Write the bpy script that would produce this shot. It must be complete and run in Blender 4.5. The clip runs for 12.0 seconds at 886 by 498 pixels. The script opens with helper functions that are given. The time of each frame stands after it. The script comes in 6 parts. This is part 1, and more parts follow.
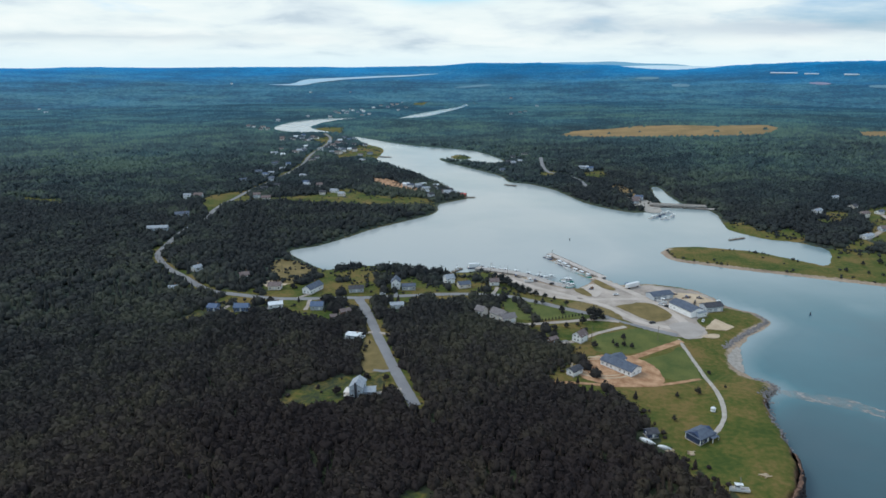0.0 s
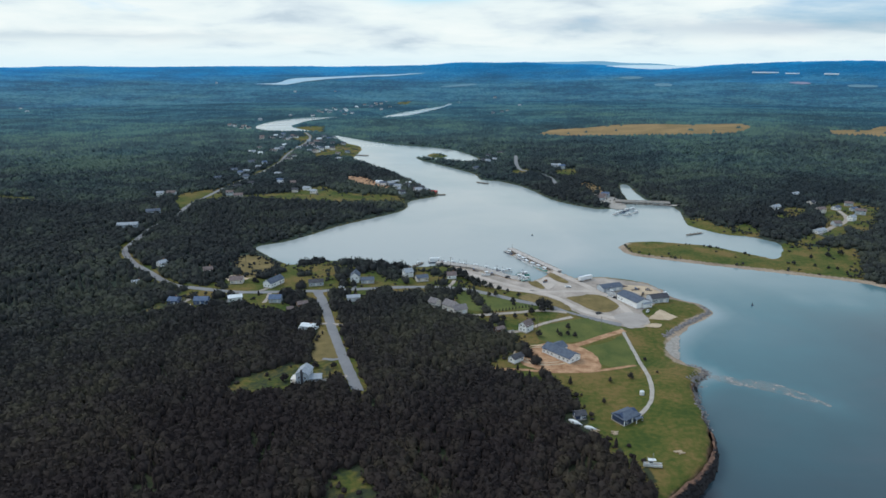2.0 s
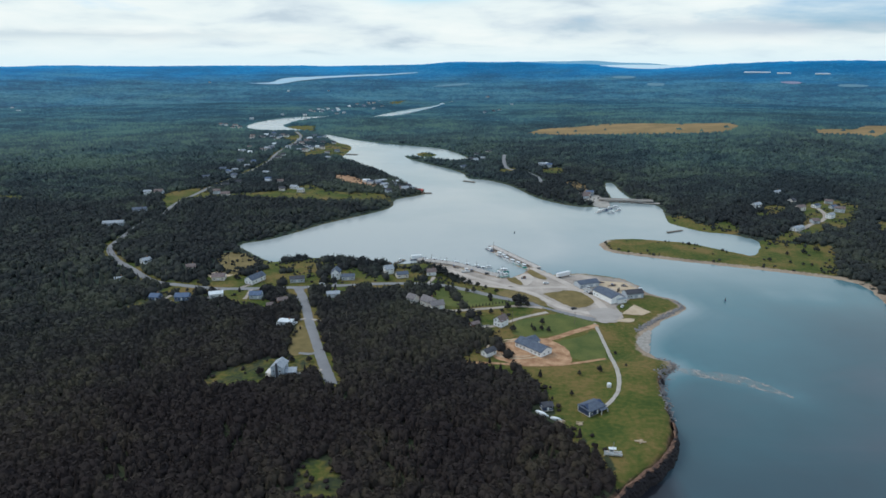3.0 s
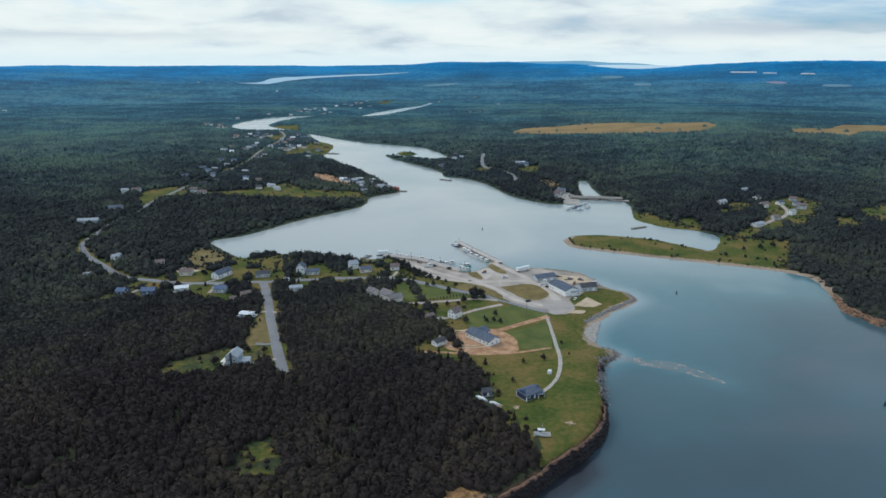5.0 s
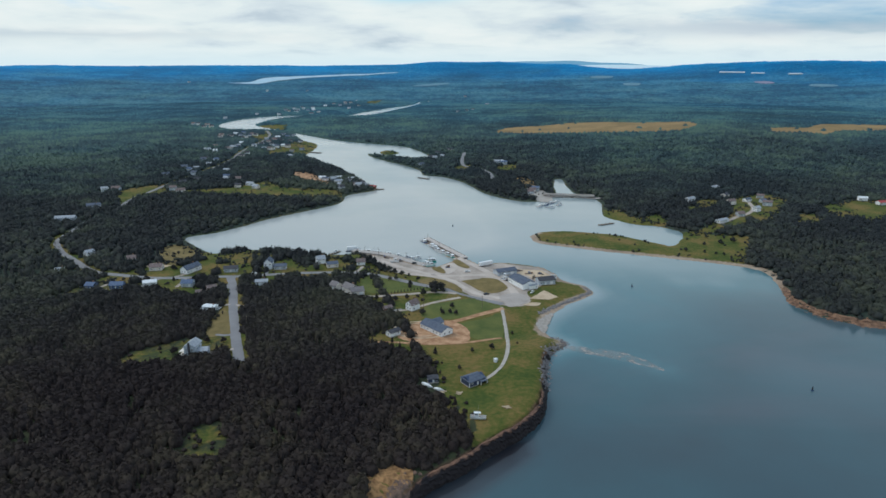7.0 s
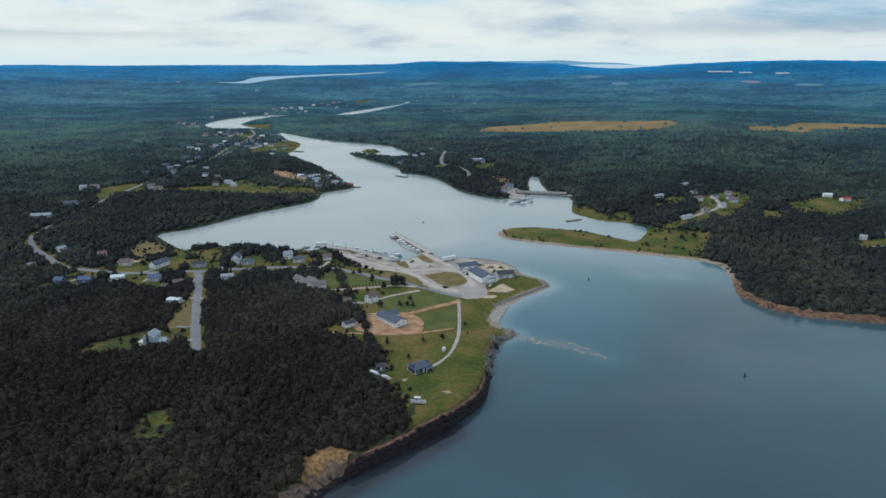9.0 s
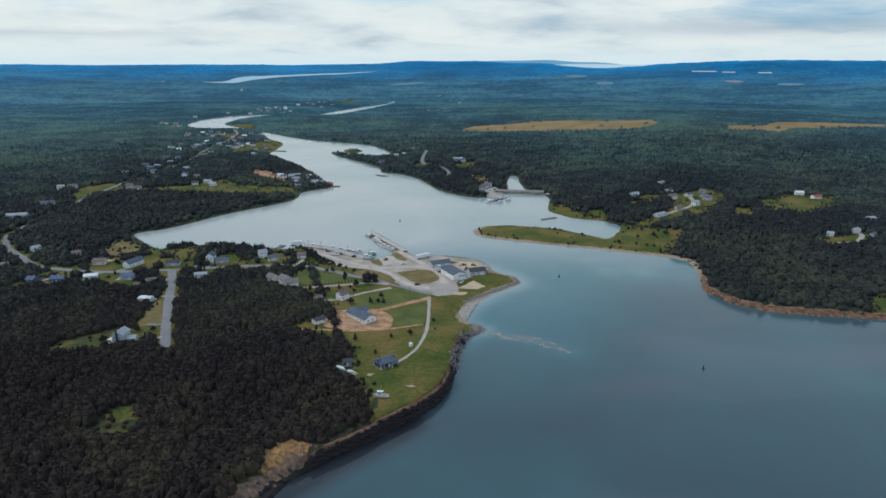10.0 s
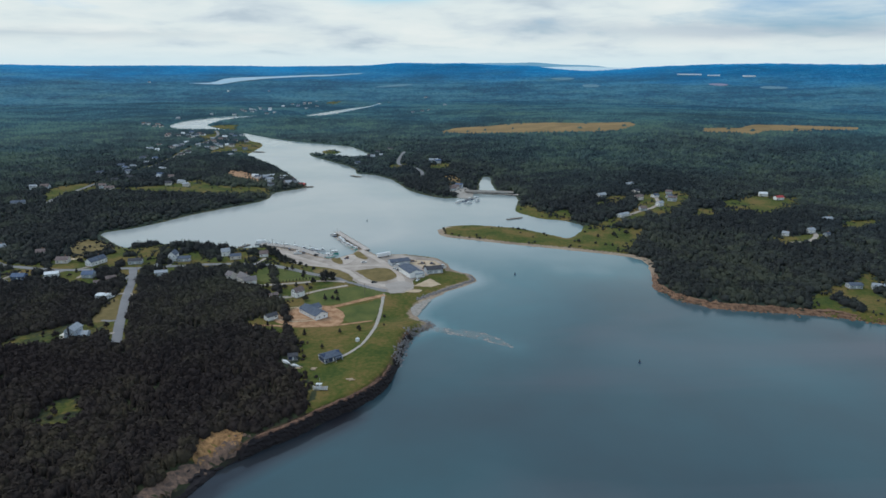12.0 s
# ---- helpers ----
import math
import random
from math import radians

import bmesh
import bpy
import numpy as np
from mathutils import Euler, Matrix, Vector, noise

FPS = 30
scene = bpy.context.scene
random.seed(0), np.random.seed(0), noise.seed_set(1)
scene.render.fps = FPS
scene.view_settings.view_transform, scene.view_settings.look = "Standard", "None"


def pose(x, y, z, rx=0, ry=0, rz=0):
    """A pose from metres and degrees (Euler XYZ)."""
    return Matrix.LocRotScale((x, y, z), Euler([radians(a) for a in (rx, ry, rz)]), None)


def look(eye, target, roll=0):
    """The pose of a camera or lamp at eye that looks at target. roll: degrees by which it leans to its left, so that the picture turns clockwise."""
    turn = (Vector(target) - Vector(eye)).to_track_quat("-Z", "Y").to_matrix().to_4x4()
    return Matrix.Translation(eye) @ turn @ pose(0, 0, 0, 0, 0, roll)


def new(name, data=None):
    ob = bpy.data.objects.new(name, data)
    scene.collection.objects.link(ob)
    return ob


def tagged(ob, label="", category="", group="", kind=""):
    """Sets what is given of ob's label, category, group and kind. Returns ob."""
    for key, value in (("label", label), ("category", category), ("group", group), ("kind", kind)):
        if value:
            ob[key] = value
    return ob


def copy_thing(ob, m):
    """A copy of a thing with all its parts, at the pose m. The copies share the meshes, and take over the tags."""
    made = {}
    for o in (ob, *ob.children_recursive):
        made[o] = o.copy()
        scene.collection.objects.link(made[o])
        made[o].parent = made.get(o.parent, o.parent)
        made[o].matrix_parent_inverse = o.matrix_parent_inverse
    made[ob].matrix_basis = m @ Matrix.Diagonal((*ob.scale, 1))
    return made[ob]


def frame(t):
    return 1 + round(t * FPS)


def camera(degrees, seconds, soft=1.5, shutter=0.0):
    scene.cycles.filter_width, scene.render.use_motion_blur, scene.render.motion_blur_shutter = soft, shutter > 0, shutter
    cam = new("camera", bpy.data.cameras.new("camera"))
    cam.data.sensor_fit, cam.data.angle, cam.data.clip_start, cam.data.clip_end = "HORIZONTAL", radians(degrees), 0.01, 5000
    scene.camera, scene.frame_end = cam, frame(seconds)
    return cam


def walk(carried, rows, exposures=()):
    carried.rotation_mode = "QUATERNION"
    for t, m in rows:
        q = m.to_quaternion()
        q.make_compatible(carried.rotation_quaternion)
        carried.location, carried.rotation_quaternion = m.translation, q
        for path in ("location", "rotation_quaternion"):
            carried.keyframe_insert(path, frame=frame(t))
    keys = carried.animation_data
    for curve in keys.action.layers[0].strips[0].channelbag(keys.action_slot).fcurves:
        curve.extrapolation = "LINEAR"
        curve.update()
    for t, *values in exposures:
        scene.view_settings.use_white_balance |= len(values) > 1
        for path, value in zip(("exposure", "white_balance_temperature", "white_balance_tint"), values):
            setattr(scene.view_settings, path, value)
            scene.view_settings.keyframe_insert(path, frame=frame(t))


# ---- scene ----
cam = camera(68.6, 12.0, soft=1.6)
METRES, EYE, TILT, LEAN, TURN = 178.5, 168.4, 0.65, 0.0, 0.0
ROWS = [
    (0.0, 0.0, 0.0, 0.0, -0.02, -16.5, 0.08),
    (0.5, 0.0356, -0.02, -0.0001, -0.26, -16.53, 0.03),
    (1.0, 0.071, -0.0404, 0.0003, -0.47, -16.55, 0.03),
    (1.5, 0.1061, -0.0613, 0.0006, -0.71, -16.56, 0.01),
    (2.0, 0.1414, -0.0822, 0.0008, -0.9, -16.55, 0.01),
    (2.5, 0.1768, -0.1031, 0.0006, -1.1, -16.58, -0.0),
    (3.0, 0.2121, -0.1243, 0.0009, -1.28, -16.59, -0.03),
    (5.0, 0.3532, -0.2103, 0.0027, -1.85, -16.59, -0.05),
    (5.5, 0.3894, -0.2318, 0.0033, -1.96, -16.6, -0.06),
    (6.0, 0.4244, -0.2531, 0.0034, -2.08, -16.59, -0.08),
    (6.5, 0.4599, -0.2749, 0.0037, -2.2, -16.59, -0.07),
    (7.0, 0.4954, -0.2967, 0.0044, -2.28, -16.6, -0.07),
    (9.0, 0.6404, -0.3823, 0.0052, -2.76, -16.63, -0.07),
    (9.5, 0.6775, -0.4031, 0.0062, -3.28, -16.68, -0.08),
    (10.0, 0.715, -0.4225, 0.0067, -3.75, -16.66, -0.11),
    (10.5, 0.753, -0.4409, 0.0075, -4.02, -16.63, -0.18),
    (11.0, 0.7914, -0.4586, 0.0078, -4.19, -16.57, -0.23),
    (11.5, 0.8302, -0.476, 0.0085, -4.33, -16.53, -0.29),
    (12.0, 0.8688, -0.4933, 0.0095, -4.43, -16.49, -0.35),
]
walk(cam, [(t, pose(0, 0, EYE, TILT, LEAN, TURN) @ pose(METRES * x, METRES * y, METRES * z, 90 + pitch, roll, yaw)) for t, x, y, z, yaw, pitch, roll in ROWS],
     exposures=[(0.0, 0.09, 6150, 8), (6.0, -0.02, 6150, 8), (12.0, -0.13, 6150, 8)])

# ---- light ----
SUN_ELEVATION, SUN_AZIMUTH = radians(50), radians(-70)   # azimuth clockwise from +y
world = bpy.data.worlds.new("world")
scene.world = world
world.use_nodes = True
wt = world.node_tree
wt.nodes.clear()


def add_node(tree, kind, **values):
    n = tree.nodes.new(kind)
    for key, value in values.items():
        if key in n.inputs:
            n.inputs[key].default_value = value
    return n


def maths(tree, op, a, b=None, clamp=False):
    n = tree.nodes.new("ShaderNodeMath")
    n.operation, n.use_clamp = op, clamp
    for i, v in enumerate((a, b)):
        if v is None:
            continue
        if isinstance(v, (int, float)):
            n.inputs[i].default_value = v
        else:
            tree.links.new(v, n.inputs[i])
    return n.outputs[0]


def ramp(tree, fac, stops):
    n = tree.nodes.new("ShaderNodeValToRGB")
    els = n.color_ramp.elements
    while len(els) < len(stops):
        els.new(0.5)
    for e, (p, c) in zip(els, stops):
        e.position, e.color = p, (c if len(c) == 4 else (*c, 1))
    tree.links.new(fac, n.inputs[0])
    return n.outputs[0]


def mix(tree, fac, a, b, blend="MIX"):
    n = tree.nodes.new("ShaderNodeMix")
    n.data_type, n.blend_type = "RGBA", blend
    for i, v in ((0, fac), (6, a), (7, b)):
        if isinstance(v, (int, float)):
            n.inputs[i].default_value = v
        elif isinstance(v, tuple):
            n.inputs[i].default_value = v if len(v) == 4 else (*v, 1)
        else:
            tree.links.new(v, n.inputs[i])
    return n.outputs[2]


sky = wt.nodes.new("ShaderNodeTexSky")
sky.sky_type, sky.sun_disc = "NISHITA", False
sky.sun_elevation, sky.sun_rotation = SUN_ELEVATION, SUN_AZIMUTH
coord = wt.nodes.new("ShaderNodeTexCoord")
axes = wt.nodes.new("ShaderNodeSeparateXYZ")
wt.links.new(coord.outputs["Generated"], axes.inputs[0])
lift = maths(wt, "ADD", maths(wt, "MAXIMUM", axes.outputs[2], 0.0), 0.17)
deck = wt.nodes.new("ShaderNodeCombineXYZ")
wt.links.new(maths(wt, "DIVIDE", axes.outputs[0], lift), deck.inputs[0])
wt.links.new(maths(wt, "DIVIDE", axes.outputs[1], lift), deck.inputs[1])
cover = add_node(wt, "ShaderNodeTexNoise", Scale=0.45, Detail=7.0, Roughness=0.55, Distortion=0.3)
shade = add_node(wt, "ShaderNodeTexNoise", Scale=1.7, Detail=9.0, Roughness=0.56, Distortion=0.25)
veil = add_node(wt, "ShaderNodeTexNoise", Scale=0.55, Detail=4.0, Roughness=0.5)
for n in (cover, shade, veil):
    wt.links.new(deck.outputs[0], n.inputs["Vector"])
puffs = maths(wt, "ADD", maths(wt, "MULTIPLY", shade.outputs[0], 0.6), maths(wt, "MULTIPLY", veil.outputs[0], 0.4))
cloud = ramp(wt, puffs, [(0.36, (0.56, 0.64, 0.69)), (0.43, (0.7, 0.77, 0.79)), (0.5, (0.8, 0.86, 0.84)), (0.6, (0.88, 0.91, 0.87))])
ahead = maths(wt, "MAXIMUM", axes.outputs[1], 0.2)
across, upward = maths(wt, "DIVIDE", axes.outputs[0], ahead), maths(wt, "DIVIDE", axes.outputs[2], ahead)


def hump(value, centre, width):
    """A soft bump round one value."""
    q = maths(wt, "DIVIDE", maths(wt, "SUBTRACT", value, centre), width)
    return maths(wt, "EXPONENT", maths(wt, "MULTIPLY", maths(wt, "MULTIPLY", q, q), -1.0))


# one long grey stratus bank low over the bay, and a blue gap higher up
wavy = maths(wt, "ADD", upward, maths(wt, "MULTIPLY", maths(wt, "SUBTRACT", shade.outputs[0], 0.5), 0.03))
stratus = maths(wt, "MULTIPLY", hump(wavy, 0.053, 0.012), maths(wt, "DIVIDE", maths(wt, "SUBTRACT", across, 0.08), 0.45, True))
cloud = mix(wt, maths(wt, "MULTIPLY", stratus, 0.85), cloud, (0.5, 0.58, 0.65))
low_bank = maths(wt, "MULTIPLY", hump(wavy, 0.04, 0.007), hump(across, -0.55, 0.3))
cloud = mix(wt, maths(wt, "MULTIPLY", low_bank, 0.6), cloud, (0.54, 0.62, 0.67))
clear_sky = mix(wt, 1.0, sky.outputs[0], (0.07, 0.1, 0.14), "MULTIPLY")
amount = ramp(wt, cover.outputs[0], [(0.3, (0, 0, 0)), (0.42, (1, 1, 1))])
above = ramp(wt, axes.outputs[2], [(0.0, (1, 1, 1)), (0.23, (1.05, 1.04, 1.02)), (0.34, (0.68, 0.76, 0.9)), (0.55, (0.6, 0.73, 0.93)), (1.0, (0.55, 0.7, 0.93))])
cloud = mix(wt, 1.0, cloud, above, "MULTIPLY")
heaven = mix(wt, amount, clear_sky, cloud)
gap = maths(wt, "MULTIPLY", hump(across, 0.0, 0.06), hump(wavy, 0.1, 0.012))
heaven = mix(wt, maths(wt, "MULTIPLY", gap, 1.7, True), heaven, (0.46, 0.74, 0.86))
band = ramp(wt, axes.outputs[2], [(0.0, (1, 1, 1)), (0.01, (0.6, 0.6, 0.6)), (0.03, (0, 0, 0))])
heaven = mix(wt, band, heaven, (0.74, 0.86, 0.88))
back = add_node(wt, "ShaderNodeBackground", Strength=1.0)
wt.links.new(heaven, back.inputs[0])
wout = wt.nodes.new("ShaderNodeOutputWorld")
wt.links.new(back.outputs[0], wout.inputs[0])

sun = new("sun", bpy.data.lights.new("sun", "SUN"))
sun.data.energy, sun.data.angle, sun.data.color = 1.45, radians(28), (1.0, 0.94, 0.84)
sun.matrix_world = look((0, 0, 0), (-math.sin(SUN_AZIMUTH) * math.cos(SUN_ELEVATION), -math.cos(SUN_AZIMUTH) * math.cos(SUN_ELEVATION), -math.sin(SUN_ELEVATION)))

# ---- materials ----


def material(name, dark, light, scale=1.0, fine=12.0, rough=0.8, metal=0.0, bump=0.3, spec=0.3):
    """Two colours mottled at two scales, with a fine relief."""
    m = bpy.data.materials.new(name)
    m.use_nodes = True
    t = m.node_tree
    b = t.nodes["Principled BSDF"]
    where = t.nodes.new("ShaderNodeNewGeometry").outputs["Position"]
    big = add_node(t, "ShaderNodeTexNoise", Scale=scale, Detail=4.0)
    small = add_node(t, "ShaderNodeTexNoise", Scale=scale * fine, Detail=3.0)
    for n in (big, small):
        t.links.new(where, n.inputs["Vector"])
    both = maths(t, "ADD", maths(t, "MULTIPLY", big.outputs[0], 0.65), maths(t, "MULTIPLY", small.outputs[0], 0.35))
    colour = ramp(t, both, [(0.36, dark), (0.64, light)])
    t.links.new(colour, b.inputs["Base Color"])
    b.inputs["Roughness"].default_value, b.inputs["Metallic"].default_value = rough, metal
    b.inputs["Specular IOR Level"].default_value = spec
    if bump:
        bn = add_node(t, "ShaderNodeBump", Strength=bump, Distance=0.1)
        t.links.new(small.outputs[0], bn.inputs["Height"])
        t.links.new(bn.outputs[0], b.inputs["Normal"])
    return m


def distance_share(tree, pos, centre, width):
    """0 to 1 across an uneven ring of distance, for painting haze and shade into colours."""
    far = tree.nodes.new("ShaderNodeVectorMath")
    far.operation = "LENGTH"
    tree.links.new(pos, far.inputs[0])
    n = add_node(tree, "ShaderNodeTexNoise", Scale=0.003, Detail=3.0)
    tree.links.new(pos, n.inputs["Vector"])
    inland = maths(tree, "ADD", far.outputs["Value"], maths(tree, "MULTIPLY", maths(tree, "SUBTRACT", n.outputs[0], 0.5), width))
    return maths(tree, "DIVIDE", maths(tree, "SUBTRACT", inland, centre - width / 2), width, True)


# near tones carry cloud shade, far tones carry blue haze, all as leaf colour
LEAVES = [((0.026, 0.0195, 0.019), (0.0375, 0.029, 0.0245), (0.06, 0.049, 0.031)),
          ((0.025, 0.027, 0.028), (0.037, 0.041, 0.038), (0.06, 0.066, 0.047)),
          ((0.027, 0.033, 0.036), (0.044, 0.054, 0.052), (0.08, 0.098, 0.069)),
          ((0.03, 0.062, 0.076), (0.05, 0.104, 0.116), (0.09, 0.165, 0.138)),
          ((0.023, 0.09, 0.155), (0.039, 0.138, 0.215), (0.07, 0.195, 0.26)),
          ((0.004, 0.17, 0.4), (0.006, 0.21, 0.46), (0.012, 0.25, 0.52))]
DISTANCE_STEPS = ((390, 260), (800, 420), (1380, 950), (2700, 2100), (4330, 950))


def foliage(name):
    """Leaf colours by tree, broken up leaf by leaf; distance haze is painted in, bluer farther out."""
    m = bpy.data.materials.new(name)
    m.use_nodes = True
    t = m.node_tree
    b = t.nodes["Principled BSDF"]
    tint = t.nodes.new("ShaderNodeAttribute")
    tint.attribute_name = "tint"
    geo = t.nodes.new("ShaderNodeNewGeometry")
    n = add_node(t, "ShaderNodeTexNoise", Scale=0.008, Detail=6.0, Roughness=0.6)
    t.links.new(geo.outputs["Position"], n.inputs["Vector"])
    f = maths(t, "ADD", maths(t, "ADD", maths(t, "MULTIPLY", tint.outputs["Fac"], 0.3), 0.2), maths(t, "MULTIPLY", geo.outputs["Random Per Island"], 0.09))
    f = maths(t, "ADD", f, maths(t, "SUBTRACT", maths(t, "MULTIPLY", n.outputs[0], 1.5), 0.67))
    groves = add_node(t, "ShaderNodeTexNoise", Scale=0.035, Detail=3.0, Roughness=0.55)
    t.links.new(geo.outputs["Position"], groves.inputs["Vector"])
    f = maths(t, "ADD", f, maths(t, "MULTIPLY", maths(t, "SUBTRACT", groves.outputs[0], 0.52), 1.3))
    # broad brighter and darker patches of cloud light, put into the leaf colour
    broad = add_node(t, "ShaderNodeTexNoise", Scale=0.0022, Detail=3.0)
    t.links.new(geo.outputs["Position"], broad.inputs["Vector"])
    f = maths(t, "ADD", f, maths(t, "MULTIPLY", maths(t, "SUBTRACT", broad.outputs[0], 0.48), 1.5))
    lanes = add_node(t, "ShaderNodeMapping", Scale=(0.0009, 0.0065, 0.0))
    t.links.new(geo.outputs["Position"], lanes.inputs["Vector"])
    strips = add_node(t, "ShaderNodeTexNoise", Scale=1.0, Detail=5.0, Roughness=0.6)
    t.links.new(lanes.outputs[0], strips.inputs["Vector"])
    f = maths(t, "ADD", f, maths(t, "MULTIPLY", maths(t, "MULTIPLY", maths(t, "SUBTRACT", strips.outputs[0], 0.5), 1.5), distance_share(t, geo.outputs["Position"], 1800, 1600)))
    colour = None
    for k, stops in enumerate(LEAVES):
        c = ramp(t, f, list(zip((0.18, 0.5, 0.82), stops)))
        colour = c if colour is None else mix(t, distance_share(t, geo.outputs["Position"], *DISTANCE_STEPS[k - 1]), colour, c)
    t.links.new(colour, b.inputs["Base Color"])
    b.inputs["Roughness"].default_value, b.inputs["Specular IOR Level"].default_value = 0.8, 0.1
    twigs = add_node(t, "ShaderNodeTexNoise", Scale=1.3, Detail=3.0, Roughness=0.65)
    t.links.new(geo.outputs["Position"], twigs.inputs["Vector"])
    bn = add_node(t, "ShaderNodeBump", Strength=0.5, Distance=0.5)
    t.links.new(twigs.outputs[0], bn.inputs["Height"])
    facing = t.nodes.new("ShaderNodeVectorMath")
    facing.operation, facing.inputs[1].default_value, facing.inputs[2].default_value = "MULTIPLY_ADD", (0.55, 0.55, 0.55), (0, 0, 0.45)
    t.links.new(geo.outputs["Normal"], facing.inputs[0])
    even = t.nodes.new("ShaderNodeVectorMath")
    even.operation = "NORMALIZE"
    t.links.new(facing.outputs[0], even.inputs[0])
    t.links.new(even.outputs[0], bn.inputs["Normal"])
    t.links.new(bn.outputs[0], b.inputs["Normal"])
    return m


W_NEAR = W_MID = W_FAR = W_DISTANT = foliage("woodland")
ASPHALT = material("asphalt", (0.2, 0.19, 0.195), (0.255, 0.245, 0.245), 0.12, 30, 0.9)
GRAVEL_MAT = material("gravel", (0.27, 0.225, 0.19), (0.5, 0.42, 0.36), 0.07, 15, 0.95)
WORN_GRAVEL = material("worn_gravel", (0.42, 0.355, 0.3), (0.56, 0.48, 0.42), 0.1, 20, 0.95)
PLAZA = material("patched_asphalt", (0.32, 0.28, 0.25), (0.43, 0.375, 0.335), 0.1, 20, 0.95)
SANDY = material("sandy_fill", (0.42, 0.31, 0.205), (0.58, 0.45, 0.315), 0.2, 12, 0.95)
RED_SOIL = material("red_soil", (0.25, 0.12, 0.058), (0.53, 0.32, 0.185), 0.22, 12, 0.95)
BROWN_GRASS = material("brown_grass", (0.13, 0.1, 0.036), (0.23, 0.165, 0.065), 0.15, 14, 0.95)
GREEN_LAWN = material("green_lawn", (0.064, 0.088, 0.02), (0.128, 0.132, 0.034), 0.09, 14, 0.95)
DRY_FIELD = material("dry_field", (0.19, 0.125, 0.05), (0.31, 0.2, 0.085), 0.02, 10, 0.95)
ROCK = material("rock", (0.11, 0.1, 0.1), (0.29, 0.265, 0.255), 0.8, 6, 0.9)
RED_ROCK = material("red_rock", (0.085, 0.05, 0.036), (0.29, 0.165, 0.1), 0.35, 6, 0.9, bump=0.8)
SCARP = material("scarp_rock", (0.06, 0.046, 0.042), (0.235, 0.145, 0.1), 0.45, 5, 0.9, bump=0.8)
ORANGE_ROCK = material("orange_rock", (0.12, 0.06, 0.026), (0.42, 0.235, 0.1), 0.45, 6, 0.9, bump=0.8)
CONCRETE = material("concrete", (0.33, 0.29, 0.26), (0.48, 0.43, 0.39), 0.3, 10, 0.9)
PEBBLE = material("pebble", (0.26, 0.23, 0.2), (0.4, 0.36, 0.32), 0.5, 14, 0.95)
# far field colours, dulled and blued by haze painted into them
HAZY_FIELD = material("hazy_field", (0.1, 0.21, 0.27), (0.14, 0.26, 0.32), 0.01, 8, 0.95)
HAZY_PINK_SOIL = material("hazy_pink_soil", (0.22, 0.22, 0.3), (0.27, 0.26, 0.35), 0.01, 8, 0.95)
PALE_GRAVEL = material("pale_gravel", (0.33, 0.29, 0.25), (0.45, 0.405, 0.355), 0.4, 14, 0.95)
TIMBER = material("timber", (0.1, 0.08, 0.06), (0.22, 0.18, 0.14), 1.0, 8, 0.9)
WHITE = material("white_siding", (0.78, 0.79, 0.8), (0.88, 0.88, 0.87), 0.5, 8, 0.6, bump=0.1)
CREAM = material("cream_siding", (0.66, 0.6, 0.54), (0.78, 0.72, 0.66), 0.5, 8, 0.7, bump=0.1)
GREY = material("grey_siding", (0.36, 0.4, 0.45), (0.5, 0.54, 0.58), 0.5, 8, 0.7, bump=0.1)
BLUE = material("blue_siding", (0.09, 0.13, 0.24), (0.13, 0.18, 0.3), 0.5, 8, 0.7, bump=0.1)
NAVY = material("navy_siding", (0.03, 0.045, 0.09), (0.05, 0.07, 0.13), 0.5, 8, 0.65, bump=0.1)
BROWN = material("brown_siding", (0.16, 0.09, 0.06), (0.25, 0.15, 0.1), 0.5, 8, 0.8, bump=0.1)
SLATE = material("slate_shingle", (0.07, 0.085, 0.12), (0.12, 0.14, 0.18), 0.6, 10, 0.85)
DARK_ROOF = material("dark_shingle", (0.045, 0.045, 0.055), (0.085, 0.085, 0.095), 0.6, 10, 0.85)
BROWN_ROOF = material("brown_shingle", (0.13, 0.095, 0.09), (0.22, 0.17, 0.16), 0.6, 10, 0.85)
TAUPE_ROOF = material("taupe_shingle", (0.15, 0.135, 0.135), (0.23, 0.205, 0.205), 0.6, 10, 0.85)
GREY_ROOF = material("grey_shingle", (0.26, 0.28, 0.31), (0.38, 0.4, 0.43), 0.6, 10, 0.85)
PALE_ROOF = material("pale_metal_roof", (0.6, 0.62, 0.64), (0.75, 0.76, 0.77), 0.6, 10, 0.5)
RED_ROOF = material("red_metal_roof", (0.35, 0.05, 0.05), (0.48, 0.08, 0.07), 0.6, 10, 0.6)
BLUE_ROOF = material("blue_shingle", (0.075, 0.11, 0.18), (0.12, 0.16, 0.25), 0.6, 10, 0.8)
TRIM = material("white_trim", (0.7, 0.7, 0.7), (0.8, 0.8, 0.8), 1.0, 8, 0.5, bump=0)
PANE = material("window_glass", (0.02, 0.025, 0.03), (0.04, 0.045, 0.055), 0.5, 8, 0.08, bump=0, spec=0.6)
BARK = material("bark", (0.06, 0.05, 0.04), (0.12, 0.1, 0.08), 2.0, 8, 0.95)
TYRE = material("tyre_rubber", (0.015, 0.015, 0.015), (0.03, 0.03, 0.03), 2.0, 8, 0.9)
HULL_WHITE = material("white_gelcoat", (0.66, 0.67, 0.68), (0.78, 0.78, 0.78), 0.8, 6, 0.35, bump=0)
HULL_GREEN = material("green_gelcoat", (0.02, 0.24, 0.2), (0.04, 0.32, 0.27), 0.8, 6, 0.35, bump=0)
HULL_BLUE = material("blue_gelcoat", (0.02, 0.05, 0.12), (0.04, 0.08, 0.18), 0.8, 6, 0.35, bump=0)
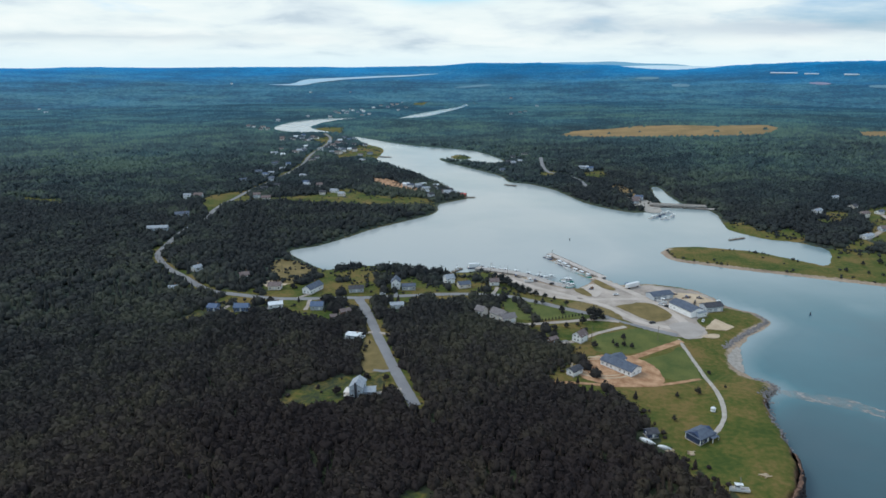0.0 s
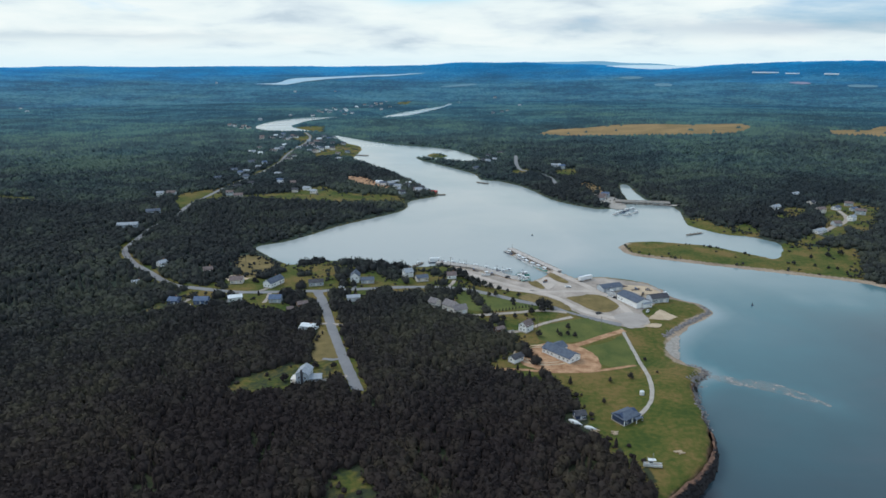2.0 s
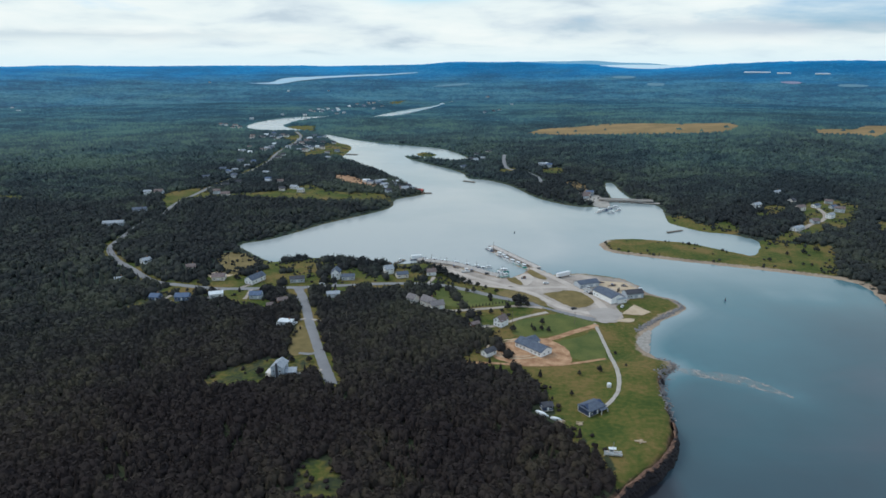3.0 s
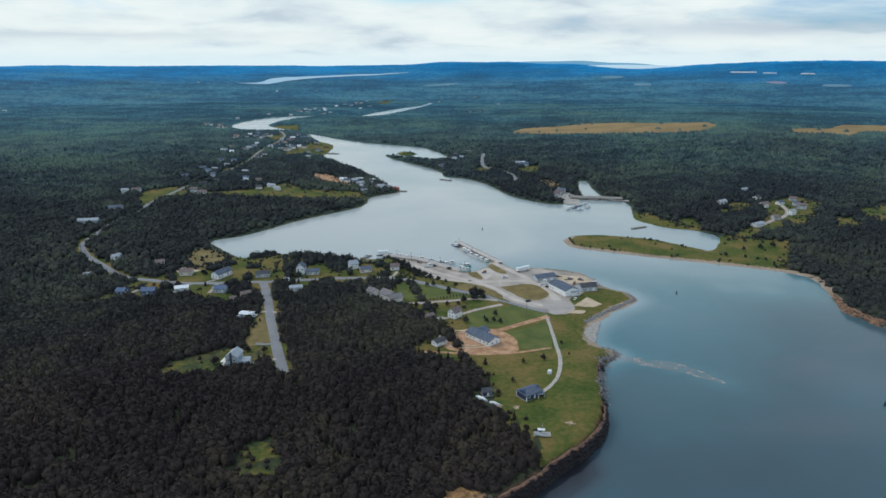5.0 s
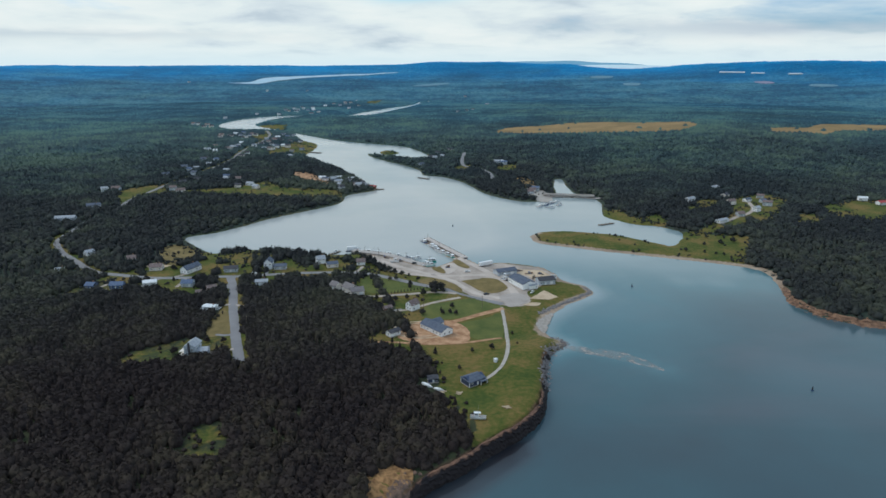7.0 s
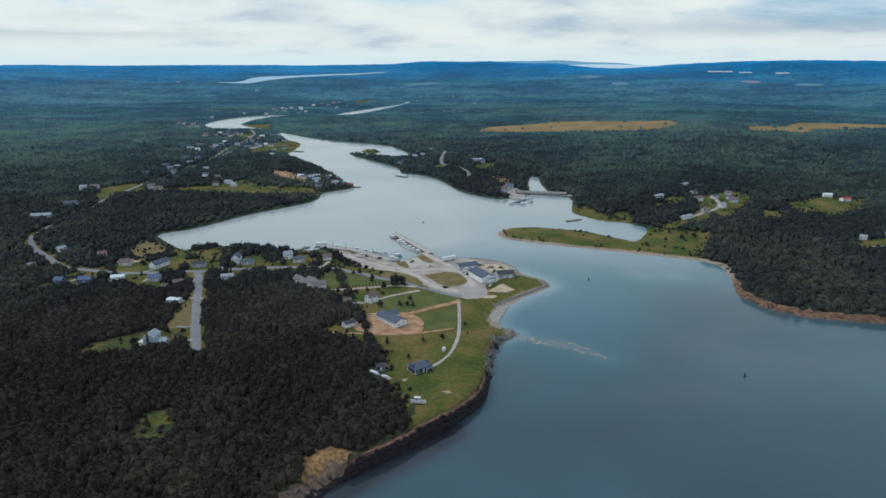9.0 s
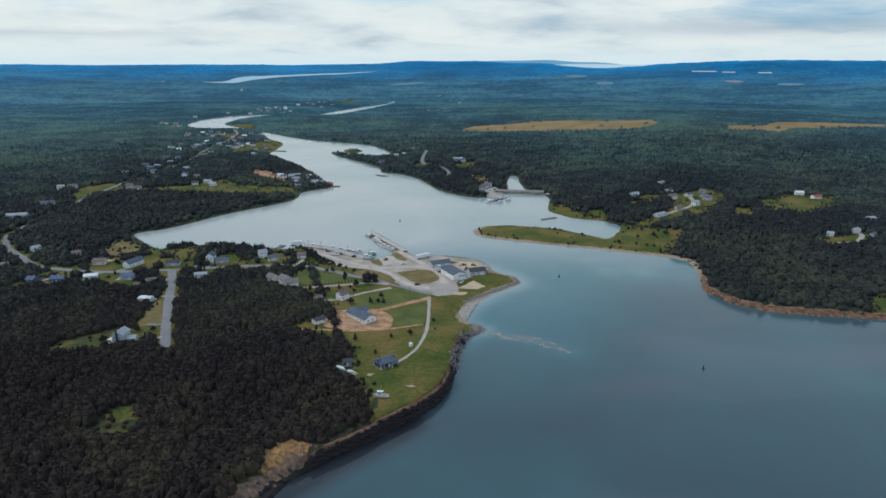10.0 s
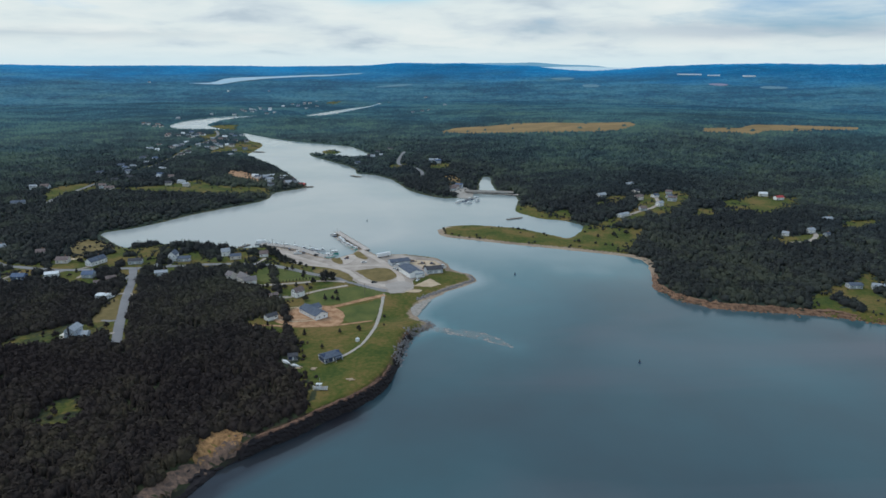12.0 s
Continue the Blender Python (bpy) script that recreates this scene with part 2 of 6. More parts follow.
HULL_TEAL = material("pale_teal_gelcoat", (0.3, 0.52, 0.5), (0.4, 0.6, 0.58), 0.8, 6, 0.35, bump=0)
CAR_DARK = material("dark_car_paint", (0.02, 0.02, 0.025), (0.03, 0.03, 0.035), 1, 8, 0.3, bump=0)
CAR_RED = material("red_car_paint", (0.3, 0.03, 0.02), (0.36, 0.04, 0.03), 1, 8, 0.3, bump=0)
CAR_WHITE = material("white_car_paint", (0.7, 0.7, 0.7), (0.78, 0.78, 0.78), 1, 8, 0.3, bump=0)
STEEL = material("steel", (0.3, 0.3, 0.32), (0.42, 0.42, 0.44), 1, 8, 0.5, metal=0.6, bump=0)
# backdrop colours with the haze of distance already mixed in
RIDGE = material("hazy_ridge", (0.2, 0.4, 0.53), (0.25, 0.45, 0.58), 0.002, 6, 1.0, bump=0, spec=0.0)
HAZY_BAY = material("hazy_bay", (0.6, 0.72, 0.76), (0.66, 0.77, 0.8), 0.002, 6, 1.0, bump=0, spec=0.0)


def cliff_material():
    """Red sandstone; a painted dark tone stands for the wet foot and the face's shade."""
    m = material("cliff_rock", (0.085, 0.045, 0.033), (0.25, 0.135, 0.085), 0.5, 5, 0.85, bump=0.8)
    t = m.node_tree
    b = t.nodes["Principled BSDF"]
    colour = b.inputs["Base Color"].links[0].from_socket
    pos = t.nodes.new("ShaderNodeNewGeometry").outputs["Position"]
    up = t.nodes.new("ShaderNodeSeparateXYZ")
    t.links.new(pos, up.inputs[0])
    n = add_node(t, "ShaderNodeTexNoise", Scale=0.35, Detail=5.0)
    t.links.new(pos, n.inputs["Vector"])
    # below the rim the face's shade is painted as a dark colour
    rim_share = maths(t, "SUBTRACT", maths(t, "ADD", up.outputs[2], maths(t, "MULTIPLY", n.outputs[0], 5.0)), 8.4, True)
    t.links.new(mix(t, rim_share, (0.02, 0.016, 0.018), colour), b.inputs["Base Color"])
    return m


CLIFF_ROCK = cliff_material()


def wash_material():
    """Thin foam and stirred sand: broken patches over clear water."""
    m = material("foam_wash", (0.32, 0.28, 0.25), (0.55, 0.5, 0.46), 0.3, 8, 0.8, bump=0)
    t = m.node_tree
    b = t.nodes["Principled BSDF"]
    pos = t.nodes.new("ShaderNodeNewGeometry").outputs["Position"]
    n = add_node(t, "ShaderNodeTexNoise", Scale=0.16, Detail=6.0, Roughness=0.65)
    t.links.new(pos, n.inputs["Vector"])
    t.links.new(ramp(t, n.outputs[0], [(0.37, (0, 0, 0)), (0.64, (0.58, 0.58, 0.58))]), b.inputs["Alpha"])
    return m


WASH = wash_material()


def water_material(name):
    """Sea water: clear and blue offshore, silty in the harbour, with sky and cliff reflections painted in; cat's-paws
    roughen it in patches.
    """
    m = bpy.data.materials.new(name)
    m.use_nodes = True
    t = m.node_tree
    b = t.nodes["Principled BSDF"]
    pos = t.nodes.new("ShaderNodeNewGeometry").outputs["Position"]
    slow = add_node(t, "ShaderNodeTexNoise", Scale=0.006, Detail=5.0)
    quick = add_node(t, "ShaderNodeTexNoise", Scale=0.3, Detail=4.0, Roughness=0.6)
    for n in (slow, quick):
        t.links.new(pos, n.inputs["Vector"])
    silt_and_sheen = t.nodes.new("ShaderNodeAttribute")
    silt_and_sheen.attribute_name = "silt_and_sheen"
    drift = add_node(t, "ShaderNodeMapping", Rotation=(0, 0, radians(-25)), Scale=(0.0035, 0.009, 0.0))
    t.links.new(pos, drift.inputs["Vector"])
    broad = add_node(t, "ShaderNodeTexNoise", Scale=1.0, Detail=4.0, Roughness=0.5, Distortion=0.6)
    t.links.new(drift.outputs[0], broad.inputs["Vector"])
    tinted = t.nodes.new("ShaderNodeMix")
    tinted.data_type = "RGBA"
    tinted.inputs[7].default_value = (0.135, 0.13, 0.148, 1)
    amount = maths(t, "ADD", silt_and_sheen.outputs["Fac"], maths(t, "MULTIPLY", maths(t, "SUBTRACT", slow.outputs[0], 0.5), 0.5), True)
    # lowest stop: near-black band painted for the cliff's reflection
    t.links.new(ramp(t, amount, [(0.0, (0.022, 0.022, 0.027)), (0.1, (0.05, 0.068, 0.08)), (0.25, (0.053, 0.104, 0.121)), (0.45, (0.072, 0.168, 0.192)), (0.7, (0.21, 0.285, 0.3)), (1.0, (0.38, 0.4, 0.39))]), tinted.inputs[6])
    patches = ramp(t, broad.outputs[0], [(0.48, (0, 0, 0)), (0.66, (0.7, 0.7, 0.7))])
    t.links.new(maths(t, "MULTIPLY", patches, maths(t, "SUBTRACT", 0.75, amount, True)), tinted.inputs[0])
    t.links.new(tinted.outputs[2], b.inputs["Base Color"])
    b.inputs["IOR"].default_value = 1.33
    calm = t.nodes.new("ShaderNodeAttribute")
    calm.attribute_name = "calm"
    ruffle = ramp(t, broad.outputs[0], [(0.35, (0.1,) * 3), (0.65, (0.19,) * 3)])
    t.links.new(mix(t, calm.outputs["Fac"], ruffle, (0.03, 0.03, 0.03)), b.inputs["Roughness"])
    bn = add_node(t, "ShaderNodeBump", Strength=0.2, Distance=0.15)
    t.links.new(quick.outputs[0], bn.inputs["Height"])
    t.links.new(bn.outputs[0], b.inputs["Normal"])
    return m


WATER = water_material("sea_water")
# the lake's pale sky reflection is put into its base colour
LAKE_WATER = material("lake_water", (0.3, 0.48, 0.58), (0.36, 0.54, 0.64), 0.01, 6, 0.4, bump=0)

# ---- plan: shores, roads, clearings ----
# shore west
CLIFF = [(60, 129), (66, 141), (71, 151), (77, 161), (85, 169), (90, 174), (96, 180), (103, 185), (113, 194), (124, 204), (137, 216), (149, 234), (156, 259), (160, 281)]
POINT = [(168, 304), (180, 318), (173, 327), (170, 338), (174, 352), (183, 369), (200, 389), (217, 402), (222, 412), (218, 427), (205, 440)]
WHARF = [(202, 458), (191, 477), (162, 490), (137, 488), (127, 508), (116, 536), (101, 566), (97, 571), (95, 558), (105, 535), (117, 507), (122, 495), (110, 484), (102, 475), (88, 486), (64, 511), (48, 520), (32, 529), (23, 521), (2, 521), (-20, 531), (-52, 538), (-78, 539), (-92, 532), (-101, 528), (-116, 544), (-131, 562)]
COVE = [(-145, 587), (-122, 604), (-100, 632), (-78, 667), (-45, 704), (-16, 737), (-6, 764), (-4, 800), (35, 838), (18, 864), (12, 896), (-4, 940), (-26, 994), (-61, 1067), (-107, 1150), (-123, 1188), (-120, 1316), (-135, 1385), (-169, 1440), (-208, 1561), (-230, 1628)]
VILL = [(-256, 1668), (-293, 1673), (-366, 1675), (-422, 1722), (-463, 1803), (-474, 1911), (-447, 2073), (-376, 2163), (-268, 2185), (-159, 2135), (-107, 2311), (-15, 2551), (73, 2766), (98, 2975)]
# east
ERIVER = [(138, 3012), (62, 2618), (-9, 2365), (-77, 2156), (-170, 2105), (-250, 2150), (-304, 2090), (-362, 1966), (-368, 1830), (-284, 1704), (-234, 1628), (-190, 1572), (-122, 1473), (-51, 1404), (25, 1350), (68, 1311), (106, 1205), (107, 1151)]
ESPIT = [(89, 1123), (53, 1153), (20, 1184), (-3, 1216), (-3, 1185), (22, 1132), (64, 1063), (92, 1007), (98, 958), (126, 941), (156, 891), (179, 806), (204, 768), (226, 749), (250, 759), (267, 791)]
ELAG = [(275, 800), (284, 862), (298, 915), (307, 905), (301, 855), (300, 805)]
ESHORE = [(308, 786), (318, 765), (318, 735), (310, 700), (303, 668), (312, 644), (327, 624), (346, 617), (357, 602), (362, 586), (350, 560), (333, 537), (325, 544), (309, 562), (290, 582), (268, 591), (243, 599), (218, 596), (205, 584), (202, 572), (207, 553), (240, 534), (283, 513), (324, 494), (354, 479), (374, 466), (379, 447), (372, 420), (364, 395), (360, 382)]
EHEAD = [(362, 376), (369, 355), (388, 338), (405, 332), (428, 326), (458, 317), (474, 310), (490, 300)]
ISLET = [(16, 1241), (34, 1257), (54, 1223), (41, 1199), (21, 1208)]
# roads
STUB = [(-14, 290), (-18, 302), (-26, 327), (-40, 374), (-53, 422), (-62, 447)]
MAIN = [(149, 382), (125, 399), (103, 416), (82, 429), (60, 445), (40, 455), (7, 457), (-27, 453), (-63, 449), (-93, 448), (-117, 447), (-144, 453), (-170, 461), (-190, 477), (-209, 498), (-230, 520), (-248, 545), (-259, 568), (-264, 606), (-268, 657), (-262, 701), (-269, 748), (-266, 804), (-259, 881), (-246, 989), (-240, 1106), (-250, 1228), (-249, 1379), (-261, 1522), (-295, 1639)]
DRIVE_BLUE = [(147, 375), (146, 352), (144, 325), (142, 305), (139, 290), (135, 278), (129, 269), (123, 263)]
DRIVE_MID = [(148, 372), (127, 358), (113, 349), (103, 346)]
TRACK = [(57, 316), (74, 315), (94, 312), (111, 313), (125, 316), (140, 321)]
DRIVE_COT = [(119, 394), (98, 382), (82, 370), (72, 367)]
DRIVE_RH = [(117, 402), (99, 406), (82, 402), (66, 399), (54, 397), (46, 399)]
BRIDGE_ROAD = [(252, 771), (264, 778), (280, 781), (306, 769), (333, 761)]
EROAD = [(201, 899), (201, 950), (188, 996), (167, 1026), (168, 1091), (179, 1188)]
HAM_ROAD = [(412, 610), (443, 638), (468, 658), (485, 684), (496, 719)]
HAM2 = [(541, 493), (560, 496), (579, 513), (588, 531)]
# areas
GRAVEL = [(40, 511), (55, 475), (76, 454), (101, 443), (120, 412), (128, 400), (149, 380), (161, 377), (170, 387), (171, 408), (187, 423), (198, 447), (189, 466), (160, 480), (137, 476), (127, 497), (121, 484), (106, 469), (88, 476), (64, 498)]
IA = [(123, 434), (128, 425), (135, 411), (140, 405), (148, 406), (156, 414), (156, 425), (151, 438), (143, 441), (133, 438)]
IB = [(87, 433), (94, 425), (107, 417), (117, 409), (122, 410), (121, 417), (116, 429), (105, 440), (97, 442)]
SANDLOT = [(170, 392), (184, 410), (192, 397), (184, 391)]
DIRT = [(74, 330), (83, 342), (93, 350), (109, 350), (114, 346), (120, 335), (121, 323), (116, 314), (99, 312), (88, 314), (77, 320)]
G1 = [(114, 204), (114, 215), (109, 230), (105, 243), (100, 254), (93, 273), (90, 288), (84, 295), (74, 303), (61, 311), (55, 318), (65, 333), (76, 341), (78, 347), (72, 360), (58, 378), (54, 389), (33, 397), (34, 417), (44, 443), (51, 456), (33, 515)]
G3 = [(-159, 415), (-123, 409), (-112, 421), (-88, 405), (-70, 400), (-75, 421), (-59, 427), (-33, 423), (-30, 428), (-11, 432), (29, 447), (37, 469), (29, 506), (5, 502), (-4, 475), (-24, 500), (-47, 518), (-83, 519), (-113, 535), (-133, 521), (-135, 490), (-150, 464), (-162, 455), (-161, 437)]
G4 = [(-87, 293), (-79, 308), (-64, 319), (-45, 326), (-50, 342), (-51, 372), (-46, 381), (-35, 349), (-26, 327), (-21, 308), (-42, 301), (-52, 289), (-68, 286)]
G4B = [(-44, 397), (-34, 387), (-24, 353), (-28, 357)]
G5 = [(-18, 195), (-17, 222), (-10, 227), (5, 211), (3, 195)]
G6 = [(-89, 178), (-89, 193), (-94, 206), (-96, 197), (-97, 191)]
G7 = [(-185, 397), (-176, 417), (-166, 434), (-164, 445), (-140, 425), (-125, 445), (-124, 425), (-155, 412), (-171, 394)]
FIELD = [(267, 1513), (320, 1600), (424, 1612), (483, 1648), (569, 1615), (637, 1563), (758, 1545), (749, 1464), (703, 1388), (639, 1340), (565, 1356), (529, 1373), (445, 1412), (389, 1440), (325, 1453)]
FIELD2 = [(832, 1298), (868, 1372), (925, 1385), (953, 1370), (1026, 1445), (1083, 1438), (1290, 1430), (1225, 1345), (1055, 1292), (1005, 1303), (960, 1282), (915, 1236), (907, 1270)]
VG1 = [(-309, 815), (-276, 861), (-241, 814), (-166, 840), (-129, 893), (-99, 840), (-14, 820), (-10, 778), (-98, 766), (-214, 793), (-266, 780), (-261, 709), (-282, 748)]
VG2 = [(-200, 1189), (-172, 1379), (-116, 1285), (-121, 1219), (-149, 1189)]
VG3 = [(-347, 1808), (-270, 1806), (-247, 1652), (-324, 1682)]
VG4 = [(-134, 2942), (-61, 3046), (-79, 2737), (-125, 2738)]
VG5 = [(153, 1024), (183, 1040), (167, 970), (146, 975)]
VG6 = [(217, 1006), (260, 1040), (244, 954), (210, 955)]
VG7 = [(238, 899), (260, 877), (253, 826), (234, 837)]
H1 = [(398, 682), (450, 719), (447, 690), (402, 662)]
H2 = [(480, 699), (543, 741), (549, 718), (499, 650), (455, 610), (395, 580), (347, 562), (380, 591), (439, 647)]
H3 = [(562, 684), (636, 725), (665, 708), (667, 675), (578, 609), (558, 634)]
H4 = [(489, 601), (519, 649), (539, 647), (520, 599)]
H5 = [(620, 547), (657, 576), (705, 587), (679, 554), (633, 534)]
H6 = [(459, 340), (473, 352), (495, 366), (530, 395), (560, 400), (499, 297), (459, 312), (450, 322)]
H7 = [(515, 510), (541, 513), (595, 524), (576, 491), (532, 480)]
H8 = [(335, 600), (352, 613), (349, 586), (332, 574)]
COVE_LAWN = [(-93, 511), (-80, 520), (-67, 537), (-56, 536), (-58, 513), (-61, 496), (-55, 472), (-69, 472), (-76, 491), (-84, 491)]
WHARF_LAWN = [(2, 498), (4, 518), (22, 517), (36, 518), (52, 504), (66, 486), (75, 462), (60, 452), (36, 456), (29, 500)]
LAKE = [(-965, 3701), (-850, 3740), (-800, 3960), (-575, 4110), (-302, 4250), (-13, 4369), (-157, 4267), (-491, 4058), (-700, 3840), (-787, 3673)]
LM1 = [(-567, 818), (-490, 810), (-449, 774), (-501, 782)]
BAR = [(178, 314), (186, 310), (192, 307), (203, 303), (213, 296), (221, 288), (228, 279)]
PROMO = [(66, 164), (66, 176), (72, 182), (79, 185), (86, 180), (84, 174), (77, 167), (71, 160)]
BACKLOT = [(150, 456), (172, 463), (191, 459), (198, 441), (184, 427), (177, 446), (165, 451)]
SANDCOVE = [(170, 334), (167, 348), (175, 362), (183, 370), (176, 350)]
SANDYHOUSE = [(-142, 483), (-129, 497), (-122, 505), (-119, 483), (-131, 473)]
ORANGEVILL = [(-112, 972), (-84, 966), (-39, 900), (-36, 862), (-64, 877), (-96, 916)]
MARSH = [(200, 592), (214, 600), (256, 602), (302, 568), (332, 541), (366, 590), (420, 560), (400, 520), (365, 468), (328, 491), (242, 528), (203, 559)]
EYARD = [(234, 814), (251, 835), (263, 795), (261, 756), (247, 745), (235, 768)]
EPLOT = [(232, 903), (253, 902), (260, 850), (242, 830), (233, 845)]
E1 = [(330, 628), (345, 655), (366, 657), (362, 622), (347, 616)]
E3 = [(304, 668), (311, 695), (324, 690), (328, 655), (345, 632), (356, 620), (345, 615), (328, 622), (312, 643)]
E4 = [(438, 730), (461, 736), (460, 715), (435, 682), (415, 682)]
E5 = [(477, 728), (512, 752), (548, 758), (549, 729), (511, 670), (489, 651), (478, 618), (456, 612), (449, 635), (457, 684)]
E7 = [(571, 682), (628, 726), (640, 705), (681, 705), (655, 655), (583, 607), (563, 625), (543, 633)]
W1 = [(-208, 1191), (-188, 1341), (-160, 1471), (-84, 1300), (-116, 1246), (-147, 1239), (-177, 1167)]
W3 = [(-302, 1499), (-272, 1574), (-243, 1473), (-262, 1406)]
WEST = CLIFF + POINT + WHARF + COVE + VILL + [(135, 3060), (200, 6000), (-6000, 6000), (-6000, -6000), (-90, -6000), (-60, -400), (0, -100), (40, 60)]
EAST = ERIVER + ESPIT + ELAG + ESHORE + EHEAD + [(620, 230), (900, 120), (2500, -300), (6000, -600), (6000, 6000), (200, 6000), (150, 3080)]


def smooth_line(points, closed, n=3):
    """A Catmull-Rom line through the points."""
    p = np.array(points, float)
    k = len(p)
    out = []
    for i in range(k if closed else k - 1):
        a, b, c, d = (p[(i + j) % k] if closed else p[min(max(i + j, 0), k - 1)] for j in (-1, 0, 1, 2))
        if np.linalg.norm(c - b) > 600:
            out.append(b)
            continue
        for s in np.arange(n) / n:
            out.append(0.5 * (2 * b + (c - a) * s + (2 * a - 5 * b + 4 * c - d) * s * s + (3 * b - a - 3 * c + d) * s ** 3))
    if not closed:
        out.append(p[-1])
    return np.array(out)


def inside(poly, x, y):
    r = np.zeros(x.shape, bool)
    px, py = poly[:, 0], poly[:, 1]
    for i in range(len(poly)):
        j = i - 1
        cross = (py[i] > y) != (py[j] > y)
        if cross.any():
            r ^= cross & (x < (px[j] - px[i]) * (y - py[i]) / (py[j] - py[i] + 1e-12) + px[i])
    return r


def gap_to(line, x, y, closed=False):
    """Distance from each point to a line of points."""
    best = np.full(x.shape, 1e18)
    for i in range(0 if closed else 1, len(line)):
        ax, ay = line[i - 1]
        bx, by = line[i] - line[i - 1]
        s = np.clip(((x - ax) * bx + (y - ay) * by) / (bx * bx + by * by + 1e-12), 0, 1)
        best = np.minimum(best, (x - ax - s * bx) ** 2 + (y - ay - s * by) ** 2)
    return np.sqrt(best)


def spread(first, inner, last, fine, mid, a, b, growth):
    """Grid lines: fine between inner, mid between a and b, then growing to first and last."""
    lines = list(np.arange(inner[0], inner[1], fine))
    v = inner[1]
    while v < b:
        lines.append(v)
        v += mid
    step = mid
    while v < last:
        lines.append(v)
        step *= growth
        v += step
    v = inner[0] - mid
    while v > a:
        lines.append(v)
        v -= mid
    step = mid
    while v > first:
        lines.append(v)
        step *= growth + 0.05
        v -= step
    return np.array(sorted(lines + [first, last]))


GX = spread(-5200, (-130, 300), 5200, 3.0, 6.0, -430, 660, 1.045)
GY = spread(-5200, (110, 500), 5200, 3.0, 6.0, 60, 1000, 1.02)
MX, MY = np.meshgrid(GX, GY)
west_line, east_line, islet_line = smooth_line(WEST, True), smooth_line(EAST, True), smooth_line(ISLET, True)
SHORE = np.full(MX.shape, -1e9)
for ln in (west_line, east_line, islet_line):
    d = gap_to(ln, MX, MY, True)
    SHORE = np.maximum(SHORE, np.where(inside(ln, MX, MY), d, -d))
SHORE = np.maximum(SHORE, MY - 3075)


def wave(x, y, seed, size):
    """Smooth hills of about that size, from -1 to 1."""
    r = np.random.RandomState(seed)
    out = 0
    for k in range(7):
        a, p = r.uniform(0, 6.28), r.uniform(0, 6.28)
        w = 6.28 / size * r.uniform(0.6, 1.7)
        out = out + np.sin((x * math.cos(a) + y * math.sin(a)) * w + p)
    return out / 4.5


cliffs = np.minimum(gap_to(smooth_line([(40, 60)] + CLIFF, False), MX, MY), gap_to(smooth_line(EHEAD, False), MX, MY) * 1.0)
steep = np.clip(1.6 - cliffs / 30, 0, 1)
sd = SHORE + 1.2 * wave(MX, MY, 3, 14) * np.clip(1 - np.abs(SHORE) / 30, 0, 1)
low = np.interp(sd, [-400, -40, -6, 0, 4, 12, 45, 150], [-14, -5, -0.8, 0, 0.9, 1.9, 3.6, 4.2])
high = np.interp(sd, [-400, -40, -3, 0, 1.5, 2.8, 12, 45, 150], [-14, -6, -1.5, 0.3, 5.4, 6.8, 7.2, 5.2, 4.2])
bank = np.interp(sd, [-400, -40, -3, 0, 2.5, 4, 8, 45, 150], [-14, -6, -1.2, 0.2, 1.0, 3.2, 4.2, 4.4, 4.2])
east_side = MX > 240
slump = np.exp(-((MX - 70) ** 2 + (MY - 158) ** 2) / 17 ** 2)
high = high * (1 - slump) + np.interp(sd, [-400, -40, -3, 0, 3, 5, 9, 13, 45, 150], [-14, -6, -1.5, 0.3, 2.1, 2.9, 5.6, 7.2, 5.2, 4.2]) * slump
LAND = low * (1 - steep) + np.where(east_side, bank, high) * steep
LAND += 30 / (1 + np.exp(-(MX - 480) / 110)) / (1 + np.exp(-(MY - 1080) / 110)) * np.clip(SHORE / 100, 0, 1) * np.clip((2700 - np.hypot(MX, MY)) / 1000, 0, 1)
inland = np.clip((SHORE - 60) / 500, 0, 1)
LAND += inland * (2.0 * wave(MX, MY, 5, 420) + 5 * wave(MX, MY, 6, 1500) + 2) + np.clip(SHORE / 40, 0, 1) * 0.35 * wave(MX, MY, 8, 45)
marsh = inside(smooth_line(MARSH, True), MX, MY)
LAND = np.where(marsh & (SHORE > 0), np.minimum(LAND, 0.35 + 0.9 * np.clip(SHORE / 12, 0, 1) + 0.1 * wave(MX, MY, 9, 25)), LAND)
yard = inside(np.array(GRAVEL, float), MX, MY) | (gap_to(np.array(GRAVEL, float), MX, MY, True) < 5)
LAND = np.where(yard & (SHORE > -4), 2.5, LAND)
radius, bearing = np.hypot(MX, MY), np.degrees(np.arctan2(MX, MY))
LAND += 130 * np.clip((radius - 3000) / 1700, 0, 1.05) ** 1.2
crest = np.clip((radius - 4000) / 650, 0, 1) ** 2 * np.clip((4950 - radius) / 150, 0, 1)
hills = 9 + 4 * wave(bearing, 0 * bearing, 11, 14) + 28 * np.exp(-np.clip(np.abs(bearing - 5.5) - 2.6, 0, 99) ** 2 / 5) + 12 * np.exp(-(bearing - 12.5) ** 2 / 6)
hills += 33 / (1 + np.exp(-(bearing - 26) / 1.6)) - 10 * np.exp(-(bearing - 18.5) ** 2 / 9)
LAND += crest * np.where(np.abs(bearing) < 90, hills, 15)
LAND = np.where(SHORE < 0, np.minimum(LAND, -0.05), LAND)


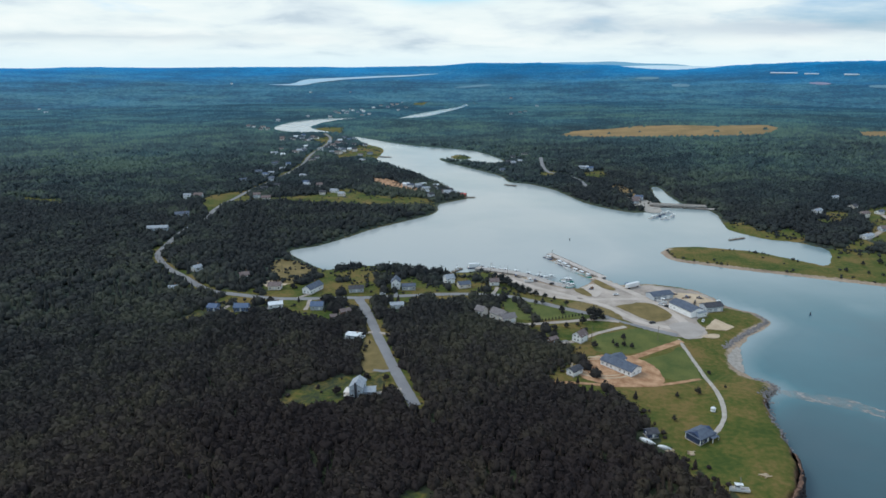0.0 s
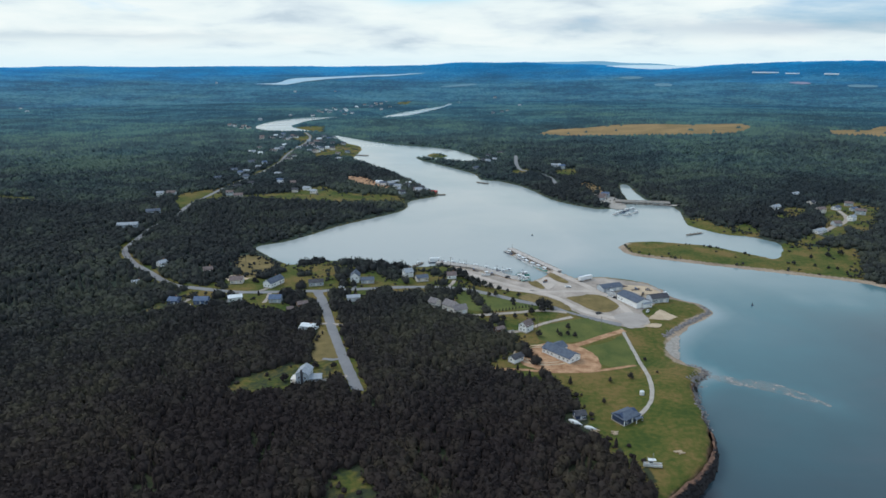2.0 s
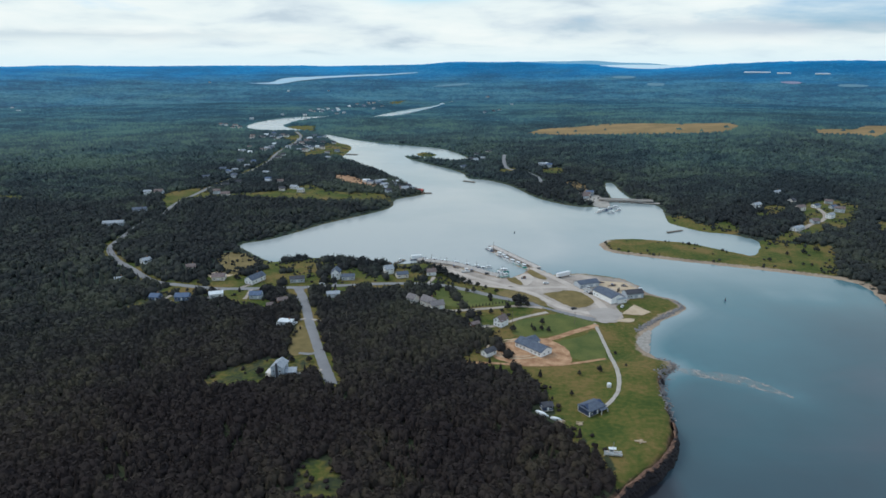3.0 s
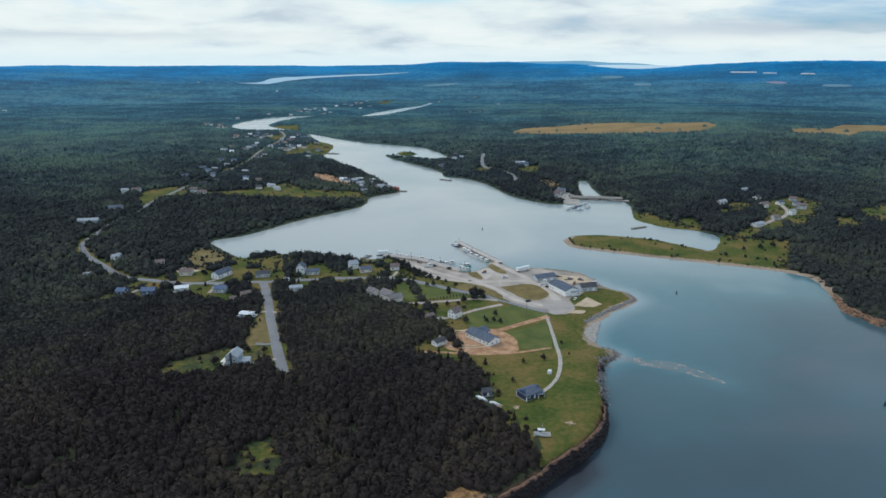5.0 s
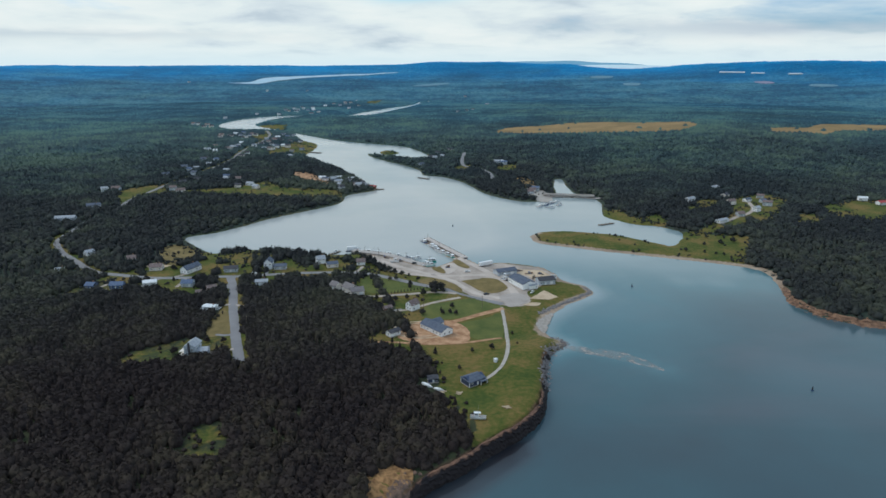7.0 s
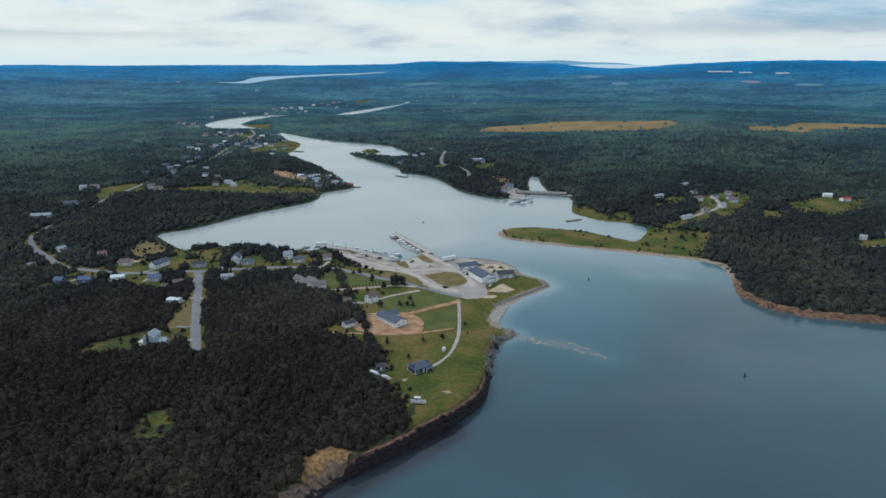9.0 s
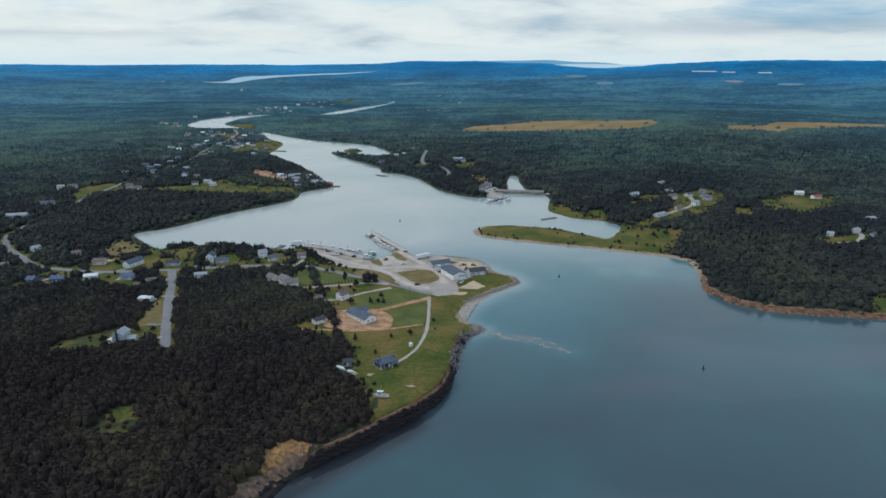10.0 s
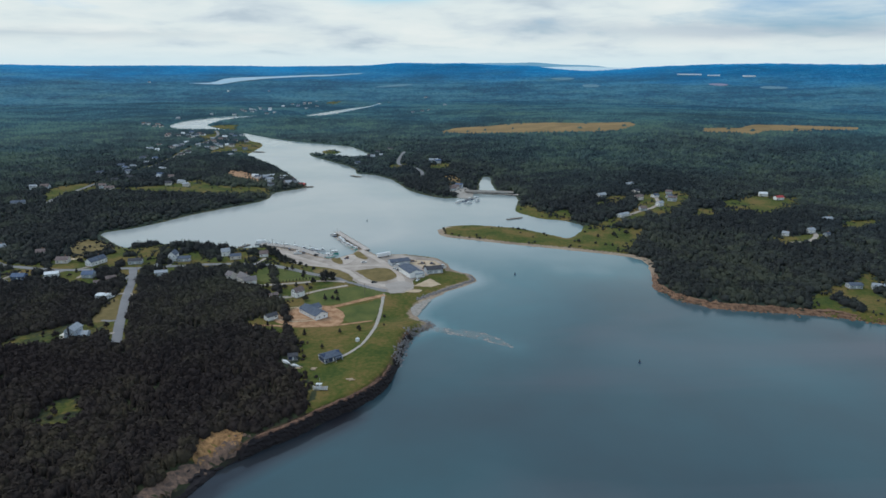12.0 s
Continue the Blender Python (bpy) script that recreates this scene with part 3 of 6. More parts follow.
def sample(a, x, y):
    x, y = np.asarray(x, float), np.asarray(y, float)
    i = np.clip(np.searchsorted(GX, x) - 1, 0, len(GX) - 2)
    j = np.clip(np.searchsorted(GY, y) - 1, 0, len(GY) - 2)
    u, v = (x - GX[i]) / (GX[i + 1] - GX[i]), (y - GY[j]) / (GY[j + 1] - GY[j])
    return a[j, i] * (1 - u) * (1 - v) + a[j, i + 1] * u * (1 - v) + a[j + 1, i] * (1 - u) * v + a[j + 1, i + 1] * u * v


def height(x, y):
    return float(sample(LAND, x, y))


def mesh_from(name, verts, faces, mat, smooth=False):
    """A mesh of triangles or quads from arrays."""
    me = bpy.data.meshes.new(name)
    verts, faces = np.asarray(verts, np.float32), np.asarray(faces, np.int32)
    n = faces.shape[1]
    me.vertices.add(len(verts))
    me.vertices.foreach_set("co", verts.ravel())
    me.loops.add(faces.size)
    me.loops.foreach_set("vertex_index", faces.ravel())
    me.polygons.add(len(faces))
    me.polygons.foreach_set("loop_start", np.arange(0, faces.size, n, dtype=np.int32))
    me.polygons.foreach_set("use_smooth", np.full(len(faces), smooth))
    me.update(calc_edges=True)
    me.materials.append(mat)
    return me


def put_attribute(me, name, values):
    a = me.attributes.new(name, "FLOAT", "POINT")
    a.data.foreach_set("value", np.asarray(values, np.float32).ravel())


# ---- ground ----
CLEARINGS = [np.array(p, float) for p in (G1, G3, G4, G4B, G5, G6, G7, VG1, VG2, VG3, VG4, VG5, VG6, VG7, H1, H2, H3, H4, H5, H6, H7, H8, LM1, MARSH, GRAVEL, FIELD, FIELD2, PROMO, SANDYHOUSE, ORANGEVILL, ISLET, WHARF_LAWN, COVE_LAWN, [(-132, 487), (-148, 528), (-146, 551), (-130, 550), (-106, 521), (-108, 501), (-115, 484)], E1, E3, E4, E5, E7, W1, W3, EYARD, EPLOT)]
GROVES = {1: 0.3, 7: 0.75, 8: 0.7, 15: 0.6, 19: 0.25, 25: 0.95, 26: 0.9}   # clearings with clumps of trees
point_shore = np.array(G1 + CLIFF[8:] + POINT + WHARF[:18], float)
CLEARINGS[0] = point_shore
ROADS = [(smooth_line(p, False, 5), w) for p, w in ((STUB, 6.2), (MAIN, 5.8), (DRIVE_BLUE, 2.3), (DRIVE_MID, 4.6), (TRACK, 2.6), (DRIVE_COT, 3.4), (DRIVE_RH, 4.0), (BRIDGE_ROAD, 7.0), (EROAD, 6.0), (HAM_ROAD, 5.0), (HAM2, 4.5))]


def is_cleared(x, y):
    c = np.zeros(x.shape, bool)
    for k, p in enumerate(CLEARINGS):
        lo, hi = p.min(0), p.max(0)
        near = (x > lo[0]) & (x < hi[0]) & (y > lo[1]) & (y < hi[1])
        if near.any():
            groves = wave(x[near], y[near], 33, 38) > GROVES.get(k, 99)
            c[near] |= inside(p, x[near], y[near]) & (groves == False)
    return c


grassy = is_cleared(MX, MY).astype(float)
for glade in (G4, G5, G6, G7):
    grassy = np.where(inside(np.array(glade, float), MX, MY), 0.5 + 0.2 * wave(MX, MY, 81, 14), grassy)
sandy = np.minimum(gap_to(np.array(POINT, float), MX, MY), gap_to(np.array(ESHORE[18:], float), MX, MY))
shore_band = (np.clip(1.15 - SHORE / 8.5, 0, 1) * (1 - steep) * np.clip(2 - sandy / 10, 0, 1)).clip(0, 1)
grassy = np.maximum(grassy, 0.42 * np.clip(1.6 - SHORE / 5, 0, 1) * (1 - steep) * (MY < 1500))


for ln, w in ROADS[:2]:
    verge = np.clip(2.2 - (gap_to(ln, MX, MY) - w / 2) / 2.5, 0, 1)
    grassy = np.maximum(grassy, verge * (SHORE > 0) * np.interp(MY, [590, 620, 790, 830], [1, 0, 0, 1]))
near_yard = (gap_to(np.array(GRAVEL, float), MX, MY, True) < 8) & (SHORE < 9)
near_yard |= gap_to(np.array([(128, 505), (97, 571)], float), MX, MY) < 12
grassy = np.where(near_yard, 0.0, grassy)
shore_band = np.where(near_yard, 1.0, shore_band)


def ground_material():
    m = bpy.data.materials.new("ground")
    m.use_nodes = True
    t = m.node_tree
    b = t.nodes["Principled BSDF"]
    geo = t.nodes.new("ShaderNodeNewGeometry")
    pos = geo.outputs["Position"]
    noises = []
    for sc, de in ((0.035, 5.0), (0.4, 4.0), (3.0, 3.0), (0.006, 3.0)):
        n = add_node(t, "ShaderNodeTexNoise", Scale=sc, Detail=de)
        t.links.new(pos, n.inputs["Vector"])
        noises.append(n.outputs[0])

    def value(name):
        a = t.nodes.new("ShaderNodeAttribute")
        a.attribute_name = name
        return a.outputs["Fac"]

    def edge(v, n=noises[1]):
        return maths(t, "MULTIPLY", maths(t, "SUBTRACT", maths(t, "ADD", v, maths(t, "MULTIPLY", maths(t, "SUBTRACT", n, 0.5), 0.6)), 0.35), 4.0, True)

    both = maths(t, "ADD", maths(t, "ADD", maths(t, "MULTIPLY", noises[0], 0.5), maths(t, "MULTIPLY", noises[2], 0.2)), maths(t, "MULTIPLY", noises[1], 0.3))
    floor = ramp(t, both, [(0.35, (0.03, 0.036, 0.022)), (0.65, (0.055, 0.062, 0.03))])
    lawn = ramp(t, both, [(0.38, (0.042, 0.066, 0.014)), (0.455, (0.074, 0.09, 0.019)), (0.515, (0.118, 0.104, 0.027)), (0.58, (0.178, 0.123, 0.043))])
    sand = ramp(t, both, [(0.4, (0.24, 0.17, 0.12)), (0.6, (0.4, 0.31, 0.23))])
    stone = ramp(t, noises[1], [(0.35, (0.1, 0.06, 0.045)), (0.52, (0.15, 0.083, 0.054)), (0.7, (0.25, 0.15, 0.095))])
    # blue of the distance haze, painted into the far ground's colour
    haze_blue = ramp(t, noises[3], [(0.4, (0.02, 0.1, 0.15)), (0.6, (0.03, 0.13, 0.185))])
    colour = mix(t, distance_share(t, pos, *DISTANCE_STEPS[0]), floor, (0.042, 0.056, 0.042))
    colour = mix(t, distance_share(t, pos, *DISTANCE_STEPS[2]), colour, (0.034, 0.084, 0.08))
    colour = mix(t, distance_share(t, pos, *DISTANCE_STEPS[3]), colour, haze_blue)
    colour = mix(t, distance_share(t, pos, *DISTANCE_STEPS[4]), colour, (0.006, 0.2, 0.45))
    colour = mix(t, edge(value("grass")), colour, lawn)
    colour = mix(t, edge(value("shore")), colour, sand)
    up = t.nodes.new("ShaderNodeSeparateXYZ")
    t.links.new(geo.outputs["Normal"], up.inputs[0])
    bare = maths(t, "MULTIPLY", maths(t, "SUBTRACT", 0.86, up.outputs[2]), 6.0, True)
    level = t.nodes.new("ShaderNodeSeparateXYZ")
    t.links.new(pos, level.inputs[0])
    # lower rock painted dark: wet foot and cliff shade in one colour
    face_level = maths(t, "ADD", level.outputs[2], maths(t, "MULTIPLY", noises[1], 2.4))
    stone = mix(t, maths(t, "SUBTRACT", 5.6, face_level, True), stone, (0.022, 0.018, 0.02))
    colour = mix(t, maths(t, "MULTIPLY", bare, value("crag")), colour, stone)
    t.links.new(colour, b.inputs["Base Color"])
    b.inputs["Roughness"].default_value, b.inputs["Specular IOR Level"].default_value = 0.95, 0.15
    bn = add_node(t, "ShaderNodeBump", Strength=0.5, Distance=0.4)
    t.links.new(noises[1], bn.inputs["Height"])
    t.links.new(bn.outputs[0], b.inputs["Normal"])
    return m


nx, ny = len(GX), len(GY)
idx = np.arange(nx * ny).reshape(ny, nx)
quads = np.stack([idx[:-1, :-1], idx[:-1, 1:], idx[1:, 1:], idx[1:, :-1]], -1).reshape(-1, 4)
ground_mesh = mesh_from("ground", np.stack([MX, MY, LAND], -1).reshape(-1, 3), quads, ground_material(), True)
put_attribute(ground_mesh, "grass", grassy)
put_attribute(ground_mesh, "shore", shore_band)
put_attribute(ground_mesh, "crag", steep)
tagged(new("ground", ground_mesh), "coastal ground with grass clearings, forest floor and red banks", "ground", kind="structure")

wx, wy = np.meshgrid(np.concatenate([[-5200, -2000], np.arange(-600, 600, 8.0), [1200, 5200]]), np.concatenate([[-5200, -1000], np.arange(0, 1200, 8.0), np.arange(1200, 3450, 50.0)]))
shore_near = sample(SHORE, np.clip(wx, -5000, 5000), np.clip(wy, -5000, 5000))
silt_and_sheen = 0.22 + 0.6 / (1 + np.exp(-(wy - 470 + 0.3 * wx) / 60)) + 0.3 * np.clip(1 + shore_near / 16, 0, 1) * np.exp(-(gap_to(np.array(POINT, float), wx, wy) / 18) ** 2)
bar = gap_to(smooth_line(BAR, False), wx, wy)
# darkens the water along the cliff, in place of the cliff's reflection
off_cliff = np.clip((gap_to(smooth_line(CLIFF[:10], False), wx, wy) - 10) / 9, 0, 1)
silt_and_sheen = silt_and_sheen * off_cliff
silt_and_sheen = silt_and_sheen + 0.12 * np.exp(-(bar / 7) ** 2) - 0.1 / (1 + np.exp((wy - 200) / 60))
# patches for silty shallows, and for brighter or darker sky reflection painted in
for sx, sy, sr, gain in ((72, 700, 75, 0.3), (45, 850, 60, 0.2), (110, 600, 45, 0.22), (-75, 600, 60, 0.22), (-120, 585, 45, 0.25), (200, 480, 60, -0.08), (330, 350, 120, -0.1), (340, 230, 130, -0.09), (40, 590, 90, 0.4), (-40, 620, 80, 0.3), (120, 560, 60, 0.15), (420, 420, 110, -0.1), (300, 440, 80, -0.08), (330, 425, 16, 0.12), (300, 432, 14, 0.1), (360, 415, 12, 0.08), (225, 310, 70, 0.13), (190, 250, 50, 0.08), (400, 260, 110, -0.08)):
    silt_and_sheen = silt_and_sheen + gain * np.exp(-((wx - sx) ** 2 + ((wy - sy) * 0.8) ** 2) / sr ** 2)
wi = np.arange(wx.size).reshape(wx.shape)
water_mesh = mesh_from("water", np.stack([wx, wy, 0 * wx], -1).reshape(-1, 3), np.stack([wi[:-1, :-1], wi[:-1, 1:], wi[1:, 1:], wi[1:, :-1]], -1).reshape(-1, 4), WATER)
put_attribute(water_mesh, "silt_and_sheen", np.clip(np.maximum(silt_and_sheen, 0.21 * off_cliff), 0, 1))
put_attribute(water_mesh, "calm", np.clip(1.6 - gap_to(smooth_line(CLIFF, False), wx, wy) / 26, 0, 1))
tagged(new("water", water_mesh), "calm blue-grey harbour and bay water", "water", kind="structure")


def strip(name, line, width, mat, lift, label, parent=None):
    """A road laid on the ground along a line, with a slight camber."""
    d = np.gradient(line, axis=0)
    d /= np.linalg.norm(d, axis=1)[:, None]
    side = np.stack([-d[:, 1], d[:, 0]], 1)
    verts, faces = [], []
    for k, o in enumerate((-0.5, -0.25, 0, 0.25, 0.5)):
        p = line + side * (width * o + (0.25 * wave(line[:, 0], line[:, 1], 44 + k, 7) * (abs(o) == 0.5)))[:, None]
        z = np.maximum(sample(LAND, p[:, 0], p[:, 1]), 0.9) + lift + (0.05 if 0 < k < 4 else -0.06)
        verts.append(np.column_stack([p, z]))
    n = len(line)
    for k in range(4):
        a = np.arange(n - 1) + k * n
        faces.append(np.stack([a, a + n, a + n + 1, a + 1], 1)[:, ::-1])
    ob = new(name, mesh_from(name, np.concatenate(verts), np.concatenate(faces), mat))
    return tagged(ob, label, name.split(".")[0], kind="structure")


def dense(line, step):
    """The line cut into steps of about that length."""
    s = np.concatenate([[0], np.cumsum(np.linalg.norm(np.diff(line, axis=0), axis=1))])
    q = np.linspace(0, s[-1], max(3, int(s[-1] / step)))
    return np.column_stack([np.interp(q, s, line[:, 0]), np.interp(q, s, line[:, 1])])


ROAD_LOOK = [("road", ASPHALT, "grey asphalt village road with worn edges"), ("road", ASPHALT, "grey asphalt shore road winding through the woods"),
             ("driveway", PALE_GRAVEL, "pale gravel driveway curving across the grass"), ("driveway", RED_SOIL, "orange bare-soil driveway"),
             ("track", RED_SOIL, "sandy wheel track through the field"), ("driveway", GRAVEL_MAT, "grey gravel driveway to the cottage"),
             ("driveway", GRAVEL_MAT, "grey gravel driveway beside a row of shrubs"), ("road", CONCRETE, "pale road over the narrows"),
             ("road", ASPHALT, "grey road along the far shore"), ("road", GRAVEL_MAT, "pale lane between hamlet houses"), ("road", GRAVEL_MAT, "pale lane between houses in the woods")]
for (ln, w), (nm, mt, lab) in zip(ROADS, ROAD_LOOK):
    strip(nm, dense(ln, 3.0), w, mt, 0.16, lab)


def patch(name, poly, mat, lift, label, step=4.0, uneven=0.9, rounded=4, rough=0.0):
    """A piece of ground cover inside an outline, draped on the ground."""
    from_poly = dense(np.vstack([smooth_line(poly, True, rounded), [poly[0]]]), step)[:-1]
    px, py = from_poly.T
    from_poly = from_poly + uneven * np.column_stack([wave(px, py, 41, 9), wave(px, py, 42, 9)])
    lo, hi = from_poly.min(0), from_poly.max(0)
    x, y = np.meshgrid(np.arange(lo[0], hi[0], step), np.arange(lo[1], hi[1], step))
    x, y = x.ravel(), y.ravel()
    keep = inside(from_poly, x, y) & (gap_to(from_poly, x, y, True) > step * 0.5)
    pts = [Vector(p) for p in from_poly] + [Vector(p) for p in zip(x[keep], y[keep])]
    n = len(from_poly)
    vs, _, fs, *_ = geometry.delaunay_2d_cdt(pts, [(i, (i + 1) % n) for i in range(n)], [], 1, 1e-4)
    v = np.array([(*p, 0) for p in vs])
    v[:, 2] = np.maximum(sample(LAND, v[:, 0], v[:, 1]), 0.3) + lift
    if rough:
        v[:, 2] += rough * (wave(v[:, 0], v[:, 1], 71, 6) + 0.7 * wave(v[:, 0], v[:, 1], 72, 2.6)).clip(-0.6, 2)
    return tagged(new(name, mesh_from(name, v, np.array([f[:] for f in fs]), mat, True)), label, name.replace("_", " "), kind="structure")


from mathutils import geometry

patch("gravel_yard", GRAVEL, GRAVEL_MAT, 0.1, "wide grey gravel wharf yard", 4)
patch("grass_island", IA, BROWN_GRASS, 0.2, "brown mown grass island in the gravel yard", 3)
patch("grass_island", IB, BROWN_GRASS, 0.2, "brown mown grass strip beside the gravel yard", 3)
for lane, lane_wide, lane_label in (([(122, 503), (131, 486), (141, 467), (151, 445), (158, 424), (161, 404), (159, 390)], 6.0, "pale worn lane across the yard to the pier"),
                                    ([(56, 492), (76, 471), (97, 453), (115, 436), (124, 419), (132, 405), (146, 396), (158, 391)], 5.0, "pale worn lane curving through the gravel yard"),
                                    ([(99, 451), (112, 448), (130, 449), (146, 449)], 4.0, "pale worn lane across the gravel yard")):
    strip("lane", dense(smooth_line(lane, False, 5), 3.0), lane_wide, WORN_GRAVEL, 0.15, lane_label)
patch("road_junction", [(150, 386), (152, 376), (159, 378), (167, 386), (171, 394), (166, 402), (158, 404), (148, 397)], PLAZA, 0.3, "grey patched asphalt junction beside the yard", 3, 0.4)
patch("sand_lot", [(106, 477), (119, 482), (122, 469), (113, 452), (110, 465)], WORN_GRAVEL, 0.26, "pale tan sandy slip beside the boat basin", 3, 0.6)
patch("grass_island", [(101, 472), (107, 473), (111, 458), (108, 454), (101, 464)], BROWN_GRASS, 0.3, "small rough grass patch beside the sandy slip", 2.5, 0.5)
patch("grass_island", [(119, 494), (124, 491), (132, 471), (129, 467), (121, 477)], BROWN_GRASS, 0.3, "narrow rough grass bank beside the pier's root", 2.5, 0.4)
patch("sand_lot", [(163, 379), (170, 384), (177, 384), (172, 378)], SANDY, 0.24, "small patch of orange sand beside the junction", 2.0, 0.4)
patch("sand_lot", SANDLOT, SANDY, 0.24, "light sandy lot beside the wharf shed", 2.5, 0.5, 1)
patch("bare_soil", DIRT, RED_SOIL, 0.13, "orange bare building soil round the new house", 3)
patch("dry_field", FIELD, DRY_FIELD, 0.6, "large straw-brown hay field in the woods", 14)
patch("dry_field", FIELD2, DRY_FIELD, 0.6, "narrow straw-brown field in the woods", 14)
patch("sand_lot", BACKLOT, SANDY, 0.24, "peach-coloured sandy storage lot behind the wharf sheds", 2.5, 0.5, 1)
patch("bare_slope", PROMO, ORANGE_ROCK, 0.4, "orange bare eroded soil at the cliff's edge", 1.1, 1.4, 4, 0.75)
patch("bare_slope", [(40, 92), (50, 112), (59, 128), (64, 141), (69, 151), (75, 161), (83, 169), (84, 175), (77, 171), (69, 163), (62, 154), (55, 142), (48, 127), (41, 112), (34, 95)], SCARP, 0.5, "broken grey and red-brown rock slope under the woods", 1.1, 1.3, 4, 0.8)
patch("meadow", [(-132, 487), (-148, 528), (-146, 551), (-130, 550), (-106, 521), (-108, 501), (-115, 484)], BROWN_GRASS, 0.2, "yellow-brown rough meadow at the head of the cove", 3, 1.5)
patch("sand_beach", SANDCOVE, PEBBLE, 0.1, "pale pebble beach inside the point", 2.5)
patch("bare_soil", SANDYHOUSE, SANDY, 0.15, "sandy bare yard behind the beige bungalow", 3, 1.2)
patch("gravel_lot", EYARD, PALE_GRAVEL, 0.2, "pale gravel landing beside the bridge", 4, 1.0)
patch("brown_plot", EPLOT, DRY_FIELD, 0.2, "small tawny field above the bridge landing", 5, 1.0)
patch("bare_soil", ORANGEVILL, RED_SOIL, 0.3, "red-brown bare yard above the village wharf", 6, 2.0)
for field_outline, field_look, field_label in (([(1136, 3988), (1241, 4026), (1279, 3952), (1197, 3879)], HAZY_FIELD, "pale field among distant woods"), ([(59, 3629), (179, 3764), (282, 3787), (206, 3679)], HAZY_FIELD, "green field among distant woods"),
                                               ([(1242, 3612), (1311, 3585), (1273, 3470), (1205, 3495)], HAZY_FIELD, "small pale field among distant woods"),
                                               ([(2105, 3287), (2189, 3224), (2136, 3141), (2051, 3195)], HAZY_FIELD, "pale clearing among distant woods"), ([(1894, 3472), (1971, 3497), (1980, 3408), (1904, 3384)], HAZY_PINK_SOIL, "reddish bare field among distant woods"), ([(905, 1480), (960, 1500), (950, 1440), (880, 1400)], DRY_FIELD, "straw-brown field in the woods")):
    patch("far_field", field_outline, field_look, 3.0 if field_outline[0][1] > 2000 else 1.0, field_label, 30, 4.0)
BROWN_PLOT = [(-49, 364), (-44, 372), (-30, 336), (-33, 329), (-45, 329)]
patch("brown_plot", BROWN_PLOT, BROWN_GRASS, 0.12, "brown unmown plot beside the road", 3, 0.6)
for n, way in enumerate(([(-21, 308), (-28, 305), (-35, 303)],
                          [(-28, 331), (-32, 329), (-39, 330)],
                          [(-109, 446), (-101, 456), (-97, 462)],
                          [(-117, 445), (-122, 432), (-125, 417)],
                          [(-151, 443), (-153, 428), (-157, 422)],
                          [(-59, 452), (-58, 433), (-57, 412)],
                          [(-97, 445), (-96, 433), (-96, 423)],
                          [(-35, 452), (-36, 463), (-36, 468)],
                          [(36, 454), (40, 466), (42, 473)],
                          [(77, 370), (70, 368), (64, 370)],
                          [(-34, 381), (-45, 384), (-53, 379)])):
    strip("driveway", dense(smooth_line(way, False, 4), 2.0), 3.0, (GRAVEL_MAT, ASPHALT)[n % 2], 0.14, "short grey driveway from the road to a house")
for lawn_outline, lawn_label in (([(113, 342), (134, 354), (145, 363), (141, 321), (133, 319), (127, 317), (116, 329)], "green mown lawn between the driveways"), ([(91, 355), (94, 375), (109, 384), (126, 391), (144, 383), (148, 373), (131, 362), (115, 354)], "green mown lawn below the wharf yard"), ([(43, 443), (59, 445), (79, 429), (97, 413), (81, 407), (51, 406)], "green mown meadow behind the cream house")):
    patch("lawn", lawn_outline, GREEN_LAWN, 0.1, lawn_label, 3, 0.5)
soil_ring = np.array([(90 + 17.5 * math.cos(a), 334 + 13 * math.sin(a)) for a in np.linspace(0.6, 5.6, 40)])
strip("wheel_track", soil_ring, 1.3, SANDY, 0.22, "pale wheel track circling the building soil")
strip("wheel_track", soil_ring * (1.0, 1.0) + (soil_ring - (90, 334)) * -0.22, 0.8, SANDY, 0.21, "pale wheel track beside the new house")

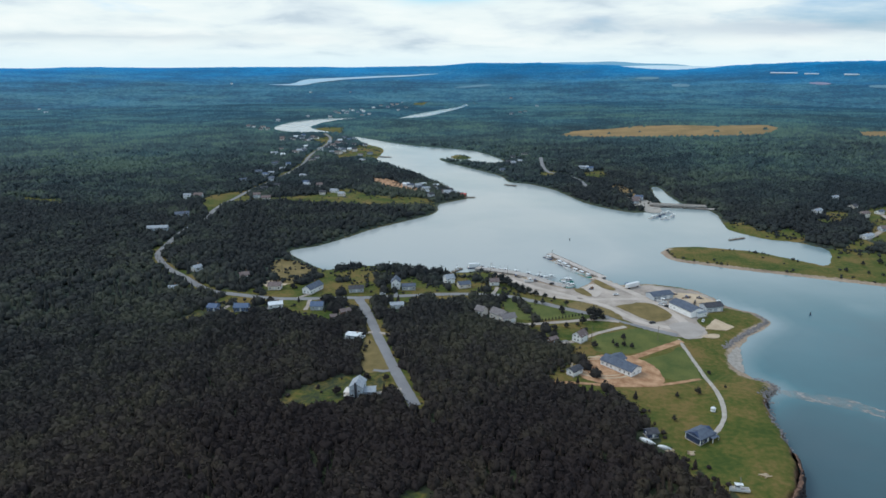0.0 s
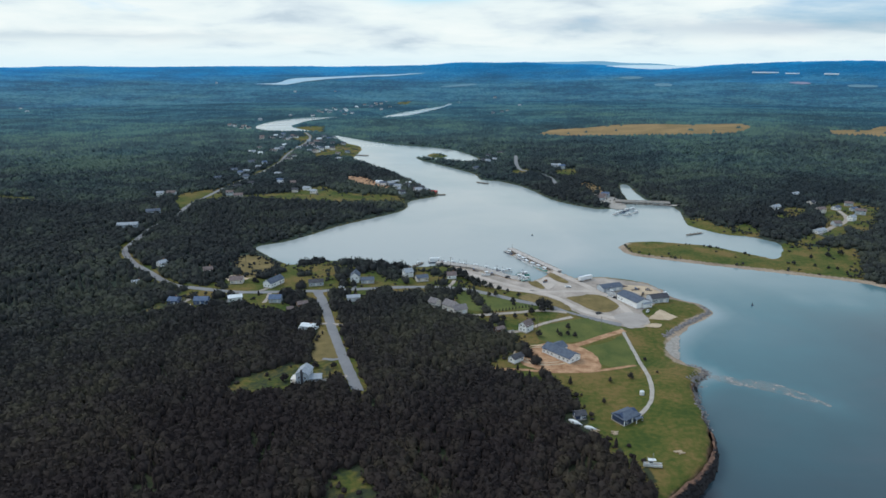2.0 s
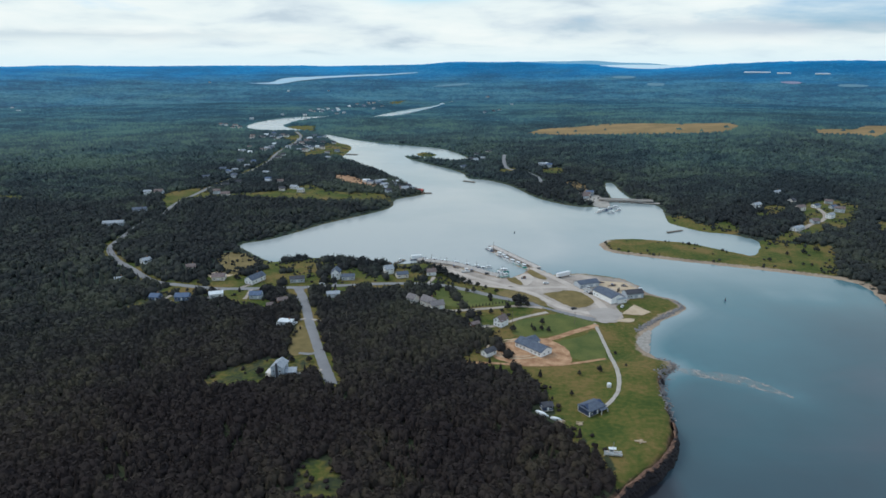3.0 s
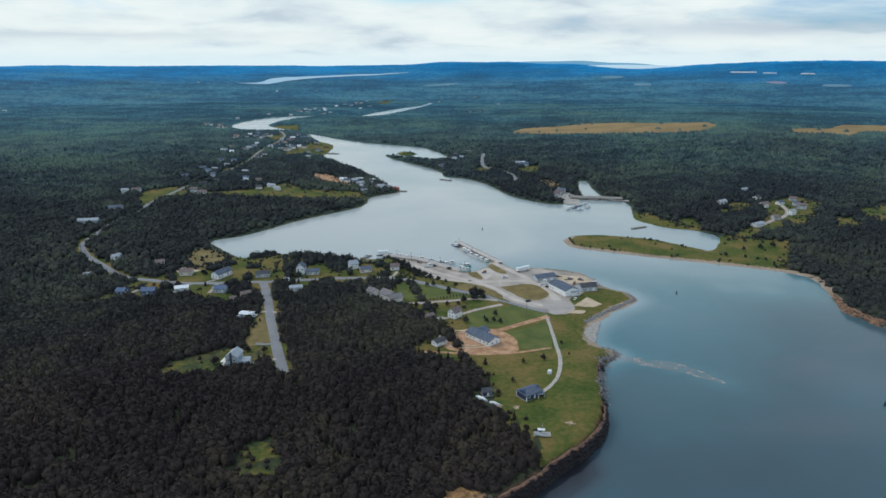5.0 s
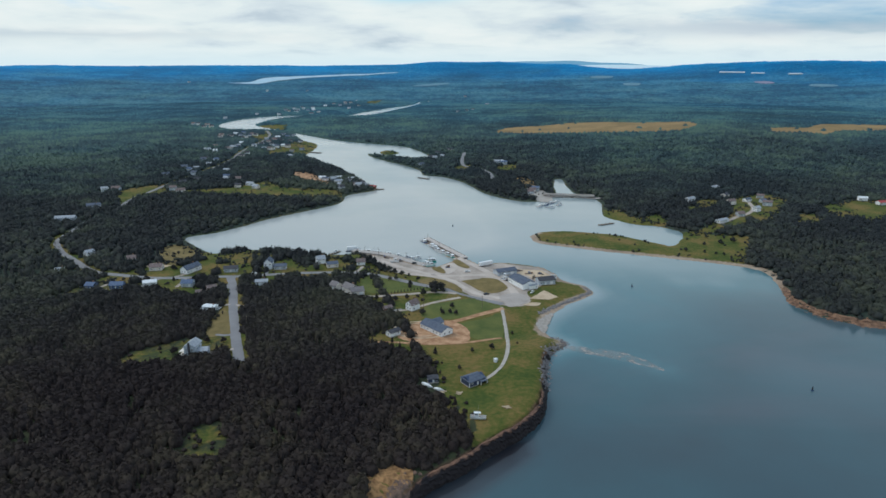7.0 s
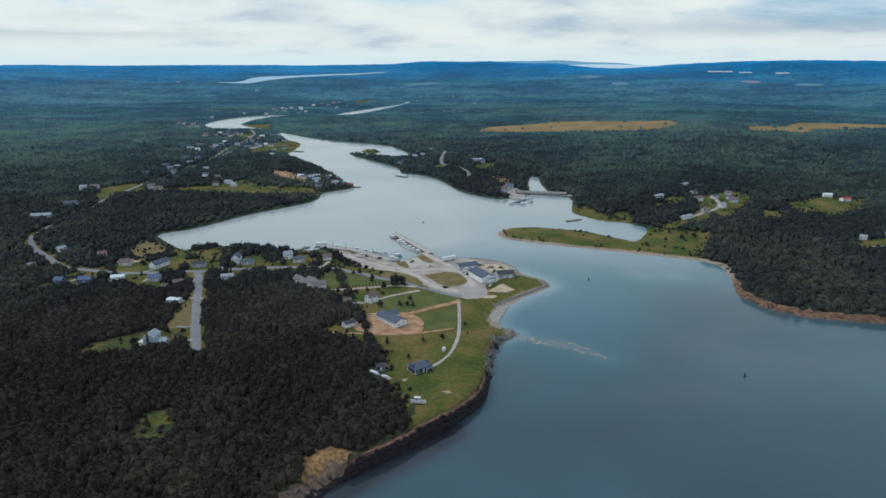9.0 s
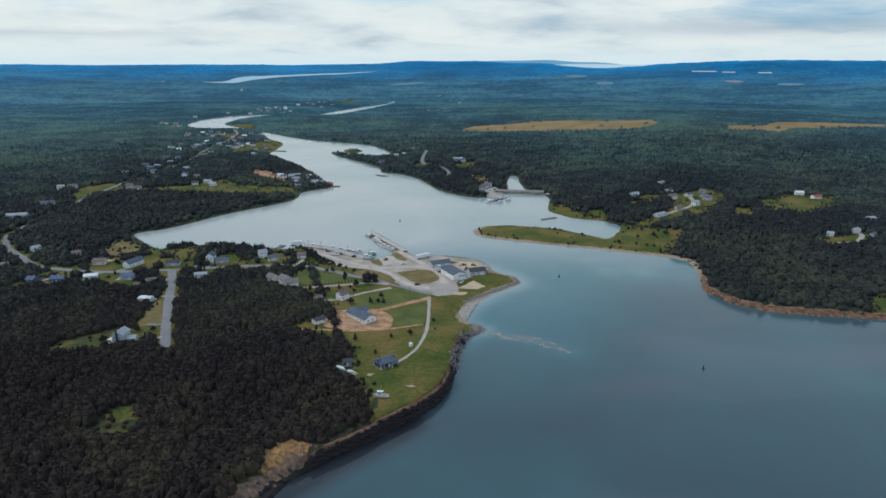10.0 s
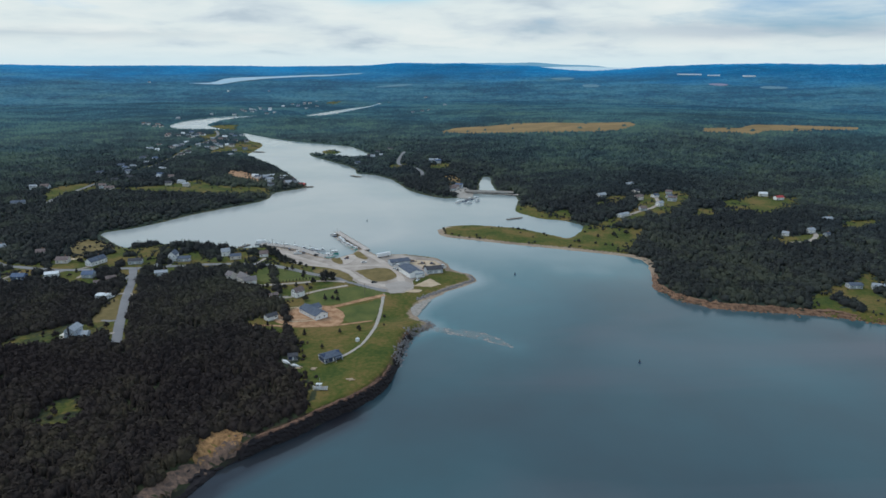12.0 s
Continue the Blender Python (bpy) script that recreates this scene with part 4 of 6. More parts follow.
# ---- what stands where: front wall's middle, length, depth, wall height, turn, roof pitch, walls, roof, style, label ----
# the point and the wharf
HOUSES = [
    (96, 330, 20.6, 9.5, 3.1, -51, 24, WHITE, SLATE, "l_shape", "long new white bungalow with slate-grey roof on bare soil"),
    (74, 324, 7.8, 5.0, 2.7, 40, 28, WHITE, DARK_ROOF, "shed", "small white shed with dark gable roof"),
    (86.5, 368, 7.4, 6.2, 4.3, 45, 40, WHITE, BROWN_ROOF, "house", "tall white cottage with steep brown roof"),
    (68, 366, 5.8, 4.0, 2.3, 31, 30, BROWN, BROWN_ROOF, "shed", "small brown garden shed beside the cottage"),
    (35, 405, 11.0, 7.5, 4.0, -48, 36, CREAM, TAUPE_ROOF, "house", "large cream house with steep grey-brown roof"),
    (44, 399.5, 9.5, 7.0, 3.2, 20, 33, CREAM, TAUPE_ROOF, "garage", "cream double garage with grey-brown gable roof"),
    (24, 412, 6.4, 6.5, 3.6, -39, 36, CREAM, TAUPE_ROOF, "shed", "small cream outbuilding at the edge of the trees"),
    (119.5, 258.5, 10.8, 7.8, 3.0, 32, 24, NAVY, SLATE, "garage_end", "navy-blue house with slate hip roof and garage doors"),
    (96, 262, 5.1, 4.5, 2.3, 11, 26, NAVY, DARK_ROOF, "shed", "small dark blue shed at the wood's edge"),
    (163.5, 420, 21.0, 11.5, 4.4, -66, 19, WHITE, SLATE, "barn", "big white fish-plant shed with blue-grey metal roof"),
    (176.5, 412.5, 7.5, 4.0, 3.0, 24, 10, WHITE, GREY_ROOF, "shed", "low white annex of the fish plant"),
    (161, 447, 17.0, 9.0, 3.2, 20, 20, GREY, SLATE, "barn", "grey wharf building with dark blue-grey roof"),
    (189, 423, 13.5, 8.0, 3.7, 14, 26, GREY, DARK_ROOF, "barn", "pale blue wharf building with dark roof"),
]
# the village street
HOUSES += [
    (-44.5, 298, 6.6, 9.0, 6.0, -7, 32, GREY, GREY_ROOF, "gable_chimney", "two-storey pale grey house with dark chimney"),
    (-37.8, 299, 6.2, 6.0, 2.9, 4, 24, GREY, GREY_ROOF, "shed", "low pale grey annex with shingled roof"),
    (-56, 371, 8.5, 5.5, 2.7, -13, 12, WHITE, PALE_ROOF, "house", "white mobile home with pale roof in a clearing"),
    (-160, 420, 7.5, 8.0, 2.9, -8, 26, BLUE, BLUE_ROOF, "house", "small blue house with blue roof"),
    (-140, 420, 11.0, 8.0, 3.0, 0, 28, BLUE, BLUE_ROOF, "house", "blue bungalow with blue shingled roof"),
    (-117, 426, 10.8, 7.5, 3.0, 17, 20, WHITE, PALE_ROOF, "house", "white bungalow with pale metal roof"),
    (-88, 422, 9.5, 8.5, 3.0, 0, 28, GREY, BLUE_ROOF, "house", "grey bungalow with blue roof beside the road"),
    (-95, 462, 17.9, 8.5, 3.6, 63, 35, WHITE, SLATE, "house", "long white house with steep slate-blue roof"),
    (-65, 460, 12.5, 8.0, 3.0, 9, 22, GREY, DARK_ROOF, "house", "long low grey house with dark roof"),
    (-36, 466, 7.5, 10.0, 5.6, 0, 42, WHITE, SLATE, "gable", "tall white gabled house with dark roof"),
    (-26, 465, 11.5, 7.0, 3.0, 5, 25, GREY, SLATE, "house", "low grey house beside the tall white one"),
    (-32, 425, 10.4, 7.0, 3.0, 11, 20, WHITE, GREY_ROOF, "house", "white bungalow with grey roof against the woods"),
    (-128, 466, 11.0, 9.0, 3.2, 5, 26, CREAM, BROWN_ROOF, "house", "beige bungalow with brown roof on a sandy lot"),
]
# the woods road
HOUSES += [
    (-158, 492, 8.0, 8.0, 3.2, 23, 30, CREAM, BROWN_ROOF, "house", "beige house half hidden by trees"),
    (-202, 513, 8.0, 8.0, 3.0, 50, 26, WHITE, GREY_ROOF, "house", "white house among roadside trees"),
    (-204, 464, 7.5, 5.5, 2.7, 21, 18, WHITE, GREY_ROOF, "house", "small white house with grey roof in the woods"),
    (6, 482, 8.0, 8.0, 4.4, 23, 34, WHITE, GREY_ROOF, "house", "white house with grey gable roof above the cove"),
    (17, 470, 10.4, 8.0, 3.0, 17, 24, CREAM, SLATE, "house", "low beige house with dark roof above the wharf"),
    (40, 476, 8.1, 7.0, 3.2, 7, 34, WHITE, BROWN_ROOF, "house", "small white house with rust-brown roof by the wharf"),
    (-294, 648, 20.0, 9.0, 3.2, 11, 22, GREY, GREY_ROOF, "house", "long grey house in a wood clearing"),
    (-293, 712, 14.9, 9.0, 3.2, 20, 22, GREY, SLATE, "house", "grey house in a wood clearing"),
    (-73, 404, 4.1, 4.0, 2.3, 14, 30, BROWN, BROWN_ROOF, "shed", "small reddish-brown garden shed"),
    (-66, 414, 7.0, 5.0, 2.5, 30, 28, BROWN, BROWN_ROOF, "shed", "brown shed behind the blue-roofed house"),
    (425, 716, 20.0, 10.0, 5.4, 33, 30, WHITE, GREY_ROOF, "house", "large white two-storey house above the marsh"),
    (490, 795, 20.0, 9.0, 4.2, 30, 28, WHITE, GREY_ROOF, "house", "white farmhouse in the trees"),
    (418, 614, 24.0, 10.0, 3.4, 32, 20, WHITE, GREY_ROOF, "house", "long white bungalow with grey roof"),
]
# the far shore
HOUSES += [
    (496, 716, 15.0, 9.0, 3.4, 27, 28, WHITE, SLATE, "house", "white hamlet house with dark roof"),
    (480, 661, 12.0, 9.0, 5.4, 29, 32, WHITE, GREY_ROOF, "house", "white two-storey hamlet house"),
    (512, 710, 11.0, 8.0, 3.2, 15, 28, GREY, BLUE_ROOF, "house", "grey hamlet house with blue roof"),
    (639, 714, 15.0, 10.0, 4.4, -16, 26, WHITE, PALE_ROOF, "barn", "white barn with pale metal roof"),
    (648, 690, 17.0, 10.0, 4.0, 11, 28, WHITE, RED_ROOF, "barn", "white barn with bright red metal roof"),
    (636, 577, 16.0, 9.0, 3.4, 7, 26, GREY, GREY_ROOF, "house", "grey house half hidden in trees"),
    (548, 516, 9.0, 8.0, 3.4, -40, 28, WHITE, GREY_ROOF, "house", "white house on a wooded lane"),
    (582, 524, 13.0, 9.0, 4.4, 17, 30, WHITE, GREY_ROOF, "house", "white gabled house on a wooded lane"),
    (592, 512, 9.0, 7.0, 3.0, 24, 26, GREY, SLATE, "house", "grey house with dark roof on a wooded lane"),
    (511, 360, 15.0, 10.0, 3.4, -4, 22, GREY, SLATE, "house", "slate-blue bungalow above the red bank"),
    (527, 357, 12.0, 9.0, 3.6, -25, 26, GREY, GREY_ROOF, "house", "grey house with pale roof above the red bank"),
]
HOUSES = [(h[0], h[1], *(v * (0.66 if h[0] > 300 else 0.87 if 420 <= h[1] < 520 and h[0] < 45 else 1.0) for v in h[2:4]), h[4] * (0.82 if h[0] > 300 else 1.0), *h[5:]) for h in HOUSES]
VILLAGE = [(-313, 815), (-323, 806), (-237, 814), (-220, 794), (-231, 894), (-251, 939), (-196, 916), (-259, 1045), (-284, 1106), (-299, 1213), (-285, 1255), (-276, 1296),
           (-367, 1500), (-334, 1465), (-304, 1442), (-292, 1505), (-216, 1322), (-200, 1252), (-186, 1298), (-209, 1389), (-146, 852), (-158, 838), (-133, 830), (-46, 892), (-33, 894),
           (-11, 892), (1, 857), (-14, 831), (-143, 1138), (-140, 1251), (-120, 1235), (135, 1136), (121, 1102), (97, 1041), (234, 1026), (86, 997), (247, 807), (468, 700), (505, 690), (450, 640), (520, 735), (478, 735), (6, 852), (-22, 864), (10, 868), (-30, 880)]
FAR_VILLAGE = [(-487, 1777), (-459, 1729), (-476, 1827), (-455, 2015), (-438, 2057), (-443, 2171), (-402, 2100), (-360, 2296), (-339, 2351), (-326, 2408), (-299, 2437), (-218, 2596),
               (-204, 2703), (-141, 2595), (-163, 2435), (-1169, 3708), (-670, 3385), (-472, 3404), (-1537, 2526), (-1425, 2373), (325, 3156), (292, 2338), (263, 2258), (376, 2653), (229, 2207)]
VILLAGE += [(-358, 1453), (-347, 1488), (-341, 1524), (-282, 1344), (-273, 1277), (-321, 1235), (-320, 1288), (-240, 1286), (-237, 1323), (-214, 1249), (-226, 1352), (-229, 1416), (-229, 1461), (-230, 1521), (-213, 1484),
            (-206, 1521), (-188, 1382), (-202, 1294), (-243, 1405), (-229, 1131), (-227, 1168), (-267, 1003), (-270, 976), (-163, 1382), (-124, 1229), (-120, 1264)]
FAR_VILLAGE += [(-536, 1810), (-515, 1793), (-490, 1792), (-498, 2001), (-370, 2181), (-381, 2342), (-361, 2400), (-346, 2494), (-301, 2340), (-337, 2156), (-304, 2180), (-281, 2340), (-249, 2256), (-269, 2559), (-253, 2702),
                (-217, 2628), (-218, 2820), (-190, 2779), (-178, 2949), (-272, 2220), (-479, 1726), (-331, 2285)]
VILLAGE += [(243, 802), (238, 788), (128, 1191), (232, 1046), (223, 1037), (152, 1207), (115, 1120)]
VILLAGE = [p for p in VILLAGE if sample(SHORE, *p) > 6]
FAR_VILLAGE = [p for p in FAR_VILLAGE if sample(SHORE, *p) > 8]
r = random.Random(4)
EXTRA = [(x + r.uniform(-45, 45), y + r.uniform(-45, 60)) for x, y in VILLAGE[4:20] for _ in range(2)]
EXTRA = [p for p in EXTRA if sample(SHORE, *p) > 12 and min(gap_to(ROADS[1][0], np.array([p[0]]), np.array([p[1]]))) > 12]
HOUSE_SPOTS = [(h[0], h[1] + h[3] * 0.4, max(h[2], h[3]) * 0.5 + 4) for h in HOUSES]
HOUSE_SPOTS += [(92.5, 257, 7), (98, 252, 7), (95, 264, 6), (116, 217, 8)]
HOUSE_SPOTS += [(x, y - 2, 7.5) for x, y in VILLAGE + EXTRA] + [(x, y - 8, 16) for x, y in FAR_VILLAGE]

# ---- woods ----
rng = np.random.RandomState(7)


def ball(level):
    bm = bmesh.new()
    bmesh.ops.create_icosphere(bm, subdivisions=level, radius=1.0)
    v = np.array([p.co[:] for p in bm.verts])
    f = np.array([[q.index for q in p.verts] for p in bm.faces])
    bm.free()
    return v, f


BALLS = {k: ball(k) for k in (1, 2)}


def round_crown(seed, level, leaves):
    """A broad crown of unit height and radius: an uneven core with clumps of leaves standing out of it."""
    r = np.random.RandomState(seed)
    v, f = BALLS[level][0].copy(), BALLS[level][1]
    v *= (1 + r.uniform(-0.28, 0.22, len(v)))[:, None] * 0.9
    v = np.column_stack([v[:, 0], v[:, 1], 0.55 + 0.47 * v[:, 2]])
    vs, fs = [v], [f]
    n = len(v)
    for _ in range(leaves):
        a, e = r.uniform(0, 6.283), r.uniform(-0.3, 1.45)
        d = np.array([math.cos(a) * math.cos(e), math.sin(a) * math.cos(e), math.sin(e)])
        c = d * r.uniform(0.78, 1.12) * np.array([1, 1, 0.5]) + (0, 0, 0.55)
        t = r.normal(size=(3, 3)) * (0.16 if level > 1 else 0.2)
        t[:, 2] *= 0.55
        vs.append(c + t)
        fs.append(np.array([[n, n + 1, n + 2]]))
        n += 3
    return np.concatenate(vs), np.concatenate(fs)


def spruce_crown(seed, tiers, sides):
    """A pointed crown of unit height: ragged, drooping tiers of boughs."""
    r = np.random.RandomState(seed)
    vs, fs, n = [], [], 0
    for k in range(tiers):
        z = 0.08 + 0.86 * k / tiers
        rad = (1 - z) ** 0.8 * r.uniform(0.85, 1.1)
        top = min(1.0, z + 1.75 / tiers)
        a = np.arange(sides) * 6.283 / sides + r.uniform(0, 6)
        q = rad * np.where(np.arange(sides) % 2, 0.62, 1.12) * r.uniform(0.85, 1.15, sides)
        ring = np.column_stack([q * np.cos(a), q * np.sin(a), z - 0.05 * q + r.uniform(-0.02, 0.02, sides)])
        vs += [ring, np.array([[r.uniform(-0.03, 0.03), r.uniform(-0.03, 0.03), top]])]
        i = np.arange(sides)
        fs.append(np.stack([n + i, n + (i + 1) % sides, np.full(sides, n + sides)], 1))
        n += sides + 1
    return np.concatenate(vs), np.concatenate(fs)


def dome(seed):
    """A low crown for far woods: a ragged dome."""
    r = np.random.RandomState(seed)
    a = np.arange(6) * math.pi / 3 + r.uniform(0, 1)
    q = r.uniform(0.75, 1.2, 6)
    v = np.vstack([np.column_stack([q * np.cos(a), q * np.sin(a), r.uniform(0.0, 0.25, 6)]), [[r.uniform(-0.2, 0.2), r.uniform(-0.2, 0.2), 1.0]]])
    return v, np.array([[i, (i + 1) % 6, 6] for i in range(6)])


def plant(name, label, x, y, kinds, forms, mat, radius_m, tall, sink=0.4, bank=18.0, smooth=False):
    """Many trees in one mesh; forms are crowns of unit size."""
    vs, fs, ts, n = [], [], [], 0
    z = sample(LAND, x, y)
    for k, (v, f) in enumerate(forms):
        pick = np.where(kinds == k)[0]
        if not len(pick):
            continue
        m = len(pick)
        a = rng.uniform(0, 6.283, m)
        rad, hi = rng.uniform(*radius_m[k], m), rng.uniform(*tall[k], m)
        # shore trees shrunk to fit the camera's view, leaving the water visible
        low_by_shore = np.clip(sample(SHORE, x[pick], y[pick]) / bank, 0.3, 1)
        rad, hi = rad * low_by_shore ** 0.5, hi * low_by_shore
        c, s = np.cos(a)[:, None], np.sin(a)[:, None]
        X = (v[None, :, 0] * c - v[None, :, 1] * s) * rad[:, None] + x[pick][:, None]
        Y = (v[None, :, 0] * s + v[None, :, 1] * c) * rad[:, None] + y[pick][:, None]
        Z = v[None, :, 2] * hi[:, None] + (z[pick] - sink)[:, None]
        vs.append(np.stack([X, Y, Z], -1).reshape(-1, 3))
        fs.append((f[None] + (np.arange(m) * len(v))[:, None, None] + n).reshape(-1, 3))
        ts.append(np.repeat(rng.uniform(0, 1, m) * (0.55 if forms[k][2:] else 1.0), len(v)))
        n += m * len(v)
    me = mesh_from(name, np.concatenate(vs), np.concatenate(fs), mat, smooth)
    put_attribute(me, "tint", np.concatenate(ts))
    return tagged(new(name, me), label, "woods", kind="stuff")


def scatter(near, far, step, margin, come=1.0, go=1.0):
    """Places for trees in a ring sector ahead, off the water, the roads, the yards and the clearings."""
    ex, ey = 75.0, -45.0
    gx = np.arange(-far, far, step)
    gy = np.arange(0, far, step)
    x, y = (a.ravel() for a in np.meshgrid(gx, gy))
    x, y = x + rng.uniform(-0.48, 0.48, x.shape) * step, y + rng.uniform(-0.48, 0.48, x.shape) * step
    d, b = np.hypot(x - ex, y - ey), np.degrees(np.arctan2(x - ex, y - ey))
    keep = (d >= near) & (d < far) & (b > -42 - 1800 / np.maximum(d, 1)) & (b < 44 + 3500 / np.maximum(d, 1))
    keep &= rng.uniform(size=x.shape) < np.clip((d - near) / come, 0, 1) * np.clip((far - d) / go, 0, 1) + 0.02
    x, y = x[keep], y[keep]
    keep = (sample(SHORE, x, y) > margin) & ~is_cleared(x, y) & ~((np.hypot(x - 66, y - 146) < 34) & (sample(SHORE, x, y) < 9))
    x, y = x[keep], y[keep]
    for ln, w in ROADS:
        lo, hi = ln.min(0) - 12, ln.max(0) + 12
        box = (x > lo[0]) & (x < hi[0]) & (y > lo[1]) & (y < hi[1])
        ok = np.ones(len(x), bool)
        ok[box] = gap_to(ln, x[box], y[box]) > w / 2 + np.interp(y[box], [560, 600, 625, 790, 820, 1000], [2.5, 2.5, 0.4, 0.4, 2.5, 4.0])
        x, y = x[ok], y[ok]
    for hx, hy, hr in HOUSE_SPOTS:
        ok = np.hypot(x - hx, y - hy) > hr
        x, y = x[ok], y[ok]
    lake = np.array(LAKE, float)
    ok = ~inside(lake, x, y)
    return x[ok], y[ok]


near_forms = [round_crown(i, 2, 46) for i in range(3)] + [spruce_crown(10 + i, 6, 10) for i in range(3)]
x, y = scatter(150, 600, 3.5, 3.0, 1.0, 120.0)
k = np.where(rng.uniform(size=len(x)) < 0.72 + 0.35 * wave(x, y, 21, 90), rng.randint(0, 3, len(x)), rng.randint(3, 6, len(x)))
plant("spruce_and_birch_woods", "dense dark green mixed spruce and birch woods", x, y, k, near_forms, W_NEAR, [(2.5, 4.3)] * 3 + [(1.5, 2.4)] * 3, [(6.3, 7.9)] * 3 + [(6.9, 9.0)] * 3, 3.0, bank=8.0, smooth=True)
mid_forms = [round_crown(30 + i, 1, 15) for i in range(3)] + [spruce_crown(40 + i, 4, 7) for i in range(2)]
x, y = scatter(470, 1500, 6.0, 2.6, 120.0, 500.0)
k = np.where(rng.uniform(size=len(x)) < 0.75 + 0.35 * wave(x, y, 22, 200), rng.randint(0, 3, len(x)), rng.randint(3, 5, len(x)))
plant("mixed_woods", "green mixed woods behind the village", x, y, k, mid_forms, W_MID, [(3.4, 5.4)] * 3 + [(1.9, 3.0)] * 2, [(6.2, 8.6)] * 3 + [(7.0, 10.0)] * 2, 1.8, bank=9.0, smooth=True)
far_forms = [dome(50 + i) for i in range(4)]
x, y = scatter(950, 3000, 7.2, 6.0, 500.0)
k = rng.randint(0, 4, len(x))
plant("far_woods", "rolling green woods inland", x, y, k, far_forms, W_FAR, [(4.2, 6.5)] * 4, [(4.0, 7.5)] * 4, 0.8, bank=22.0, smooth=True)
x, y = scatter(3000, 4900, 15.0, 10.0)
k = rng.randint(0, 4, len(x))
plant("distant_woods", "distant woods toward the horizon, painted blue with haze", x, y, k, far_forms, W_DISTANT, [(9, 15)] * 4, [(2.5, 5)] * 4, 1.0, smooth=True)



def thicket_spots(density, depth):
    """Places for bushes in the clearings: thick along the woods' edge, few farther in."""
    xs, ys = [], []
    for k, c in enumerate(CLEARINGS):
        if k in (24, 25, 26, 27):
            continue
        edge_line = np.array(G1, float) if k == 0 else c
        lo, hi = edge_line.min(0), edge_line.max(0)
        n = int((hi[0] - lo[0]) * (hi[1] - lo[1]) * density)
        x, y = rng.uniform(lo[0], hi[0], n), rng.uniform(lo[1], hi[1], n)
        d = gap_to(edge_line, x, y, k != 0)
        clump = wave(x, y, 61, 30)
        near_edge = np.exp(-d / depth) * np.clip(0.75 + 0.9 * clump, 0, 1)
        ok = inside(c, x, y) & (rng.uniform(size=n) < near_edge * (0.4 if 1 < k < 7 else 1.0) + (0.015 if k in (0, 23) else 0.05) * (clump > 0.2)) & (sample(SHORE, x, y) > 5)
        xs.append(x[ok])
        ys.append(y[ok])
    x, y = np.concatenate(xs), np.concatenate(ys)
    for ln, w in ROADS:
        ok = gap_to(ln, x, y) > w / 2 + 1.5
        x, y = x[ok], y[ok]
    for hx, hy, hr in HOUSE_SPOTS:
        ok = np.hypot(x - hx, y - hy) > hr * 0.85
        x, y = x[ok], y[ok]
    for keep_out in (GRAVEL, DIRT, IA, IB):
        ok = ~inside(np.array(keep_out, float), x, y)
        x, y = x[ok], y[ok]
    return x, y


x, y = thicket_spots(0.16, 3.5)
bush_forms = [round_crown(70 + i, 1, 14) for i in range(3)]
plant("bushes", "low green and olive bushes along the clearings' edges", x, y, rng.randint(0, 3, len(x)), bush_forms, W_NEAR, [(0.6, 1.8)] * 3, [(0.9, 2.9)] * 3, 0.25, bank=4.0, smooth=True)

# ---- builders ----


def part(name, bm, mat, parent, label="", shared=None):
    """One mesh object under a thing or a part."""
    if shared is None:
        me = bpy.data.meshes.new(name)
        bm.to_mesh(me)
        bm.free()
        me.materials.append(mat)
    else:
        me = shared
    ob = new(name, me)
    ob.parent = parent
    if label:
        ob["label"] = label
    return ob


def thing(name, m, label, category, group=""):
    ob = new(name)
    ob.empty_display_size = 0.5
    ob.matrix_basis = m
    return tagged(ob, label, category, group)


def box(bm, x0, x1, y0, y1, z0, z1, taper=0.0):
    v = [bm.verts.new(p) for p in ((x0, y0, z0), (x1, y0, z0), (x1, y1, z0), (x0, y1, z0),
                                   (x0 + taper, y0 + taper, z1), (x1 - taper, y0 + taper, z1), (x1 - taper, y1 - taper, z1), (x0 + taper, y1 - taper, z1))]
    for f in ((3, 2, 1, 0), (4, 5, 6, 7), (0, 1, 5, 4), (1, 2, 6, 5), (2, 3, 7, 6), (3, 0, 4, 7)):
        bm.faces.new([v[i] for i in f])
    return v


def bevelled(bm, width=0.03):
    bmesh.ops.bevel(bm, geom=bm.edges[:], offset=width, segments=1, affect="EDGES")
    return bm


def gable_body(bm, L, W, H, rise):
    """Walls with gables at both ends; the ridge runs along x."""
    a = [(-L / 2, 0), (L / 2, 0), (L / 2, W), (-L / 2, W)]
    lo = [bm.verts.new((x, y, -0.6)) for x, y in a]
    hi = [bm.verts.new((x, y, H)) for x, y in a]
    r0, r1 = bm.verts.new((-L / 2, W / 2, H + rise)), bm.verts.new((L / 2, W / 2, H + rise))
    bm.faces.new((lo[0], lo[1], hi[1], hi[0]))
    bm.faces.new((lo[2], lo[3], hi[3], hi[2]))
    bm.faces.new((lo[1], lo[2], hi[2], r1, hi[1]))
    bm.faces.new((lo[3], lo[0], hi[0], r0, hi[3]))
    bm.faces.new((hi[0], hi[1], r1, r0))
    bm.faces.new((hi[2], hi[3], r0, r1))
    bm.faces.new(lo[::-1])


